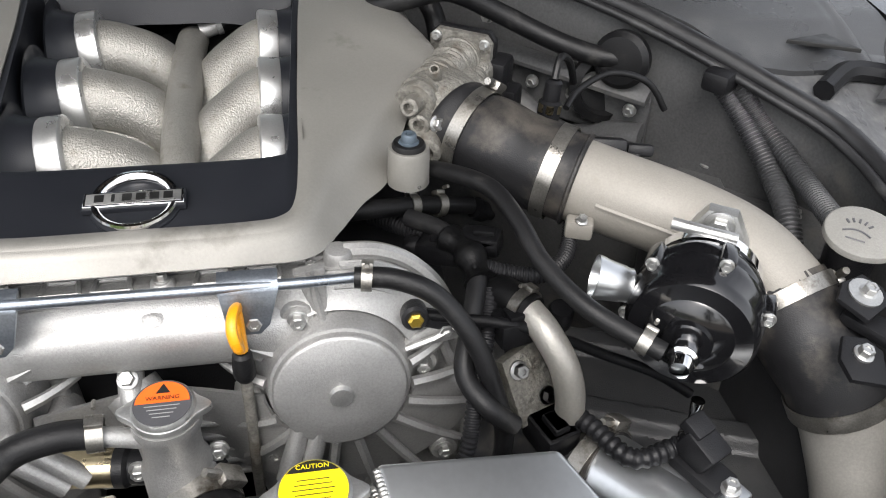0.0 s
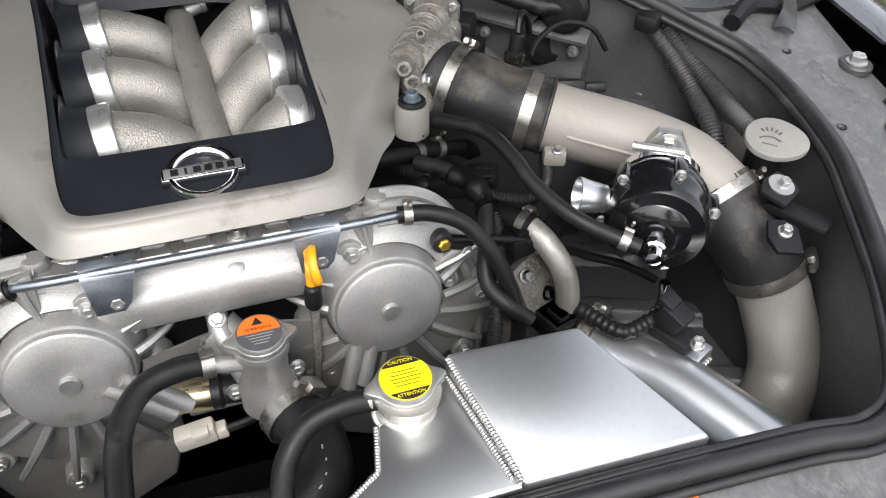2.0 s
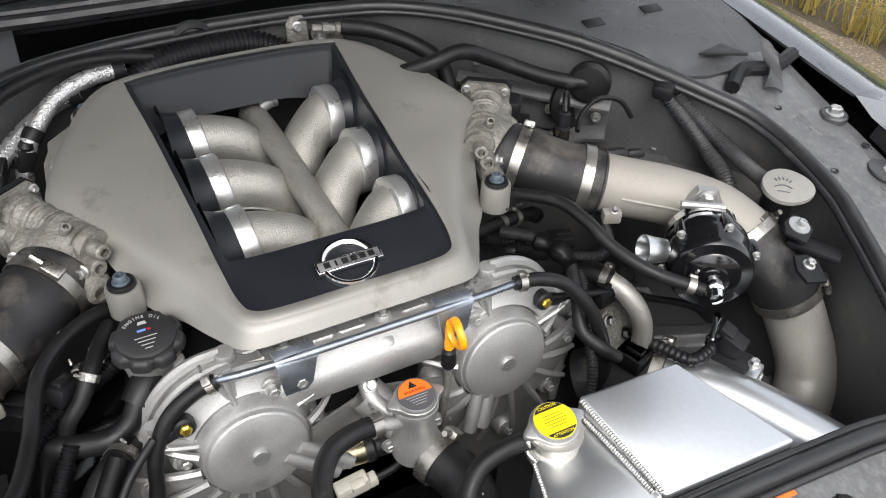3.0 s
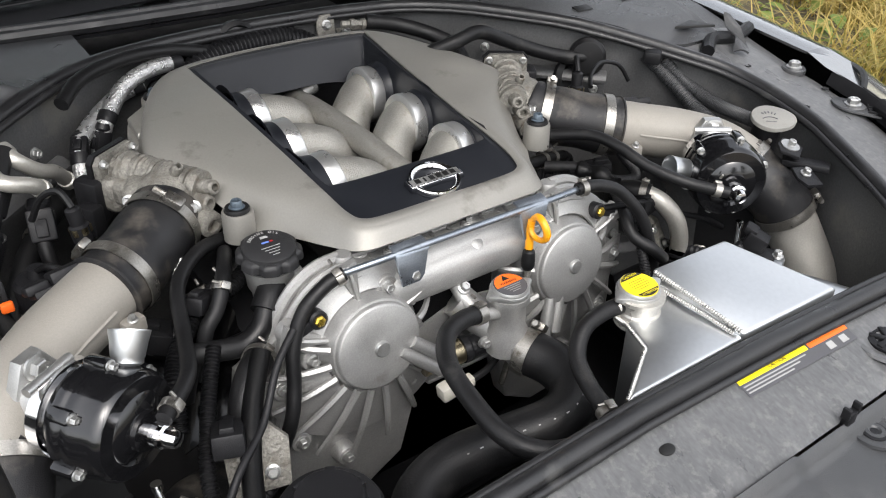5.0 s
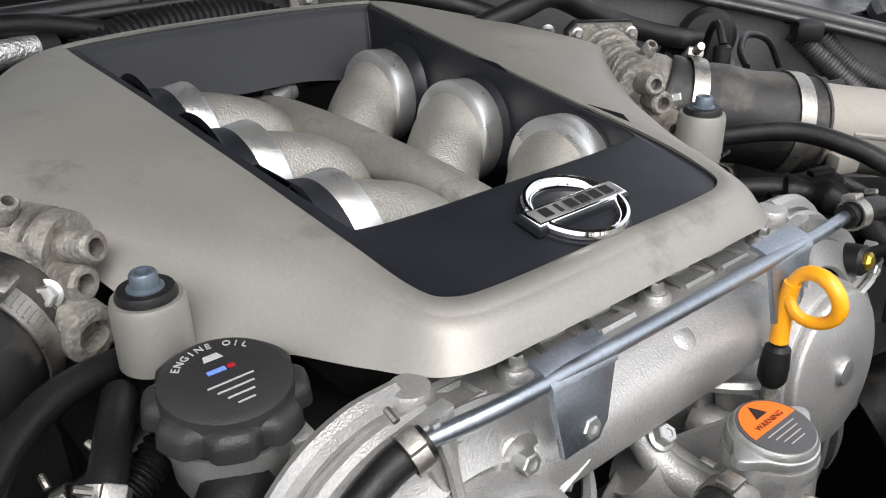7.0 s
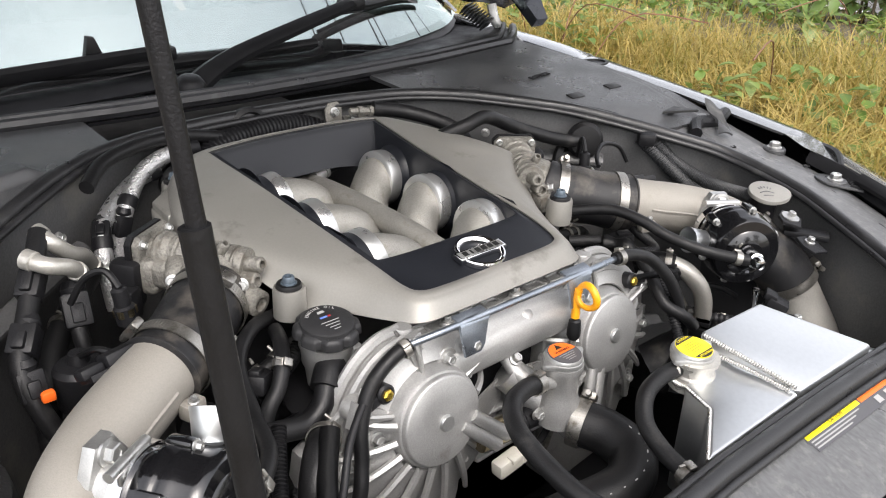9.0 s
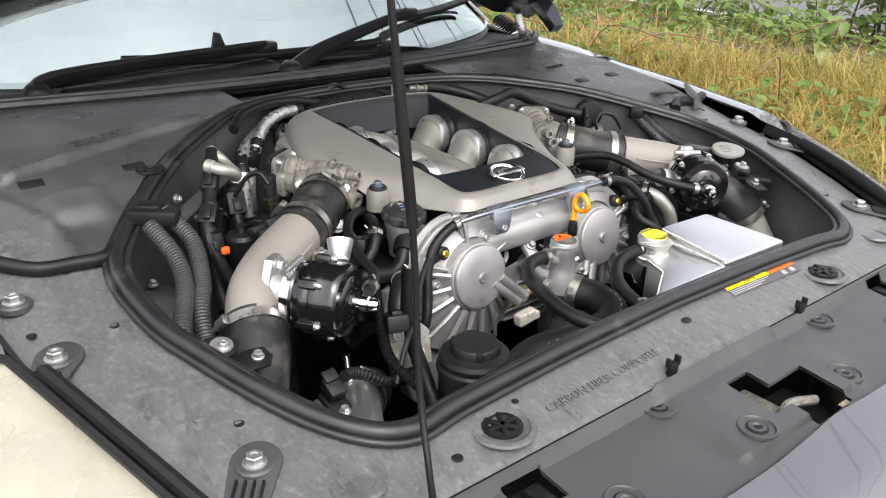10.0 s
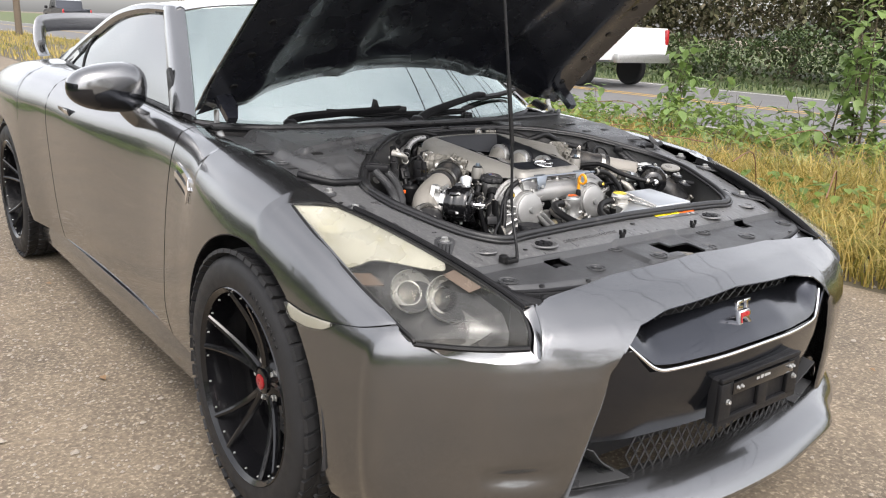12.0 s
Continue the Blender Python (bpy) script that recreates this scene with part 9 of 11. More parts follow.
part("pipe", Geo().add(*tube([(-0.362, 0.138, 0.884), (-0.376, 0.112, 0.868), (-0.398, 0.076, 0.838), (-0.420, 0.040, 0.808), (-0.418, 0.020, 0.775), (-0.40, 0.0, 0.72)], 0.0095, 14, 8)), RUBBER, pg)
plug(pg, (-0.386, 0.096, 0.854), (-0.5, -0.7, -0.6), 0.022, 0.020, 0.034)
plug(pg, (-0.410, 0.055, 0.820), (-0.5, -0.7, -0.6), 0.024, 0.022, 0.030)
tee = plug(pg, (-0.417, 0.030, 0.790), (0, -0.4, -0.9), 0.024, 0.020, 0.028)
part("orange_clip", Geo().add(*box(Matrix.Translation((-0.409, 0.013, 0.785)), 0.012, 0.008, 0.010, 0.002)), ORANGE, tee, "orange locking clip")
part("branch", Geo().add(*tube([(-0.340, 0.112, 0.842), (-0.352, 0.096, 0.820), (-0.356, 0.078, 0.790), (-0.350, 0.06, 0.74)], 0.0080, 12, 6)), RUBBER, pg)
plug(pg, (-0.352, 0.093, 0.815), (-0.1, -0.5, -0.8), 0.026, 0.022, 0.034)
hose("heater_hose", "black rubber heater hose along the bulkhead", [(-0.30, 0.205, 0.795), (-0.335, 0.165, 0.785), (-0.375, 0.115, 0.765), (-0.40, 0.07, 0.735), (-0.41, 0.02, 0.69)], 0.0125, clips=(0.4,))
sw = thing("purge_valve", (-0.372, 0.030, 0.75), "black cylindrical valve with a looped cable", "valve")
part("valve_can", Geo().add(*lathe([(0.020, 0.0), (0.024, 0.006), (0.024, 0.042), (0.020, 0.047), (0.010, 0.049), (0.008, 0.058)], Matrix.Translation((-0.375, 0.030, 0.750)), 24)), PLASTIC_DARK, sw)
part("cable", Geo().add(*tube([(-0.375, 0.026, 0.806), (-0.365, 0.0, 0.822), (-0.350, -0.020, 0.815), (-0.352, -0.035, 0.795)], 0.0032, 8, 6)), RUBBER, sw)

# black pipe through its grommet on the other side
hp = hose("heater_pipe", "black moulded heater pipe into a bulkhead grommet", [(0.185, 0.180, 0.868), (0.222, 0.165, 0.882), (0.262, 0.166, 0.888), (0.310, 0.160, 0.868), (0.355, 0.140, 0.850), (0.392, 0.122, 0.840), (0.420, 0.110, 0.838)], 0.0100)
part("grommet", Geo().add(*lathe([(0.028, 0.0), (0.028, 0.008), (0.023, 0.013), (0.014, 0.014)], aim((0.424, 0.112, 0.838), (-0.66, -0.74, 0.12)), 28)), RUBBER, hp, "ribbed rubber grommet")
bw = thing("bulkhead_brace", (0.36, 0.18, 0.78), "dark pressed brace bolted along the bulkhead", "brace")
wall = Vector((-0.68, -0.73, 0.0))
a, b = Vector((0.300, 0.240, 0.812)), Vector((0.452, 0.095, 0.806))
part("brace_rail", Geo().add(*sweep([a.lerp(b, i / 8) + wall * 0.006 for i in range(9)], 0.011, 10, flat=0.6)), TUB, bw)
part("brace_rail", Geo().add(*sweep([a.lerp(b, i / 8) + wall * 0.008 + Vector((0, 0, -0.055 + 0.015 * math.sin(i))) for i in range(9)], 0.013, 10, flat=0.6)), TUB, bw)
part("brace_web", Geo().add(*slab([(-0.105, -0.030), (0.105, -0.036), (0.105, 0.028), (0.02, 0.032), (-0.03, 0.020), (-0.105, 0.024)], aim(a.lerp(b, 0.5) + Vector((0.004, 0.004, -0.025)), wall), -0.002, 0.004, 0.002)), TUB, bw)
for t, dz in ((0.12, 0.030), (0.40, -0.024), (0.62, -0.022), (0.80, 0.028), (0.92, -0.02)):
    piece("bolt", BOLT, bw, aim(a.lerp(b, t) + wall * 0.004 + Vector((0, 0, dz)), wall))
bl = thing("bulkhead_brace", (-0.36, 0.18, 0.78), "dark pressed brace bolted along the bulkhead", "brace")
wall_l = Vector((0.68, -0.73, 0.0))
al, bl_e = Vector((-0.300, 0.240, 0.812)), Vector((-0.452, 0.095, 0.806))
part("brace_rail", Geo().add(*sweep([al.lerp(bl_e, i / 8) + wall_l * 0.006 for i in range(9)], 0.011, 10, flat=0.6)), TUB, bl)
for t, dz in ((0.2, 0.032), (0.62, -0.022), (0.90, 0.03)):
    piece("bolt", BOLT, bl, aim(al.lerp(bl_e, t) + wall_l * 0.004 + Vector((0, 0, dz)), wall_l))

# behind the cover: ribbed intake breather, steel union, small bracket
hose("rear_breather", "thick black ribbed breather hose behind the engine cover", [(-0.135, 0.290, 0.845), (-0.09, 0.306, 0.872), (-0.02, 0.312, 0.880), (0.045, 0.310, 0.876), (0.09, 0.296, 0.852)], 0.0165, PLASTIC_DARK, True)
un = hose("brake_servo_hose", "black servo hose with a dull steel union", [(0.150, 0.288, 0.890), (0.195, 0.270, 0.882), (0.236, 0.235, 0.868), (0.255, 0.205, 0.85), (0.26, 0.18, 0.80)], 0.0105)
part("union", Geo().add(*lathe([(0.005, -0.022), (0.005, -0.010), (0.0075, -0.009), (0.0075, -0.002), (0.006, 0.0), (0.006, 0.007), (0.008, 0.008), (0.008, 0.014)], aim((0.135, 0.291, 0.888), (1, -0.2, -0.1)), 6)), CAST_DULL, un, "dull steel union nut")
rb = thing("lifting_bracket", (0.10, 0.30, 0.86), "small bent black bracket with a hole", "bracket")
plate(rb, [(-0.014, -0.03), (0.014, -0.03), (0.014, 0.012), (0.008, 0.020), (-0.008, 0.020), (-0.014, 0.012)], (0.100, 0.318, 0.880), (0, -1, 0.1), 0, 0.003, CAST_DULL, ((0, 0.006),))
plate(rb, [(-0.020, -0.012), (0.020, -0.012), (0.020, 0.012), (-0.020, 0.012)], (0.138, 0.312, 0.868), (0, -0.5, 0.9), 0, 0.003, CAST_DULL, ((-0.008, 0),))
sd = thing("rear_grommet", (-0.02, 0.33, 0.87), "round black rubber grommet in the bulkhead", "grommet")
part("grommet_ring", Geo().add(*lathe([(0.030, 0), (0.030, 0.008), (0.024, 0.012), (0.020, 0.006), (0.0, 0.004)], aim((-0.030, 0.334, 0.880), (0, -1, 0.1)), 28)), RUBBER, sd)

# looms and hoses beside the timing cover
hose("wiring_loom", "black ribbed wiring loom tucked beside the cover", [(0.150, -0.010, 0.768), (0.181, -0.042, 0.776), (0.206, -0.079, 0.785), (0.227, -0.118, 0.794)], 0.0085, PLASTIC_DARK, True, group="wiring looms")
hose("wiring_loom", "black taped loom over the front cover's shoulder", [(0.190, -0.066, 0.796), (0.212, -0.092, 0.800), (0.226, -0.122, 0.799), (0.228, -0.142, 0.794), (0.218, -0.173, 0.779), (0.209, -0.200, 0.760), (0.221, -0.222, 0.748), (0.24, -0.225, 0.73)], 0.0072, RUBBER, group="wiring looms")
hose("wiring_loom", "black ribbed wiring loom running down the front cover", [(0.236, -0.150, 0.788), (0.228, -0.180, 0.772), (0.216, -0.208, 0.748), (0.206, -0.232, 0.715), (0.185, -0.245, 0.67)], 0.0060, PLASTIC_DARK, True, group="wiring looms")
hose("wiring_loom", "black ribbed loom hanging below the intake pipe", [(0.228, -0.128, 0.796), (0.250, -0.131, 0.788), (0.278, -0.132, 0.783), (0.305, -0.108, 0.777), (0.321, -0.074, 0.777), (0.326, -0.055, 0.785)], 0.0068, PLASTIC_DARK, True, group="wiring looms")
bleed = hose("bleed_hose", "short black hose with two spring clips", [(0.125, -0.072, 0.808), (0.160, -0.066, 0.806), (0.206, -0.052, 0.797), (0.246, -0.038, 0.784)], 0.0075, clips=(0.60, 0.78))
part("elbow_end", Geo().add(*lathe([(0.009, 0.0), (0.0095, 0.010), (0.006, 0.016), (0.004, 0.022)], aim((0.250, -0.036, 0.780), (0.6, 0.2, -0.5)), 14)), PLASTIC_DARK, bleed)
junction = thing("loom_junction", (0.228, -0.124, 0.78), "black taped junction where wiring looms meet", "wiring loom")
part("tape_wrap", Geo().add(*sweep(spline([(0.214, -0.098, 0.798), (0.226, -0.120, 0.799), (0.230, -0.144, 0.792)], 6), lambda t: 0.0105 + 0.002 * math.sin(14 * t), 12)), RUBBER, junction)
plug(junction, (0.238, -0.108, 0.800), (0.8, -0.4, 0.1), 0.020, 0.016, 0.030)
hose("control_hose", "thin black plastic control line", [(0.184, -0.166, 0.786), (0.212, -0.176, 0.787), (0.245, -0.184, 0.784), (0.285, -0.184, 0.765), (0.318, -0.182, 0.744), (0.355, -0.190, 0.729), (0.385, -0.198, 0.710)], 0.0040, PLASTIC_DARK)
cp = thing("coolant_pipe", (0.30, -0.2, 0.62), "bent bare aluminium coolant pipe with a black elbow", "pipe")
part("pipe", Geo().add(*tube([(0.258, -0.172, 0.786), (0.268, -0.190, 0.778), (0.280, -0.206, 0.754), (0.286, -0.210, 0.712), (0.286, -0.206, 0.62)], 0.0108, 18, 8)), PIPE_RAW, cp)
part("elbow", Geo().add(*tube([(0.236, -0.136, 0.776), (0.248, -0.155, 0.786), (0.260, -0.174, 0.785)], 0.0128, 16, 8)), RUBBER, cp)
hose_clamp("band", (0.256, -0.168, 0.786), (0.5, -0.8, 0.0), 0.0130, cp, 0.008, 1.2, "bright clamp band")
part("cap", Geo().add(*lathe([(0.0095, 0), (0.0095, 0.014), (0.008, 0.017)], aim((0.284, -0.166, 0.766), (0, -0.2, 1)), 18)), PLASTIC_DARK, cp)
cs = thing("sensor_bracket", (0.25, -0.19, 0.70), "dull cast bracket holding a square sensor", "bracket")
plate(cs, [(-0.020, -0.034), (0.016, -0.034), (0.020, 0.008), (0.008, 0.022), (-0.020, 0.018)], (0.258, -0.182, 0.736), (0.3, -0.8, 0.5), 0.1, 0.010, CAST_DULL, ((-0.010, 0.008), (0.006, -0.020)))
plug(cs, (0.246, -0.176, 0.776), (0.2, -0.9, 0.1), 0.026, 0.020, 0.026)
plug(cs, (0.272, -0.215, 0.706), (0.3, -0.9, 0.0), 0.028, 0.022, 0.034)
plug(cs, (0.210, -0.098, 0.788), (0.8, -0.5, 0.2), 0.022, 0.018, 0.034)

# the same on the oil cap's side
hs = thing("plastic_guard", (-0.25, -0.09, 0.70), "glossy black moulded guard below the oil cap", "guard")
part("guard_shell", Geo().add(*grid(lambda u, v: (-0.215 - 0.100 * u, -0.150 + 0.120 * v, 0.740 - 0.035 * u - 0.030 * (1 - v) + 0.010 * math.sin(math.pi * u) * math.sin(math.pi * v)), 26, 26, 0.002)), ANODISED, hs)
part("guard_rib", Geo().add(*tube([(-0.225, -0.10, 0.742), (-0.262, -0.098, 0.735), (-0.30, -0.10, 0.716)], 0.006, 10)), PLASTIC_DARK, hs)
hose("wiring_loom", "black ribbed wiring loom under the vacuum hose", [(-0.190, -0.055, 0.800), (-0.222, -0.078, 0.790), (-0.262, -0.092, 0.778), (-0.292, -0.115, 0.772), (-0.312, -0.150, 0.762), (-0.322, -0.18, 0.73)], 0.0085, PLASTIC_DARK, True, group="wiring looms")
hose("wiring_loom", "black taped wiring loom near the reservoir", [(-0.235, -0.165, 0.772), (-0.262, -0.200, 0.748), (-0.285, -0.242, 0.722), (-0.300, -0.285, 0.700), (-0.31, -0.33, 0.66)], 0.0092, RUBBER, group="wiring looms")
hose("wiring_loom", "black ribbed wiring loom near the reservoir", [(-0.268, -0.135, 0.772), (-0.300, -0.190, 0.742), (-0.322, -0.245, 0.712), (-0.312, -0.290, 0.690), (-0.285, -0.31, 0.66)], 0.0072, PLASTIC_DARK, True, group="wiring looms")
be = hose("breather_elbow", "thick black moulded breather elbow", [(-0.186, -0.098, 0.790), (-0.196, -0.108, 0.789), (-0.207, -0.119, 0.782), (-0.219, -0.128, 0.768), (-0.239, -0.132, 0.759), (-0.268, -0.130, 0.763), (-0.286, -0.125, 0.760), (-0.302, -0.128, 0.72)], 0.0105)
part("cuff", Geo().add(*tube([(-0.192, -0.104, 0.790), (-0.200, -0.112, 0.787), (-0.210, -0.121, 0.779)], 0.0148, 16)), RUBBER, be, "thicker moulded cuff")
vh_ = hose("vent_hose", "black rubber hose down beside the oil neck", [(-0.214, -0.042, 0.806), (-0.226, -0.072, 0.812), (-0.240, -0.098, 0.806), (-0.252, -0.110, 0.792), (-0.268, -0.116, 0.774), (-0.280, -0.122, 0.730)], 0.0074)
hose_clamp("spring_clip", (-0.240, -0.098, 0.806), (-0.5, -0.6, -0.6), 0.0076, vh_, 0.007, 0.9, "small spring clip")
hose("bleed_hose", "short black hose with two spring clips", [(0.125, -0.072, 0.808), (0.160, -0.066, 0.806), (0.206, -0.052, 0.797), (0.246, -0.038, 0.784)], 0.0075, clips=(0.60, 0.78))
part("elbow_end", Geo().add(*lathe([(0.009, 0.0), (0.0095, 0.010), (0.006, 0.016), (0.004, 0.022)], aim((0.250, -0.036, 0.780), (0.6, 0.2, -0.5)), 14)), PLASTIC_DARK, bleed)
junction = thing("loom_junction", (0.228, -0.124, 0.78), "black taped junction where wiring looms meet", "wiring loom")
part("tape_wrap", Geo().add(*sweep(spline([(0.214, -0.098, 0.798), (0.226, -0.120, 0.799), (0.230, -0.144, 0.792)], 6), lambda t: 0.0105 + 0.002 * math.sin(14 * t), 12)), RUBBER, junction)
plug(junction, (0.238, -0.108, 0.800), (0.8, -0.4, 0.1), 0.020, 0.016, 0.030)
hose("control_hose", "thin black plastic control line", [(0.184, -0.166, 0.786), (0.212, -0.176, 0.787), (0.245, -0.184, 0.784), (0.285, -0.184, 0.765), (0.318, -0.182, 0.744), (0.355, -0.190, 0.729), (0.385, -0.198, 0.710)], 0.0040, PLASTIC_DARK)
cp = thing("coolant_pipe", (0.30, -0.2, 0.62), "bent bare aluminium coolant pipe with a black elbow", "pipe")
part("pipe", Geo().add(*tube([(0.258, -0.172, 0.786), (0.268, -0.190, 0.778), (0.280, -0.206, 0.754), (0.286, -0.210, 0.712), (0.286, -0.206, 0.62)], 0.0108, 18, 8)), PIPE_RAW, cp)
part("elbow", Geo().add(*tube([(0.236, -0.136, 0.776), (0.248, -0.155, 0.786), (0.260, -0.174, 0.785)], 0.0128, 16, 8)), RUBBER, cp)
hose_clamp("band", (0.256, -0.168, 0.786), (0.5, -0.8, 0.0), 0.0130, cp, 0.008, 1.2, "bright clamp band")
part("cap", Geo().add(*lathe([(0.0095, 0), (0.0095, 0.014), (0.008, 0.017)], aim((0.284, -0.166, 0.766), (0, -0.2, 1)), 18)), PLASTIC_DARK, cp)
cs = thing("sensor_bracket", (0.25, -0.19, 0.70), "dull cast bracket holding a square sensor", "bracket")
plate(cs, [(-0.020, -0.034), (0.016, -0.034), (0.020, 0.008), (0.008, 0.022), (-0.020, 0.018)], (0.258, -0.182, 0.736), (0.3, -0.8, 0.5), 0.1, 0.010, CAST_DULL, ((-0.010, 0.008), (0.006, -0.020)))
plug(cs, (0.246, -0.176, 0.776), (0.2, -0.9, 0.1), 0.026, 0.020, 0.026)
plug(cs, (0.272, -0.215, 0.706), (0.3, -0.9, 0.0), 0.028, 0.022, 0.034)
plug(cs, (0.210, -0.098, 0.788), (0.8, -0.5, 0.2), 0.022, 0.018, 0.034)

# the same on the oil cap's side
hs = thing("plastic_guard", (-0.25, -0.09, 0.70), "glossy black moulded guard below the oil cap", "guard")
part("guard_shell", Geo().add(*grid(lambda u, v: (-0.215 - 0.100 * u, -0.150 + 0.120 * v, 0.740 - 0.035 * u - 0.030 * (1 - v) + 0.010 * math.sin(math.pi * u) * math.sin(math.pi * v)), 26, 26, 0.002)), ANODISED, hs)
part("guard_rib", Geo().add(*tube([(-0.225, -0.10, 0.742), (-0.262, -0.098, 0.735), (-0.30, -0.10, 0.716)], 0.006, 10)), PLASTIC_DARK, hs)
hose("wiring_loom", "black ribbed wiring loom under the vacuum hose", [(-0.190, -0.055, 0.800), (-0.222, -0.078, 0.790), (-0.262, -0.092, 0.778), (-0.292, -0.115, 0.772), (-0.312, -0.150, 0.762), (-0.322, -0.18, 0.73)], 0.0085, PLASTIC_DARK, True, group="wiring looms")
hose("wiring_loom", "black taped wiring loom near the reservoir", [(-0.235, -0.165, 0.772), (-0.262, -0.200, 0.748), (-0.285, -0.242, 0.722), (-0.300, -0.285, 0.700), (-0.31, -0.33, 0.66)], 0.0092, RUBBER, group="wiring looms")
hose("wiring_loom", "black ribbed wiring loom near the reservoir", [(-0.268, -0.135, 0.772), (-0.300, -0.190, 0.742), (-0.322, -0.245, 0.712), (-0.312, -0.290, 0.690), (-0.285, -0.31, 0.66)], 0.0072, PLASTIC_DARK, True, group="wiring looms")
hose("breather_elbow", "thick black moulded breather elbow", [(-0.225, -0.125, 0.735), (-0.232, -0.150, 0.752), (-0.252, -0.172, 0.752), (-0.268, -0.190, 0.728), (-0.27, -0.20, 0.66)], 0.0145, clips=(0.3,))
hose("bleed_hose", "short black hose with two spring clips", [(-0.150, -0.048, 0.802), (-0.205, -0.060, 0.795), (-0.238, -0.066, 0.784), (-0.265, -0.060, 0.772)], 0.0078, clips=(0.55, 0.75))
hose("control_hose", "thin black plastic control line", [(-0.205, -0.172, 0.788), (-0.232, -0.190, 0.770), (-0.262, -0.220, 0.742), (-0.300, -0.250, 0.728), (-0.33, -0.27, 0.69)], 0.0036, PLASTIC_DARK)
ls = thing("sensor_bracket", (-0.27, -0.2, 0.68), "dull cast bracket holding black plugs", "bracket")
plate(ls, [(-0.030, -0.036), (0.024, -0.036), (0.030, 0.006), (0.010, 0.030), (-0.028, 0.024)], (-0.266, -0.205, 0.700), (-0.3, -0.8, 0.5), 0.1, 0.010, CAST_DULL, ((-0.012, 0.008), (0.010, -0.020)))
plug(ls, (-0.262, -0.090, 0.792), (-0.6, -0.6, 0.3), 0.022, 0.018, 0.030)
plug(ls, (-0.292, -0.215, 0.738), (-0.3, -0.8, 0.3), 0.028, 0.022, 0.036)
plug(ls, (-0.305, -0.060, 0.752), (-0.8, 0.3, 0.3), 0.030, 0.024, 0.040)
piece("bolt", BOLT_BIG, ls, aim((-0.258, -0.028, 0.800), (-0.2, -0.8, 0.5)))

# fixing brackets on the bay's edge
for sx, group_at in ((1, ((0.500, -0.196, 0.790), (0.476, -0.240, 0.774))), (-1, ((-0.522, -0.215, 0.780), (-0.493, -0.236, 0.766)))):
    ob = thing("pipe_bracket", (0.52 * sx, -0.22, 0.72), "dark folded bracket with plated bolts on the bay's edge", "bracket", "pipe brackets")
    for k, c in enumerate(group_at):
        plate(ob, [(-0.020, -0.013), (0.008, -0.016), (0.017, -0.006), (0.016, 0.011), (-0.004, 0.017), (-0.020, 0.012)], c, (0.05 * sx, -0.25, 1), 0.4 * sx + 0.7 * k, 0.004, PLASTIC_DARK, ((0.002, 0.0),))
    mid = Vector(group_at[0]).lerp(Vector(group_at[1]), 0.5) + Vector((0.022 * sx, 0.0, -0.008))
    part("bracket_web", Geo().add(*box(Matrix.Translation(mid) @ Matrix.Rotation(radians(30 * sx), 4, "Z"), 0.022, 0.060, 0.010, 0.003)), PLASTIC_DARK, ob)
    part("washer_disc", Geo().add(*lathe([(0.0125, 0), (0.0125, 0.0016), (0.008, 0.002)], aim(Vector(group_at[0]) + Vector((0, 0, 0.004)), (0.05 * sx, -0.25, 1)), 18)), STEEL, ob)
# small brass-ended sensors on the throttle bodies
for sx in (-1, 1):
    S = lambda x, y, z, sx=sx: Vector((x * sx, y, z))
    ts = thing("air_sensor", S(0.326, 0.030, 0.82), "small black sensor with a brass collar by the throttle", "sensor", "air sensors")
    part("sensor_body", Geo().add(*lathe([(0.010, 0.0), (0.010, 0.016), (0.0075, 0.018), (0.0075, 0.034), (0.005, 0.036)], aim(S(0.326, 0.030, 0.822), S(0.1, 0.1, 1)), 16)), PLASTIC_DARK, ts)
    part("collar", Geo().add(*lathe([(0.0112, 0.008), (0.0112, 0.015), (0.009, 0.016)], aim(S(0.326, 0.030, 0.822), S(0.1, 0.1, 1)), 6)), GASKET, ts)
    part("sensor_lead", Geo().add(*tube([S(0.329, 0.033, 0.858), S(0.336, 0.045, 0.872), S(0.350, 0.060, 0.862), S(0.362, 0.072, 0.835)], 0.0034, 8, 6)), RUBBER, ts)
# air-line stub and lead on the charge tubes
hose("wiring_loom", "thin black lead arching behind the intake pipe", [(0.335, 0.012, 0.842), (0.352, 0.030, 0.850), (0.385, 0.045, 0.856), (0.420, 0.044, 0.846), (0.44, 0.04, 0.82)], 0.0030, group="wiring looms")

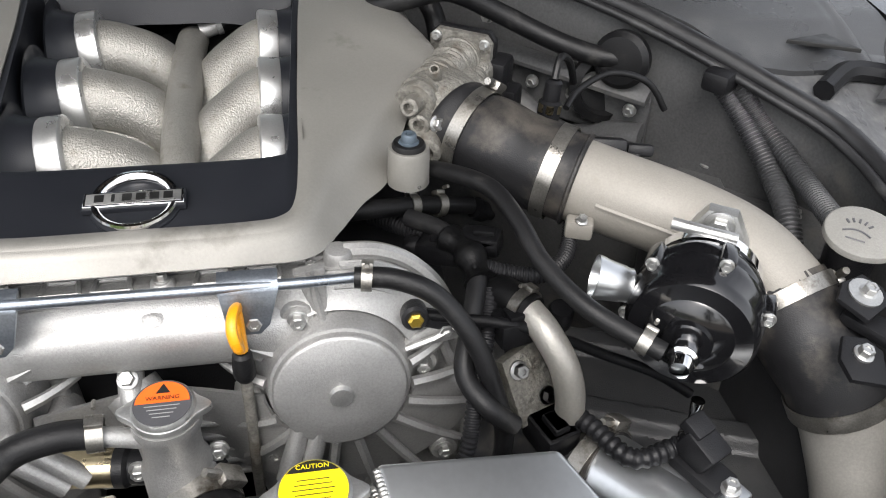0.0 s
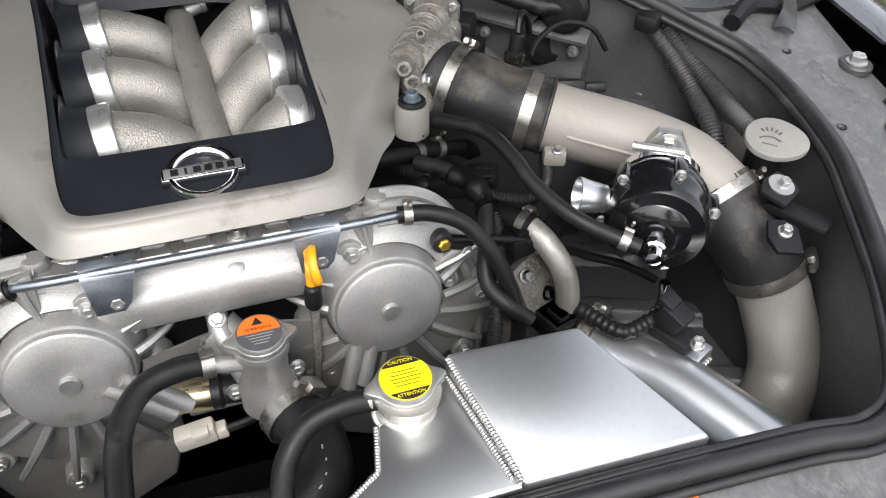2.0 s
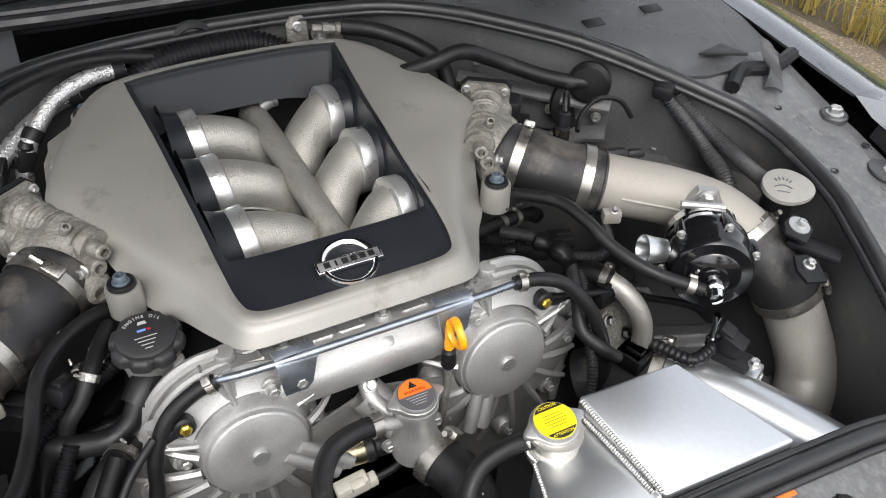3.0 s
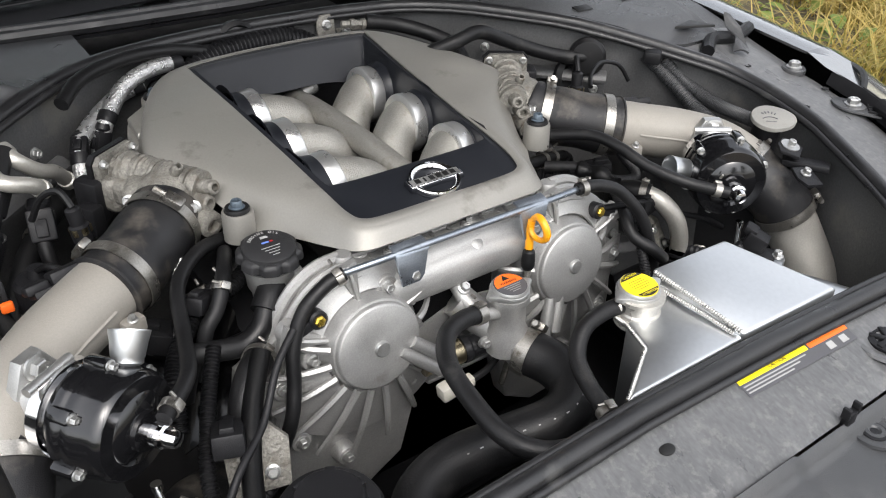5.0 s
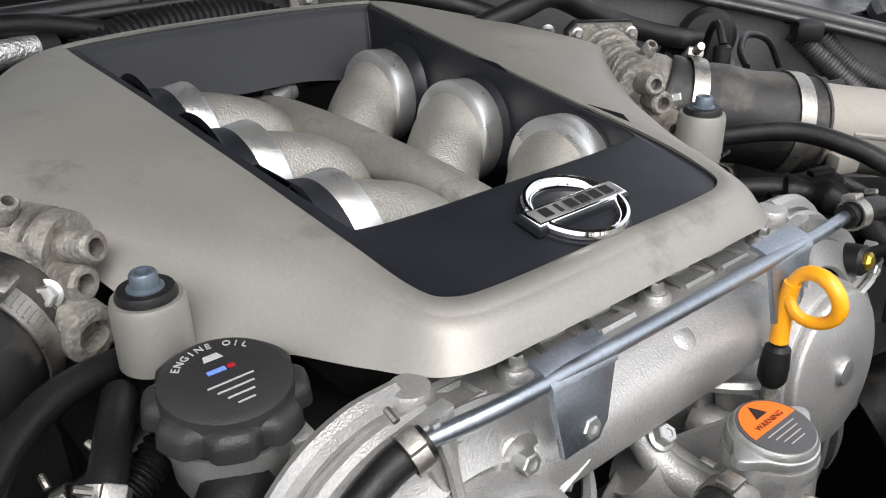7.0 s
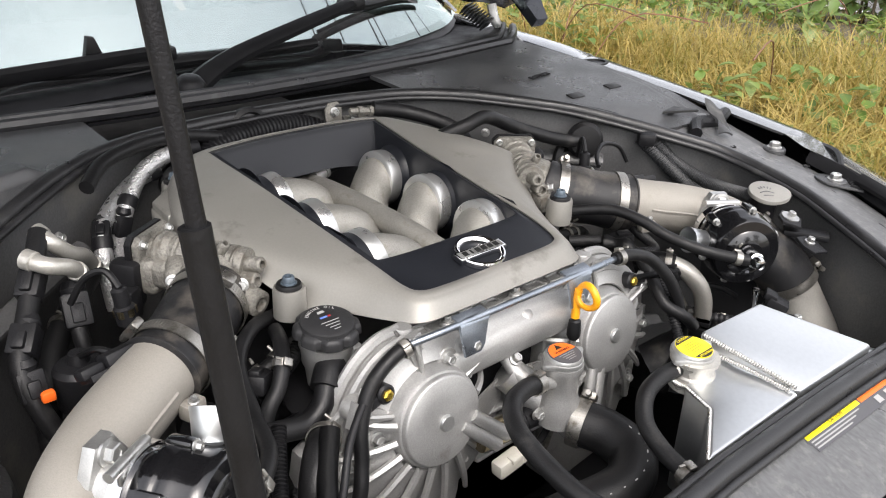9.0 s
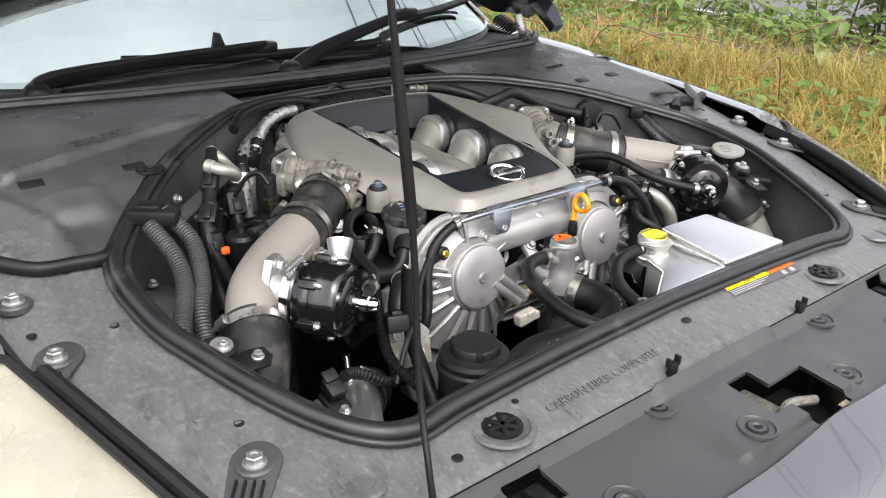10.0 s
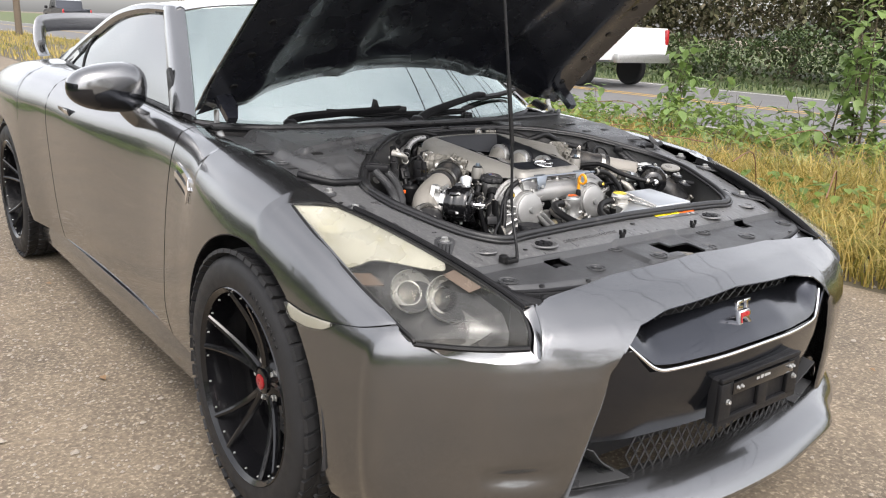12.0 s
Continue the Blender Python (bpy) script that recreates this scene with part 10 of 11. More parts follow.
# ---- the lay-by, the road and what grows beside it ----
def plant_material(name, ramp, rough=0.55, trans=0.25, scale=0.6):
    """Leaves: colour differs from blade to blade and in drifts."""
    m = bpy.data.materials.new(name)
    m.use_nodes = True
    n, l = m.node_tree.nodes, m.node_tree.links
    b = n["Principled BSDF"]
    geo, tc, nz = n.new("ShaderNodeNewGeometry"), n.new("ShaderNodeTexCoord"), n.new("ShaderNodeTexNoise")
    nz.inputs["Scale"].default_value = scale
    l.new(tc.outputs["Object"], nz.inputs["Vector"])
    mx = n.new("ShaderNodeMath")
    mx.operation = "MULTIPLY_ADD"
    l.new(geo.outputs["Random Per Island"], mx.inputs[0])
    mx.inputs[1].default_value = 0.55
    sb = n.new("ShaderNodeMath")
    sb.operation = "MULTIPLY_ADD"
    l.new(nz.outputs["Fac"], sb.inputs[0])
    sb.inputs[1].default_value, sb.inputs[2].default_value = 1.3, -0.42
    l.new(sb.outputs[0], mx.inputs[2])
    cr = n.new("ShaderNodeValToRGB")
    els = cr.color_ramp.elements
    els[0].position, els[0].color = 0.0, (*ramp[0], 1)
    els[1].position, els[1].color = 1.0, (*ramp[-1], 1)
    for k, c in enumerate(ramp[1:-1]):
        e = els.new((k + 1) / (len(ramp) - 1))
        e.color = (*c, 1)
    l.new(mx.outputs[0], cr.inputs["Fac"])
    l.new(cr.outputs[0], b.inputs["Base Color"])
    b.inputs["Roughness"].default_value = rough
    tr, ms = n.new("ShaderNodeBsdfTranslucent"), n.new("ShaderNodeMixShader")
    l.new(cr.outputs[0], tr.inputs["Color"])
    ms.inputs[0].default_value = trans
    l.new(b.outputs[0], ms.inputs[1])
    l.new(tr.outputs[0], ms.inputs[2])
    l.new(ms.outputs[0], n["Material Output"].inputs["Surface"])
    return m


GROUND = mat("packed_gravel", (0.134, 0.106, 0.075), 0.92, 0, 0.5, 2.2, 70, 1.0, 75, stain=(0.34, 0.285, 0.21), stain_scale=75, stain_at=0.52)
STONE = mat("small_stone", (0.26, 0.23, 0.19), 0.85, 0, 0.4, 30, 200, 0.2, 200)
ASPHALT = mat("worn_asphalt", (0.115, 0.113, 0.112), 0.85, 0, 0.18, 1.2, 90, 0.4, 150, stain=(0.15, 0.145, 0.14), stain_scale=2.0, stain_at=0.55)
LINE_WHITE = mat("white_road_paint", (0.48, 0.47, 0.45), 0.7, 0, 0.15, 9, 120)
LINE_YELLOW = mat("yellow_road_paint", (0.42, 0.26, 0.05), 0.7, 0, 0.15, 9, 120)
SOIL = mat("verge_soil", (0.075, 0.062, 0.04), 0.95, 0, 0.3, 4, 60, 0.6, 40)
GRASS = plant_material("long_grass", [(0.13, 0.15, 0.03), (0.28, 0.24, 0.055), (0.46, 0.34, 0.10), (0.58, 0.44, 0.17)], 0.5, 0.4, 0.9)
BRAMBLE = plant_material("bramble_leaf", [(0.08, 0.14, 0.03), (0.14, 0.225, 0.045), (0.22, 0.28, 0.07)], 0.4, 0.4, 1.2)
ALDER = plant_material("sapling_leaf", [(0.12, 0.19, 0.05), (0.18, 0.27, 0.08), (0.27, 0.34, 0.11)], 0.42, 0.4, 1.5)
HEDGE = plant_material("hedge_leaf", [(0.025, 0.045, 0.015), (0.05, 0.08, 0.025), (0.085, 0.105, 0.04)], 0.5, 0.15, 0.35)
WOOD_LEAF = plant_material("tree_leaf", [(0.06, 0.068, 0.035), (0.11, 0.108, 0.052), (0.17, 0.145, 0.075)], 0.55, 0.2, 0.15)
BRUSH = plant_material("brushwood_leaf", [(0.045, 0.040, 0.024), (0.085, 0.074, 0.040), (0.12, 0.10, 0.055)], 0.6, 0.15, 0.25)
BARK = mat("bark", (0.11, 0.085, 0.06), 0.9, 0, 0.3, 20, 90, 0.6, 60)
STEM = mat("sapling_stem", (0.09, 0.07, 0.045), 0.8, 0, 0.25, 30, 120)

rng = np.random.default_rng(7)
# ground: one sheet, finely uneven near the car, flat to the horizon
gx = np.concatenate([[-600, -150, -40, -16], np.linspace(-9, 9, 91), [16, 40, 150, 600]])
gy = np.concatenate([[-600, -150, -40, -16], np.linspace(-9, 11, 101), [16, 40, 150, 700]])
gv, gf = [], []
for x in gx:
    for y in gy:
        h = 0.010 * noise.noise(Vector((x * 0.9, y * 0.9, 0))) + 0.005 * noise.noise(Vector((x * 4, y * 4, 3))) if abs(x) < 9 and abs(y) < 10 else 0
        under = 0.3 if (abs(abs(x) - 0.8) < 0.3 and (abs(y) < 0.4 or abs(y - 2.78) < 0.4)) else 1
        gv.append((x, y, h * under - 0.006))
ny = len(gy)
for i in range(len(gx) - 1):
    for j in range(ny - 1):
        gf.append((i * ny + j, (i + 1) * ny + j, (i + 1) * ny + j + 1, i * ny + j + 1))
solo("ground", Geo().add(gv, gf), GROUND, "packed sandy gravel lay-by with small stones", "ground", kind="structure", sharp=60)


def scatter(count, xs, ys):
    return rng.uniform(xs[0], xs[1], count), rng.uniform(ys[0], ys[1], count)


# loose grit
g = Geo()
px, py = scatter(5200, (-5, 3.2), (-3.0, 7))
for x, y in zip(px, py):
    r = 0.003 + 0.010 * rng.random() ** 4
    a = rng.random(3) * 6.28
    pts = [(x + r * 1.3 * math.cos(a[0] + k * 1.26) * (0.8 + 0.4 * rng.random()), y + r * math.sin(a[0] + k * 1.26), 0.0) for k in range(5)]
    g.add(pts + [(x + 0.2 * r, y, r * 0.8)], [(k, (k + 1) % 5, 5) for k in range(5)])
px, py = scatter(11000, (-3.6, -0.75), (-1.6, 3.6))
for x, y in zip(px, py):
    r = 0.0022 + 0.0045 * rng.random() ** 2
    a0 = rng.random() * 6.28
    g.add([(x + r * 1.2 * math.cos(a0 + k * 1.57), y + r * math.sin(a0 + k * 1.57), -0.001) for k in range(4)] + [(x, y, r * 0.8)], [(k, (k + 1) % 4, 4) for k in range(4)])
solo("grit", g, STONE, "loose pale grit and pebbles on the packed ground", "gravel", kind="stuff", sharp=80)
g = Geo()
px, py = scatter(46, (-4, 3), (-2.5, 5))
for x, y in zip(px, py):
    a, s = rng.random() * 6.28, 0.015 + 0.03 * rng.random()
    c, d = math.cos(a) * s, math.sin(a) * s
    g.add([(x - c, y - d, 0.004), (x - d * 0.5, y + c * 0.5, 0.012), (x + c, y + d, 0.005), (x + d * 0.5, y - c * 0.5, 0.010)], [(0, 1, 2, 3)])
solo("dead_leaves", g, mat("dead_leaf", (0.20, 0.12, 0.06), 0.8, 0, 0.4, 20, 100), "dry brown leaves strewn on the gravel", "leaves", kind="stuff")
# verge, road and paint
def strip(x0, x1, y0, y1, z0, z1, n=60, wob=0.0):
    def fn(u, v):
        y = y0 + (y1 - y0) * u
        x = x0 + (x1 - x0) * v + wob * noise.noise(Vector((y * 0.7, v * 3, 1))) * (1 - v)
        return (x, y, z0 + (z1 - z0) * math.sin(math.pi * min(v * 1.2, 1) * 0.5))
    return grid(fn, n, 8)
solo("verge", Geo().add(*strip(2.55, 7.45, -60, 160, -0.004, 0.10, 220, 0.25)), SOIL, "rough grassy bank between lay-by and road", "verge", kind="structure")
solo("road", Geo().add([(7.40, -150, 0.025), (15.4, -150, 0.025), (15.4, 400, 0.025), (7.40, 400, 0.025)], [(0, 1, 2, 3)]), ASPHALT, "worn grey two-lane asphalt road", "road", kind="structure")
for name, x, w, m, lab in (("road_edge_line", 7.95, 0.12, LINE_WHITE, "worn white edge line"), ("centre_line", 11.55, 0.11, LINE_YELLOW, "worn yellow centre line"), ("centre_line", 11.85, 0.11, LINE_YELLOW, "worn yellow centre line"), ("road_edge_line", 15.0, 0.12, LINE_WHITE, "worn white edge line")):
    solo(name, Geo().add([(x, -150, 0.030), (x + w, -150, 0.030), (x + w, 400, 0.030), (x, 400, 0.030)], [(0, 1, 2, 3)]), m, lab, "road marking", kind="structure")
solo("far_verge", Geo().add([(15.38, -150, 0.02), (60, -150, 0.3), (60, 400, 0.3), (15.38, 400, 0.02)], [(0, 1, 2, 3)]), mat("far_grass", (0.075, 0.095, 0.03), 0.9, 0, 0.35, 0.6, 8, 0.5, 12), "mown green grass beyond the road", "verge", kind="structure")


def blades(count, xs, ys, h0, h1, width, lean, zf=lambda x: 0.05, drift=0.0):
    """Arching grass blades, each a tapering strip of three quads."""
    x, y = scatter(count, xs, ys)
    keep = np.array([noise.noise(Vector((a * 1.1, b * 1.1, 5))) for a, b in zip(x, y)]) > drift
    x, y = x[keep], y[keep]
    n = len(x)
    a = rng.uniform(0, 2 * np.pi, n)
    h = rng.uniform(h0, h1, n) * (0.8 + 0.4 * np.array([noise.noise(Vector((p * 0.8, q * 0.8, 9))) for p, q in zip(x, y)]))
    ln = rng.uniform(0.25, 1.0, n) * lean * h
    w = width * rng.uniform(0.6, 1.3, n)
    dx, dy = np.cos(a), np.sin(a)
    z0 = np.array([zf(p) for p in x])
    rows = []
    for t in (0.0, 0.35, 0.7, 1.0):
        cx, cy = x + dx * ln * t ** 2, y + dy * ln * t ** 2
        cz = z0 + h * (t - 0.38 * t ** 3 * np.minimum(ln / h, 1.2))
        ww = w * (1 - t ** 1.5) * 0.5 + 0.0004
        rows.append((np.stack([cx - dy * ww, cy + dx * ww, cz], 1), np.stack([cx + dy * ww, cy - dx * ww, cz], 1)))
    v = np.stack([p for r in rows for p in r], 1).reshape(-1, 3)
    f = []
    for i in range(n):
        b = i * 8
        for k in range(3):
            f.append((b + 2 * k, b + 2 * k + 1, b + 2 * k + 3, b + 2 * k + 2))
    return [tuple(p) for p in v], f


def bank(x):
    return 0.10 * min(max((x - 2.6) / 3.5, 0), 1)


g = Geo()
g.add(*blades(24000, (2.55, 4.6), (-3.5, 5.5), 0.25, 0.62, 0.008, 1.4, bank, -0.3))
g.add(*blades(15000, (3.2, 6.9), (-3, 12), 0.10, 0.32, 0.010, 1.1, bank, -0.2))
g.add(*blades(9000, (2.6, 7.0), (10, 45), 0.12, 0.30, 0.020, 0.8, bank, -0.3))
solo("long_grass", g, GRASS, "long arching yellow-green roadside grass", "grass", kind="stuff", sharp=180)
g = Geo()
g.add(*blades(6000, (15.4, 18), (-12, 40), 0.10, 0.25, 0.03, 0.6, lambda x: 0.03, -0.6))
solo("far_grass_tufts", g, HEDGE, "short grass tufts at the far road edge", "grass", kind="stuff", sharp=180)


def leaf_set(centres, size, droop=0.4, fold=0.25):
    """Pointed leaves folded along their midrib, one at each centre, turned at random."""
    g = Geo()
    for c in centres:
        s = size * rng.uniform(0.6, 1.25)
        yaw, pitch = rng.uniform(0, 2 * math.pi), rng.normal(-0.15, droop)
        d = Vector((math.cos(yaw) * math.cos(pitch), math.sin(yaw) * math.cos(pitch), math.sin(pitch)))
        side = d.cross(Vector((0, 0, 1))).normalized() * (s * 0.34)
        up = side.cross(d).normalized() * (s * fold * 0.34)
        c = Vector(c)
        a, b, e = c, c + d * s * 0.5, c + d * s - Vector((0, 0, 0.12 * s))
        g.add([a, c + d * s * 0.28 + side * 0.85 + up, c + d * s * 0.62 + side * 0.8 + up * 0.8, e, c + d * s * 0.62 - side * 0.8 + up * 0.8, c + d * s * 0.28 - side * 0.85 + up, b],
              [(0, 1, 6), (1, 2, 6), (2, 3, 6), (3, 4, 6), (4, 5, 6), (5, 0, 6)])
    return g


cs = []
x, y = scatter(9000, (3.0, 7.2), (-1.5, 10))
for a, b in zip(x, y):
    k = noise.noise(Vector((a * 0.8, b * 0.8, 2)))
    if k > -0.03:
        cs.append((a, b, bank(a) + (0.08 + 0.25 * max(k, 0) + 0.20 * rng.random()) * min((a - 2.7) / 0.8, 1)))
solo("brambles", leaf_set(cs, 0.10, 0.45), BRAMBLE, "low green brambles growing through the grass", "bramble", kind="stuff", sharp=180)
g = Geo()
for k in range(26):
    x, y = rng.uniform(3.0, 6.0), rng.uniform(-0.5, 7)
    a = rng.uniform(0, 6.28)
    L = rng.uniform(0.5, 1.1)
    g.add(*tube([(x, y, 0.1), (x + 0.3 * L * math.cos(a), y + 0.3 * L * math.sin(a), 0.45), (x + 0.9 * L * math.cos(a), y + 0.9 * L * math.sin(a), 0.35 + 0.2 * rng.random())], 0.004, 5, 5))
solo("bramble_canes", g, mat("bramble_cane", (0.16, 0.07, 0.04), 0.7, 0, 0.3, 20, 90), "thin reddish arching bramble canes", "bramble", kind="stuff")


def sapling(seed, height, stems):
    """A young broad-leaved tree: a few straight stems, large leaves on short stalks."""
    r = np.random.default_rng(seed)
    wood, cents = Geo(), []
    for k in range(stems):
        bx, by = r.normal(0, 0.06, 2)
        tx, ty = r.normal(0, 0.14, 2)
        h = height * r.uniform(0.7, 1.05)
        path = spline([(bx, by, 0.0), (bx + 0.3 * tx, by + 0.3 * ty, 0.4 * h), (bx + tx, by + ty, h)], 8)
        wood.add(*sweep(path, lambda t, h=h: 0.009 * (1 - 0.8 * t) * h, 6))
        for i in range(int(15 * h)):
            t = 0.18 + 0.82 * i / (15 * h)
            p = path[min(int(t * (len(path) - 1)), len(path) - 1)]
            reach = 0.05 + 0.24 * (1 - t) * r.random() + 0.05 * r.random()
            a = i * 2.4 + r.normal(0, 0.4)
            q = p + Vector((math.cos(a) * reach, math.sin(a) * reach, 0.06 * r.random()))
            wood.add(*sweep([p, p.lerp(q, 0.5) + Vector((0, 0, 0.02)), q], 0.0022, 4))
            cents += [tuple(q), tuple(p.lerp(q, 0.6) + Vector(r.normal(0, 0.02, 3)))]
            if r.random() < 0.5:
                cents.append(tuple(q + Vector(r.normal(0, 0.04, 3))))
    return wood, cents


def plant(x, y, seed, height, stems, size):
    ob = thing("sapling", (x, y, bank(x) - 0.02), "young broad-leaved sapling in the long grass", "sapling", "roadside saplings")
    wood, cents = sapling(seed, height, stems)
    o = Vector((x, y, bank(x) - 0.02))
    part("stem", Geo().add([tuple(Vector(p) + o) for p in wood.v], wood.f), STEM, ob)
    lv = leaf_set(cents, size, 0.5)
    part("foliage", Geo().add([tuple(Vector(p) + o) for p in lv.v], lv.f), ALDER, ob, sharp=180)
    return ob


for k, (x, y, h, st) in enumerate(((6.95, 4.68, 1.35, 3), (6.8, 4.78, 1.1, 2), (6.81, 4.15, 0.85, 2), (6.23, 3.37, 0.6, 4), (6.46, 2.96, 0.55, 2), (6.7, 2.73, 0.75, 2), (6.81, 2.55, 1.35, 2), (6.78, 2.27, 1.7, 3),
                                   (6.81, 2.06, 1.2, 2), (6.9, 1.8, 1.5, 3), (6.6, 1.3, 1.4, 3), (7.2, 6.3, 0.5, 2), (5.9, 3.9, 0.5, 3), (6.47, 5.48, 0.3, 2), (5.4, 2.2, 0.5, 3), (6.3, 0.6, 1.3, 3))):
    plant(x, y, k + 1, h, st, 0.145)

# hedge and wood beyond the road
cs = []
for k in range(46000):
    y = rng.uniform(-14, 60)
    top = 1.25 + 0.5 * noise.noise(Vector((y * 0.35, 0, 0))) + 0.4 * noise.noise(Vector((y * 1.3, 3, 0)))
    z = top * rng.random() ** 0.7
    x = 18.0 + 0.8 * noise.noise(Vector((y * 0.6, z, 1))) + (z / 2.2) * 0.9 + rng.random() ** 2 * 1.8
    cs.append((x, y, z))
solo("hedge", leaf_set(cs, 0.13, 0.6), HEDGE, "thick dark evergreen hedge beyond the road", "hedge", kind="stuff", sharp=180)

cs = []
for k in range(42000):
    y = rng.uniform(-14, 60)
    top = 3.6 + 1.6 * noise.noise(Vector((y * 0.22, 5, 0))) + 0.8 * noise.noise(Vector((y * 0.9, 8, 0)))
    z = top * rng.random() ** 0.8
    cs.append((20.8 + 1.0 * noise.noise(Vector((y * 0.5, z * 0.6, 4))) + rng.random() * 2.2, y, z))
solo("brushwood", leaf_set(cs, 0.15, 0.9), BRUSH, "tall olive-brown brushwood behind the hedge", "bushes", kind="stuff", sharp=180)


def tree(x, y, seed, height, spread, leaves, size, material, label, group="roadside trees"):
    r = np.random.default_rng(seed)
    ob = thing("tree", (x, y, 0), label, "tree", group)
    wood = Geo()
    top = Vector((x + r.normal(0, 0.3), y + r.normal(0, 0.3), height * 0.85))
    trunk = spline([(x, y, -0.05), (x + 0.1, y + 0.05, height * 0.35), top], 8)
    wood.add(*sweep(trunk, lambda t: 0.022 * height * (1 - 0.85 * t) + 0.01, 8))
    tips = []
    for k in range(16):
        t = 0.28 + 0.7 * k / 16
        p = trunk[int(t * (len(trunk) - 1))]
        a = k * 2.4 + r.normal(0, 0.3)
        reach = spread * (1.15 - 0.75 * t) * r.uniform(0.6, 1.1)
        q = p + Vector((math.cos(a) * reach, math.sin(a) * reach, 0.35 * reach + 0.2 * r.random() * height * 0.2))
        wood.add(*sweep(spline([p, p.lerp(q, 0.5) + Vector((0, 0, 0.12 * reach)), q], 4), lambda t, b=0.008 * height: b * (1 - 0.8 * t) + 0.004, 5))
        tips += [p.lerp(q, s) for s in (0.45, 0.7, 0.9, 1.0)]
    part("trunk", wood, BARK, ob)
    cents = []
    for k in range(leaves):
        c = tips[r.integers(len(tips))]
        cents.append(tuple(c + Vector(r.normal(0, 0.22 * spread, 3) * np.array([1, 1, 0.8]))))
    part("crown", leaf_set(cents, size, 0.7), material, ob, sharp=180)
    return ob


for k, (x, y, h, s) in enumerate(((22.5, 2.0, 5.0, 2.2), (23.5, 6.0, 6.2, 2.6), (22.0, 9.5, 4.6, 2.2), (24.0, 13.0, 6.5, 2.8), (22.5, 17.0, 5.4, 2.4), (25.0, 21.5, 7.0, 3.0), (23.0, 26.5, 5.8, 2.6), (25.5, 9.0, 7.5, 3.0), (26, 17.0, 8.0, 3.0), (27, 4.0, 6.4, 2.8), (24.5, -2.0, 5.2, 2.4), (26, 33, 7.5, 3.2), (25, 45, 7.5, 3.4))):
    tree(x, y, 40 + k, h, s, 3200, 0.24, WOOD_LEAF, "roadside tree with thin olive-brown autumn foliage")
# trees across the lay-by, mirrored in the paint and the side glass
for k, (x, y, h, s) in enumerate(((-3.0, -13.0, 7.0, 2.6), (2.5, -15.0, 8.0, 2.8), (-14.0, 4.0, 5.0, 2.4), (-15.0, 9.0, 5.5, 2.4))):
    tree(x, y, 70 + k, h, s, 900, 0.45, WOOD_LEAF, "bushy tree across the lay-by", "lay-by trees")
solo("near_verge", Geo().add(*strip(-9.5, -4.9, -30, 40, 0.02, 0.004, 120, 0.25)), mat("near_grass_soil", (0.055, 0.075, 0.022), 0.9, 0, 0.3, 2, 30, 0.5, 20), "green grassy edge on the lay-by's other side", "verge", kind="structure")
cs = [(-5.2 - 3.6 * rng.random(), rng.uniform(-16, 24), 0.34 * rng.random()) for k in range(6500)]
solo("green_bank", leaf_set(cs, 0.26, 0.5), BRAMBLE, "low green growth along the lay-by's other edge", "bushes", kind="stuff", sharp=180)
cs = [(-8.4 + rng.normal(0, 0.5), rng.uniform(-14, 20), 1.5 * rng.random() ** 0.85) for k in range(8000)]
solo("dark_hedge", leaf_set(cs, 0.34, 0.6), HEDGE, "dark hedge behind the grassy edge", "hedge", kind="stuff", sharp=180)

# overhead wires between two poles, mirrored in the windscreen
pole_at = [(8.6, -26.0), (6.2, 40.0)]
for x, y in pole_at:
    po = thing("utility_pole", (x, y, 0), "weathered wooden utility pole beside the road", "pole", "utility poles")
    part("shaft", Geo().add(*sweep([Vector((x, y, 0)), Vector((x, y, 5)), Vector((x, y, 10.0))], lambda t: 0.15 - 0.04 * t, 12)), BARK, po)
    part("crossarm", Geo().add(*box(Matrix.Translation((x - 1.0, y, 9.2)), 3.6, 0.10, 0.12, 0.01)), BARK, po)
for k, off in enumerate((-2.6, -2.3, -1.5, -0.9, 0.5, 0.7)):
    pts = []
    for i in range(21):
        t = i / 20
        a, b = Vector((pole_at[0][0] + off, pole_at[0][1], 9.3 - 0.4 * (k % 3))), Vector((pole_at[1][0] + off, pole_at[1][1], 9.3 - 0.4 * (k % 3)))
        pts.append(a.lerp(b, t) - Vector((0, 0, 2.2 * math.sin(math.pi * t))))
    solo("overhead_wire", Geo().add(*sweep(pts, 0.022 if k > 2 else 0.016, 5)), RUBBER, "dark overhead wire sagging above the lay-by", "wire", "overhead wires")

# ---- white pickup on the far lane ----
TRUCK_WHITE = mat("white_truck_paint", (0.72, 0.73, 0.74), 0.25, 0, 0.04, 3, 200, coat=0.8)


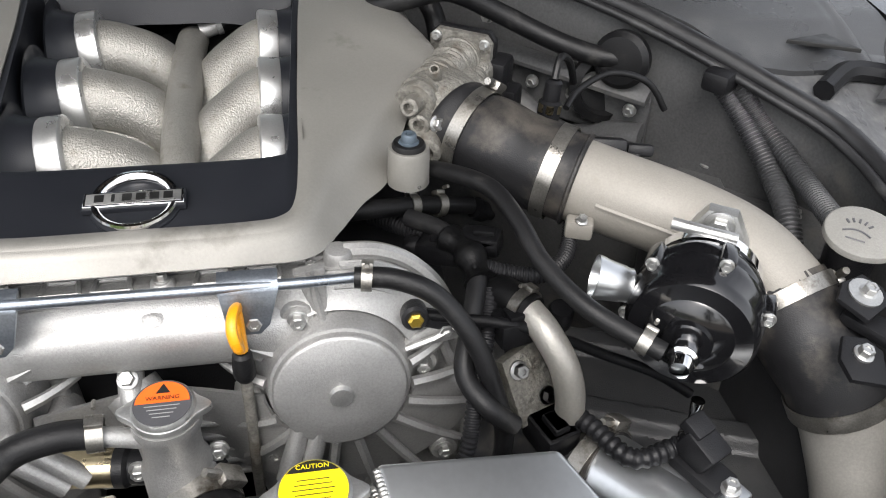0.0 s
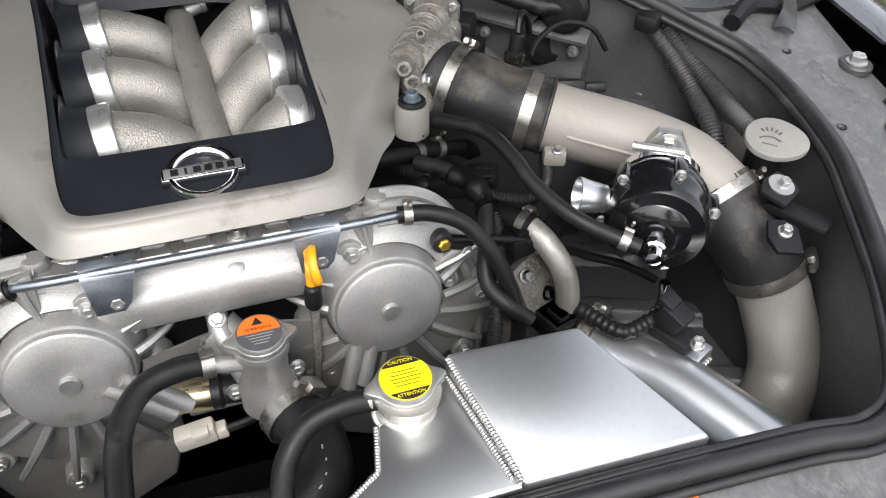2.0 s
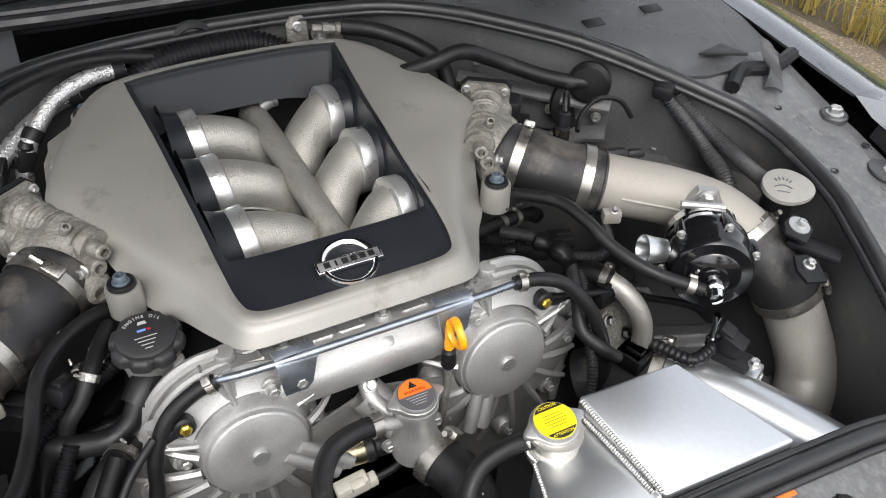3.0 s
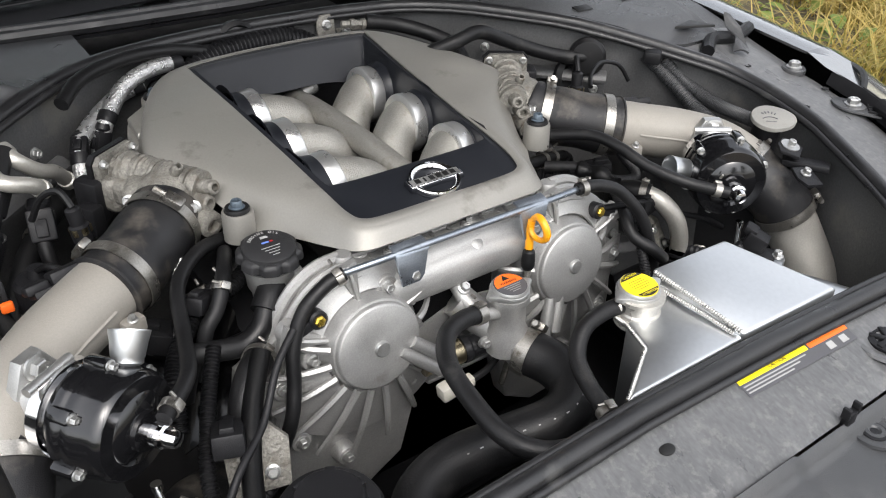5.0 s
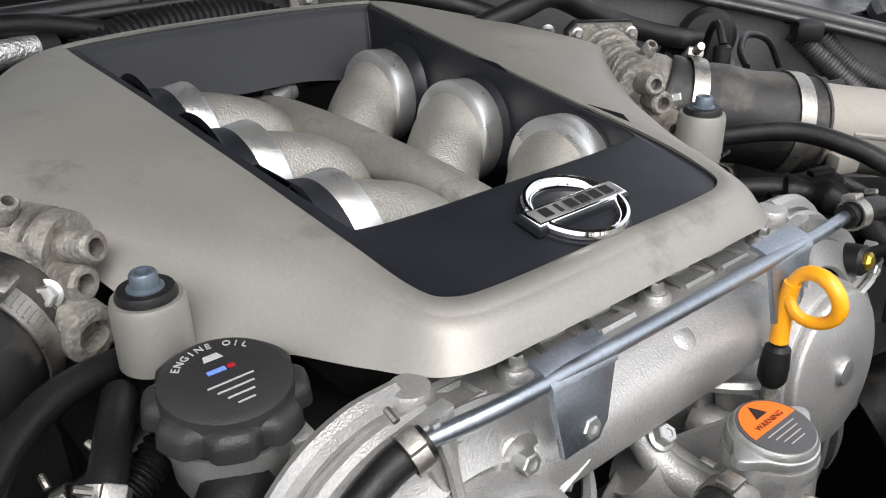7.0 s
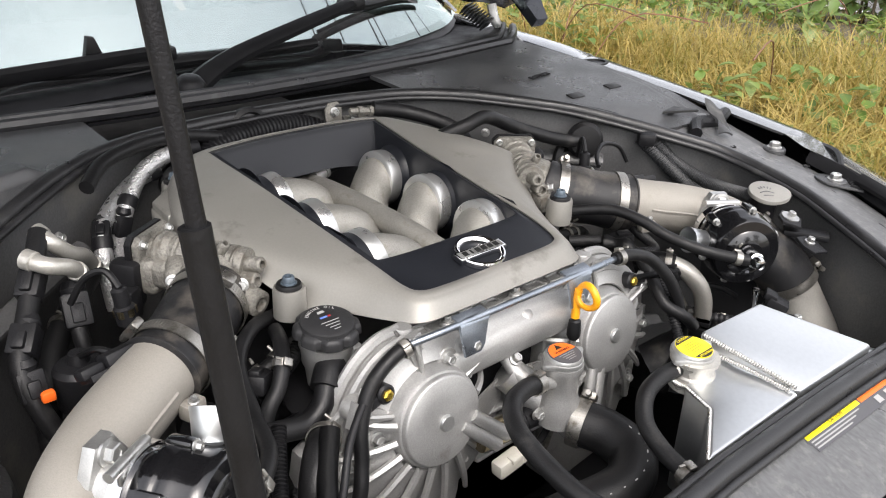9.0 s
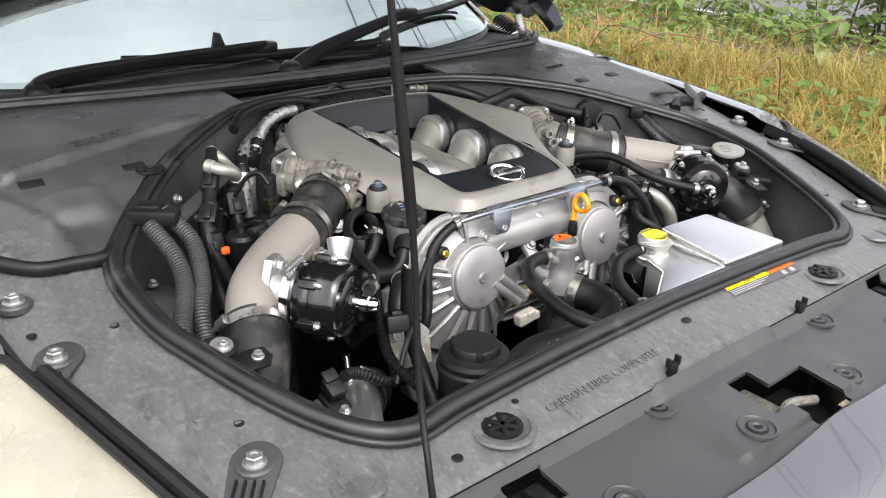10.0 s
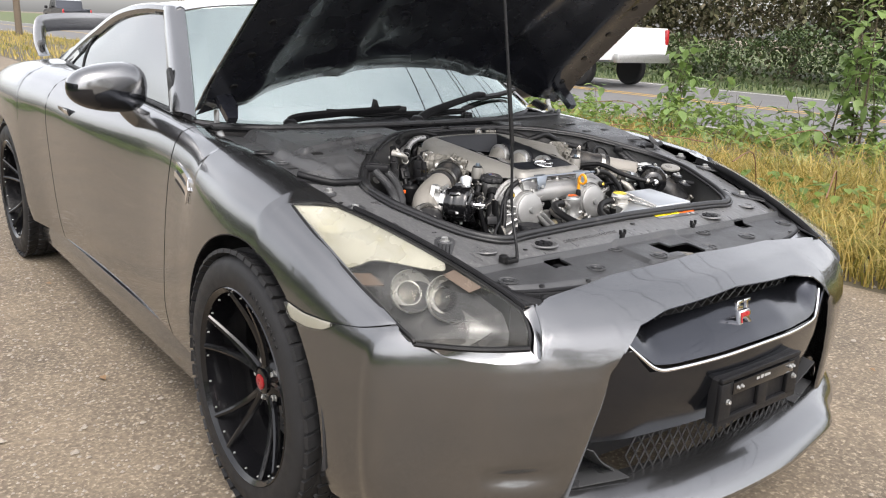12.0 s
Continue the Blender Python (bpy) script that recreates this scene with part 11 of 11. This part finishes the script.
def pickup(x0, y0, paint, label, s=1.0):
    """Front axle at y0, driving towards +y; near side at x0."""
    ob = thing("pickup_truck", (x0 + 0.95, y0 - 1.8, 0.03), label, "truck")
    T = Matrix.Translation((x0, y0, 0.03)) @ Matrix.Diagonal((s, s, s, 1))

    def add(name, geo, material, parent=ob, lab=""):
        geo.v = [tuple(T @ Vector(p)) for p in geo.v]
        return part(name, geo, material, parent, lab)
    prof = [(-4.55, 0.62), (-4.60, 0.95), (-4.55, 1.32), (-2.72, 1.34), (-2.70, 1.36), (-0.95, 1.36), (-0.9, 1.33), (0.45, 1.24), (0.82, 1.12), (0.90, 0.85), (0.86, 0.58), (0.50, 0.55), (0.46, 0.75), (0.25, 0.98), (-0.25, 0.98), (-0.46, 0.75), (-0.52, 0.50), (-3.15, 0.50), (-3.20, 0.75), (-3.40, 0.98), (-3.90, 0.98), (-4.10, 0.75), (-4.15, 0.60)]
    m = Matrix(((0, 0, 1, 0.0), (1, 0, 0, 0), (0, 1, 0, 0), (0, 0, 0, 1)))
    body = add("body", Geo().add(*slab(prof, m, 0.03, 1.92, 0.05, 3)), paint)
    cab = [(-2.70, 1.34), (-2.62, 1.86), (-2.3, 1.93), (-1.35, 1.93), (-1.1, 1.88), (-0.45, 1.34)]
    add("cab", Geo().add(*slab(cab, m, 0.13, 1.82, 0.06, 3)), paint)
    for a, b, c, d in ((-2.5, -1.75, 1.40, 1.80), (-1.65, -0.85, 1.40, 1.80)):
        add("side_window", Geo().add(*slab([(a, c), (a + 0.05, d), (b - (0.25 if b > -1 else 0.02), d), (b, c)], m, 0.105, 0.125, 0.0)), SIDE_GLASS, body)
    for y in (0.0, -3.65):
        for xx in (0.10, 1.82):
            wm_ = aim((xx, y, 0.39), (-1 if xx < 1 else 1, 0, 0))
            w = add("wheel", Geo().add(*lathe([(0.20, -0.10), (0.36, -0.11), (0.39, -0.08), (0.39, 0.06), (0.36, 0.09), (0.25, 0.10), (0.23, 0.08), (0.20, 0.06)], wm_, 32)), TYRE)
            rg = Geo().add(*lathe([(0.23, 0.03), (0.22, 0.06), (0.08, 0.05), (0.07, 0.085), (0.0, 0.09)], wm_, 24))
            for k in range(6):
                rg.add(*box(wm_ @ Matrix.Rotation(k * math.pi / 3, 4, "Z") @ Matrix.Translation((0.14, 0, 0.06)), 0.17, 0.06, 0.04, 0.01))
            add("rim", rg, STEEL, w)
    add("front_bumper", Geo().add(*box(Matrix.Translation((0.97, 0.90, 0.66)), 1.86, 0.14, 0.22, 0.04)), STEEL, body)
    add("rear_bumper", Geo().add(*box(Matrix.Translation((0.97, -4.66, 0.66)), 1.80, 0.14, 0.20, 0.03)), STEEL, body)
    for xx in (0.09, 1.85):
        add("tail_lamp", Geo().add(*box(Matrix.Translation((xx, -4.57, 1.12)), 0.12, 0.08, 0.34, 0.03)), RED, body)
        add("headlamp", Geo().add(*box(Matrix.Translation((xx + (0.06 if xx < 1 else -0.06), 0.80, 1.00)), 0.22, 0.14, 0.24, 0.04)), LAMP_AMBER, body)
    add("door_mirror", Geo().add(*box(Matrix.Translation((-0.12, -0.78, 1.40)), 0.20, 0.14, 0.20, 0.05)), PLASTIC_DARK, body)
    add("door_handle", Geo().add(*box(Matrix.Translation((0.015, -1.55, 1.12)), 0.03, 0.18, 0.04, 0.01)), paint, body)
    return ob


pickup(12.2, 15.0, TRUCK_WHITE, "white four-door pickup truck on the far lane")
pickup(13.0, 66.0, PAINT_DARK, "dark pickup truck far down the road", 1.05)
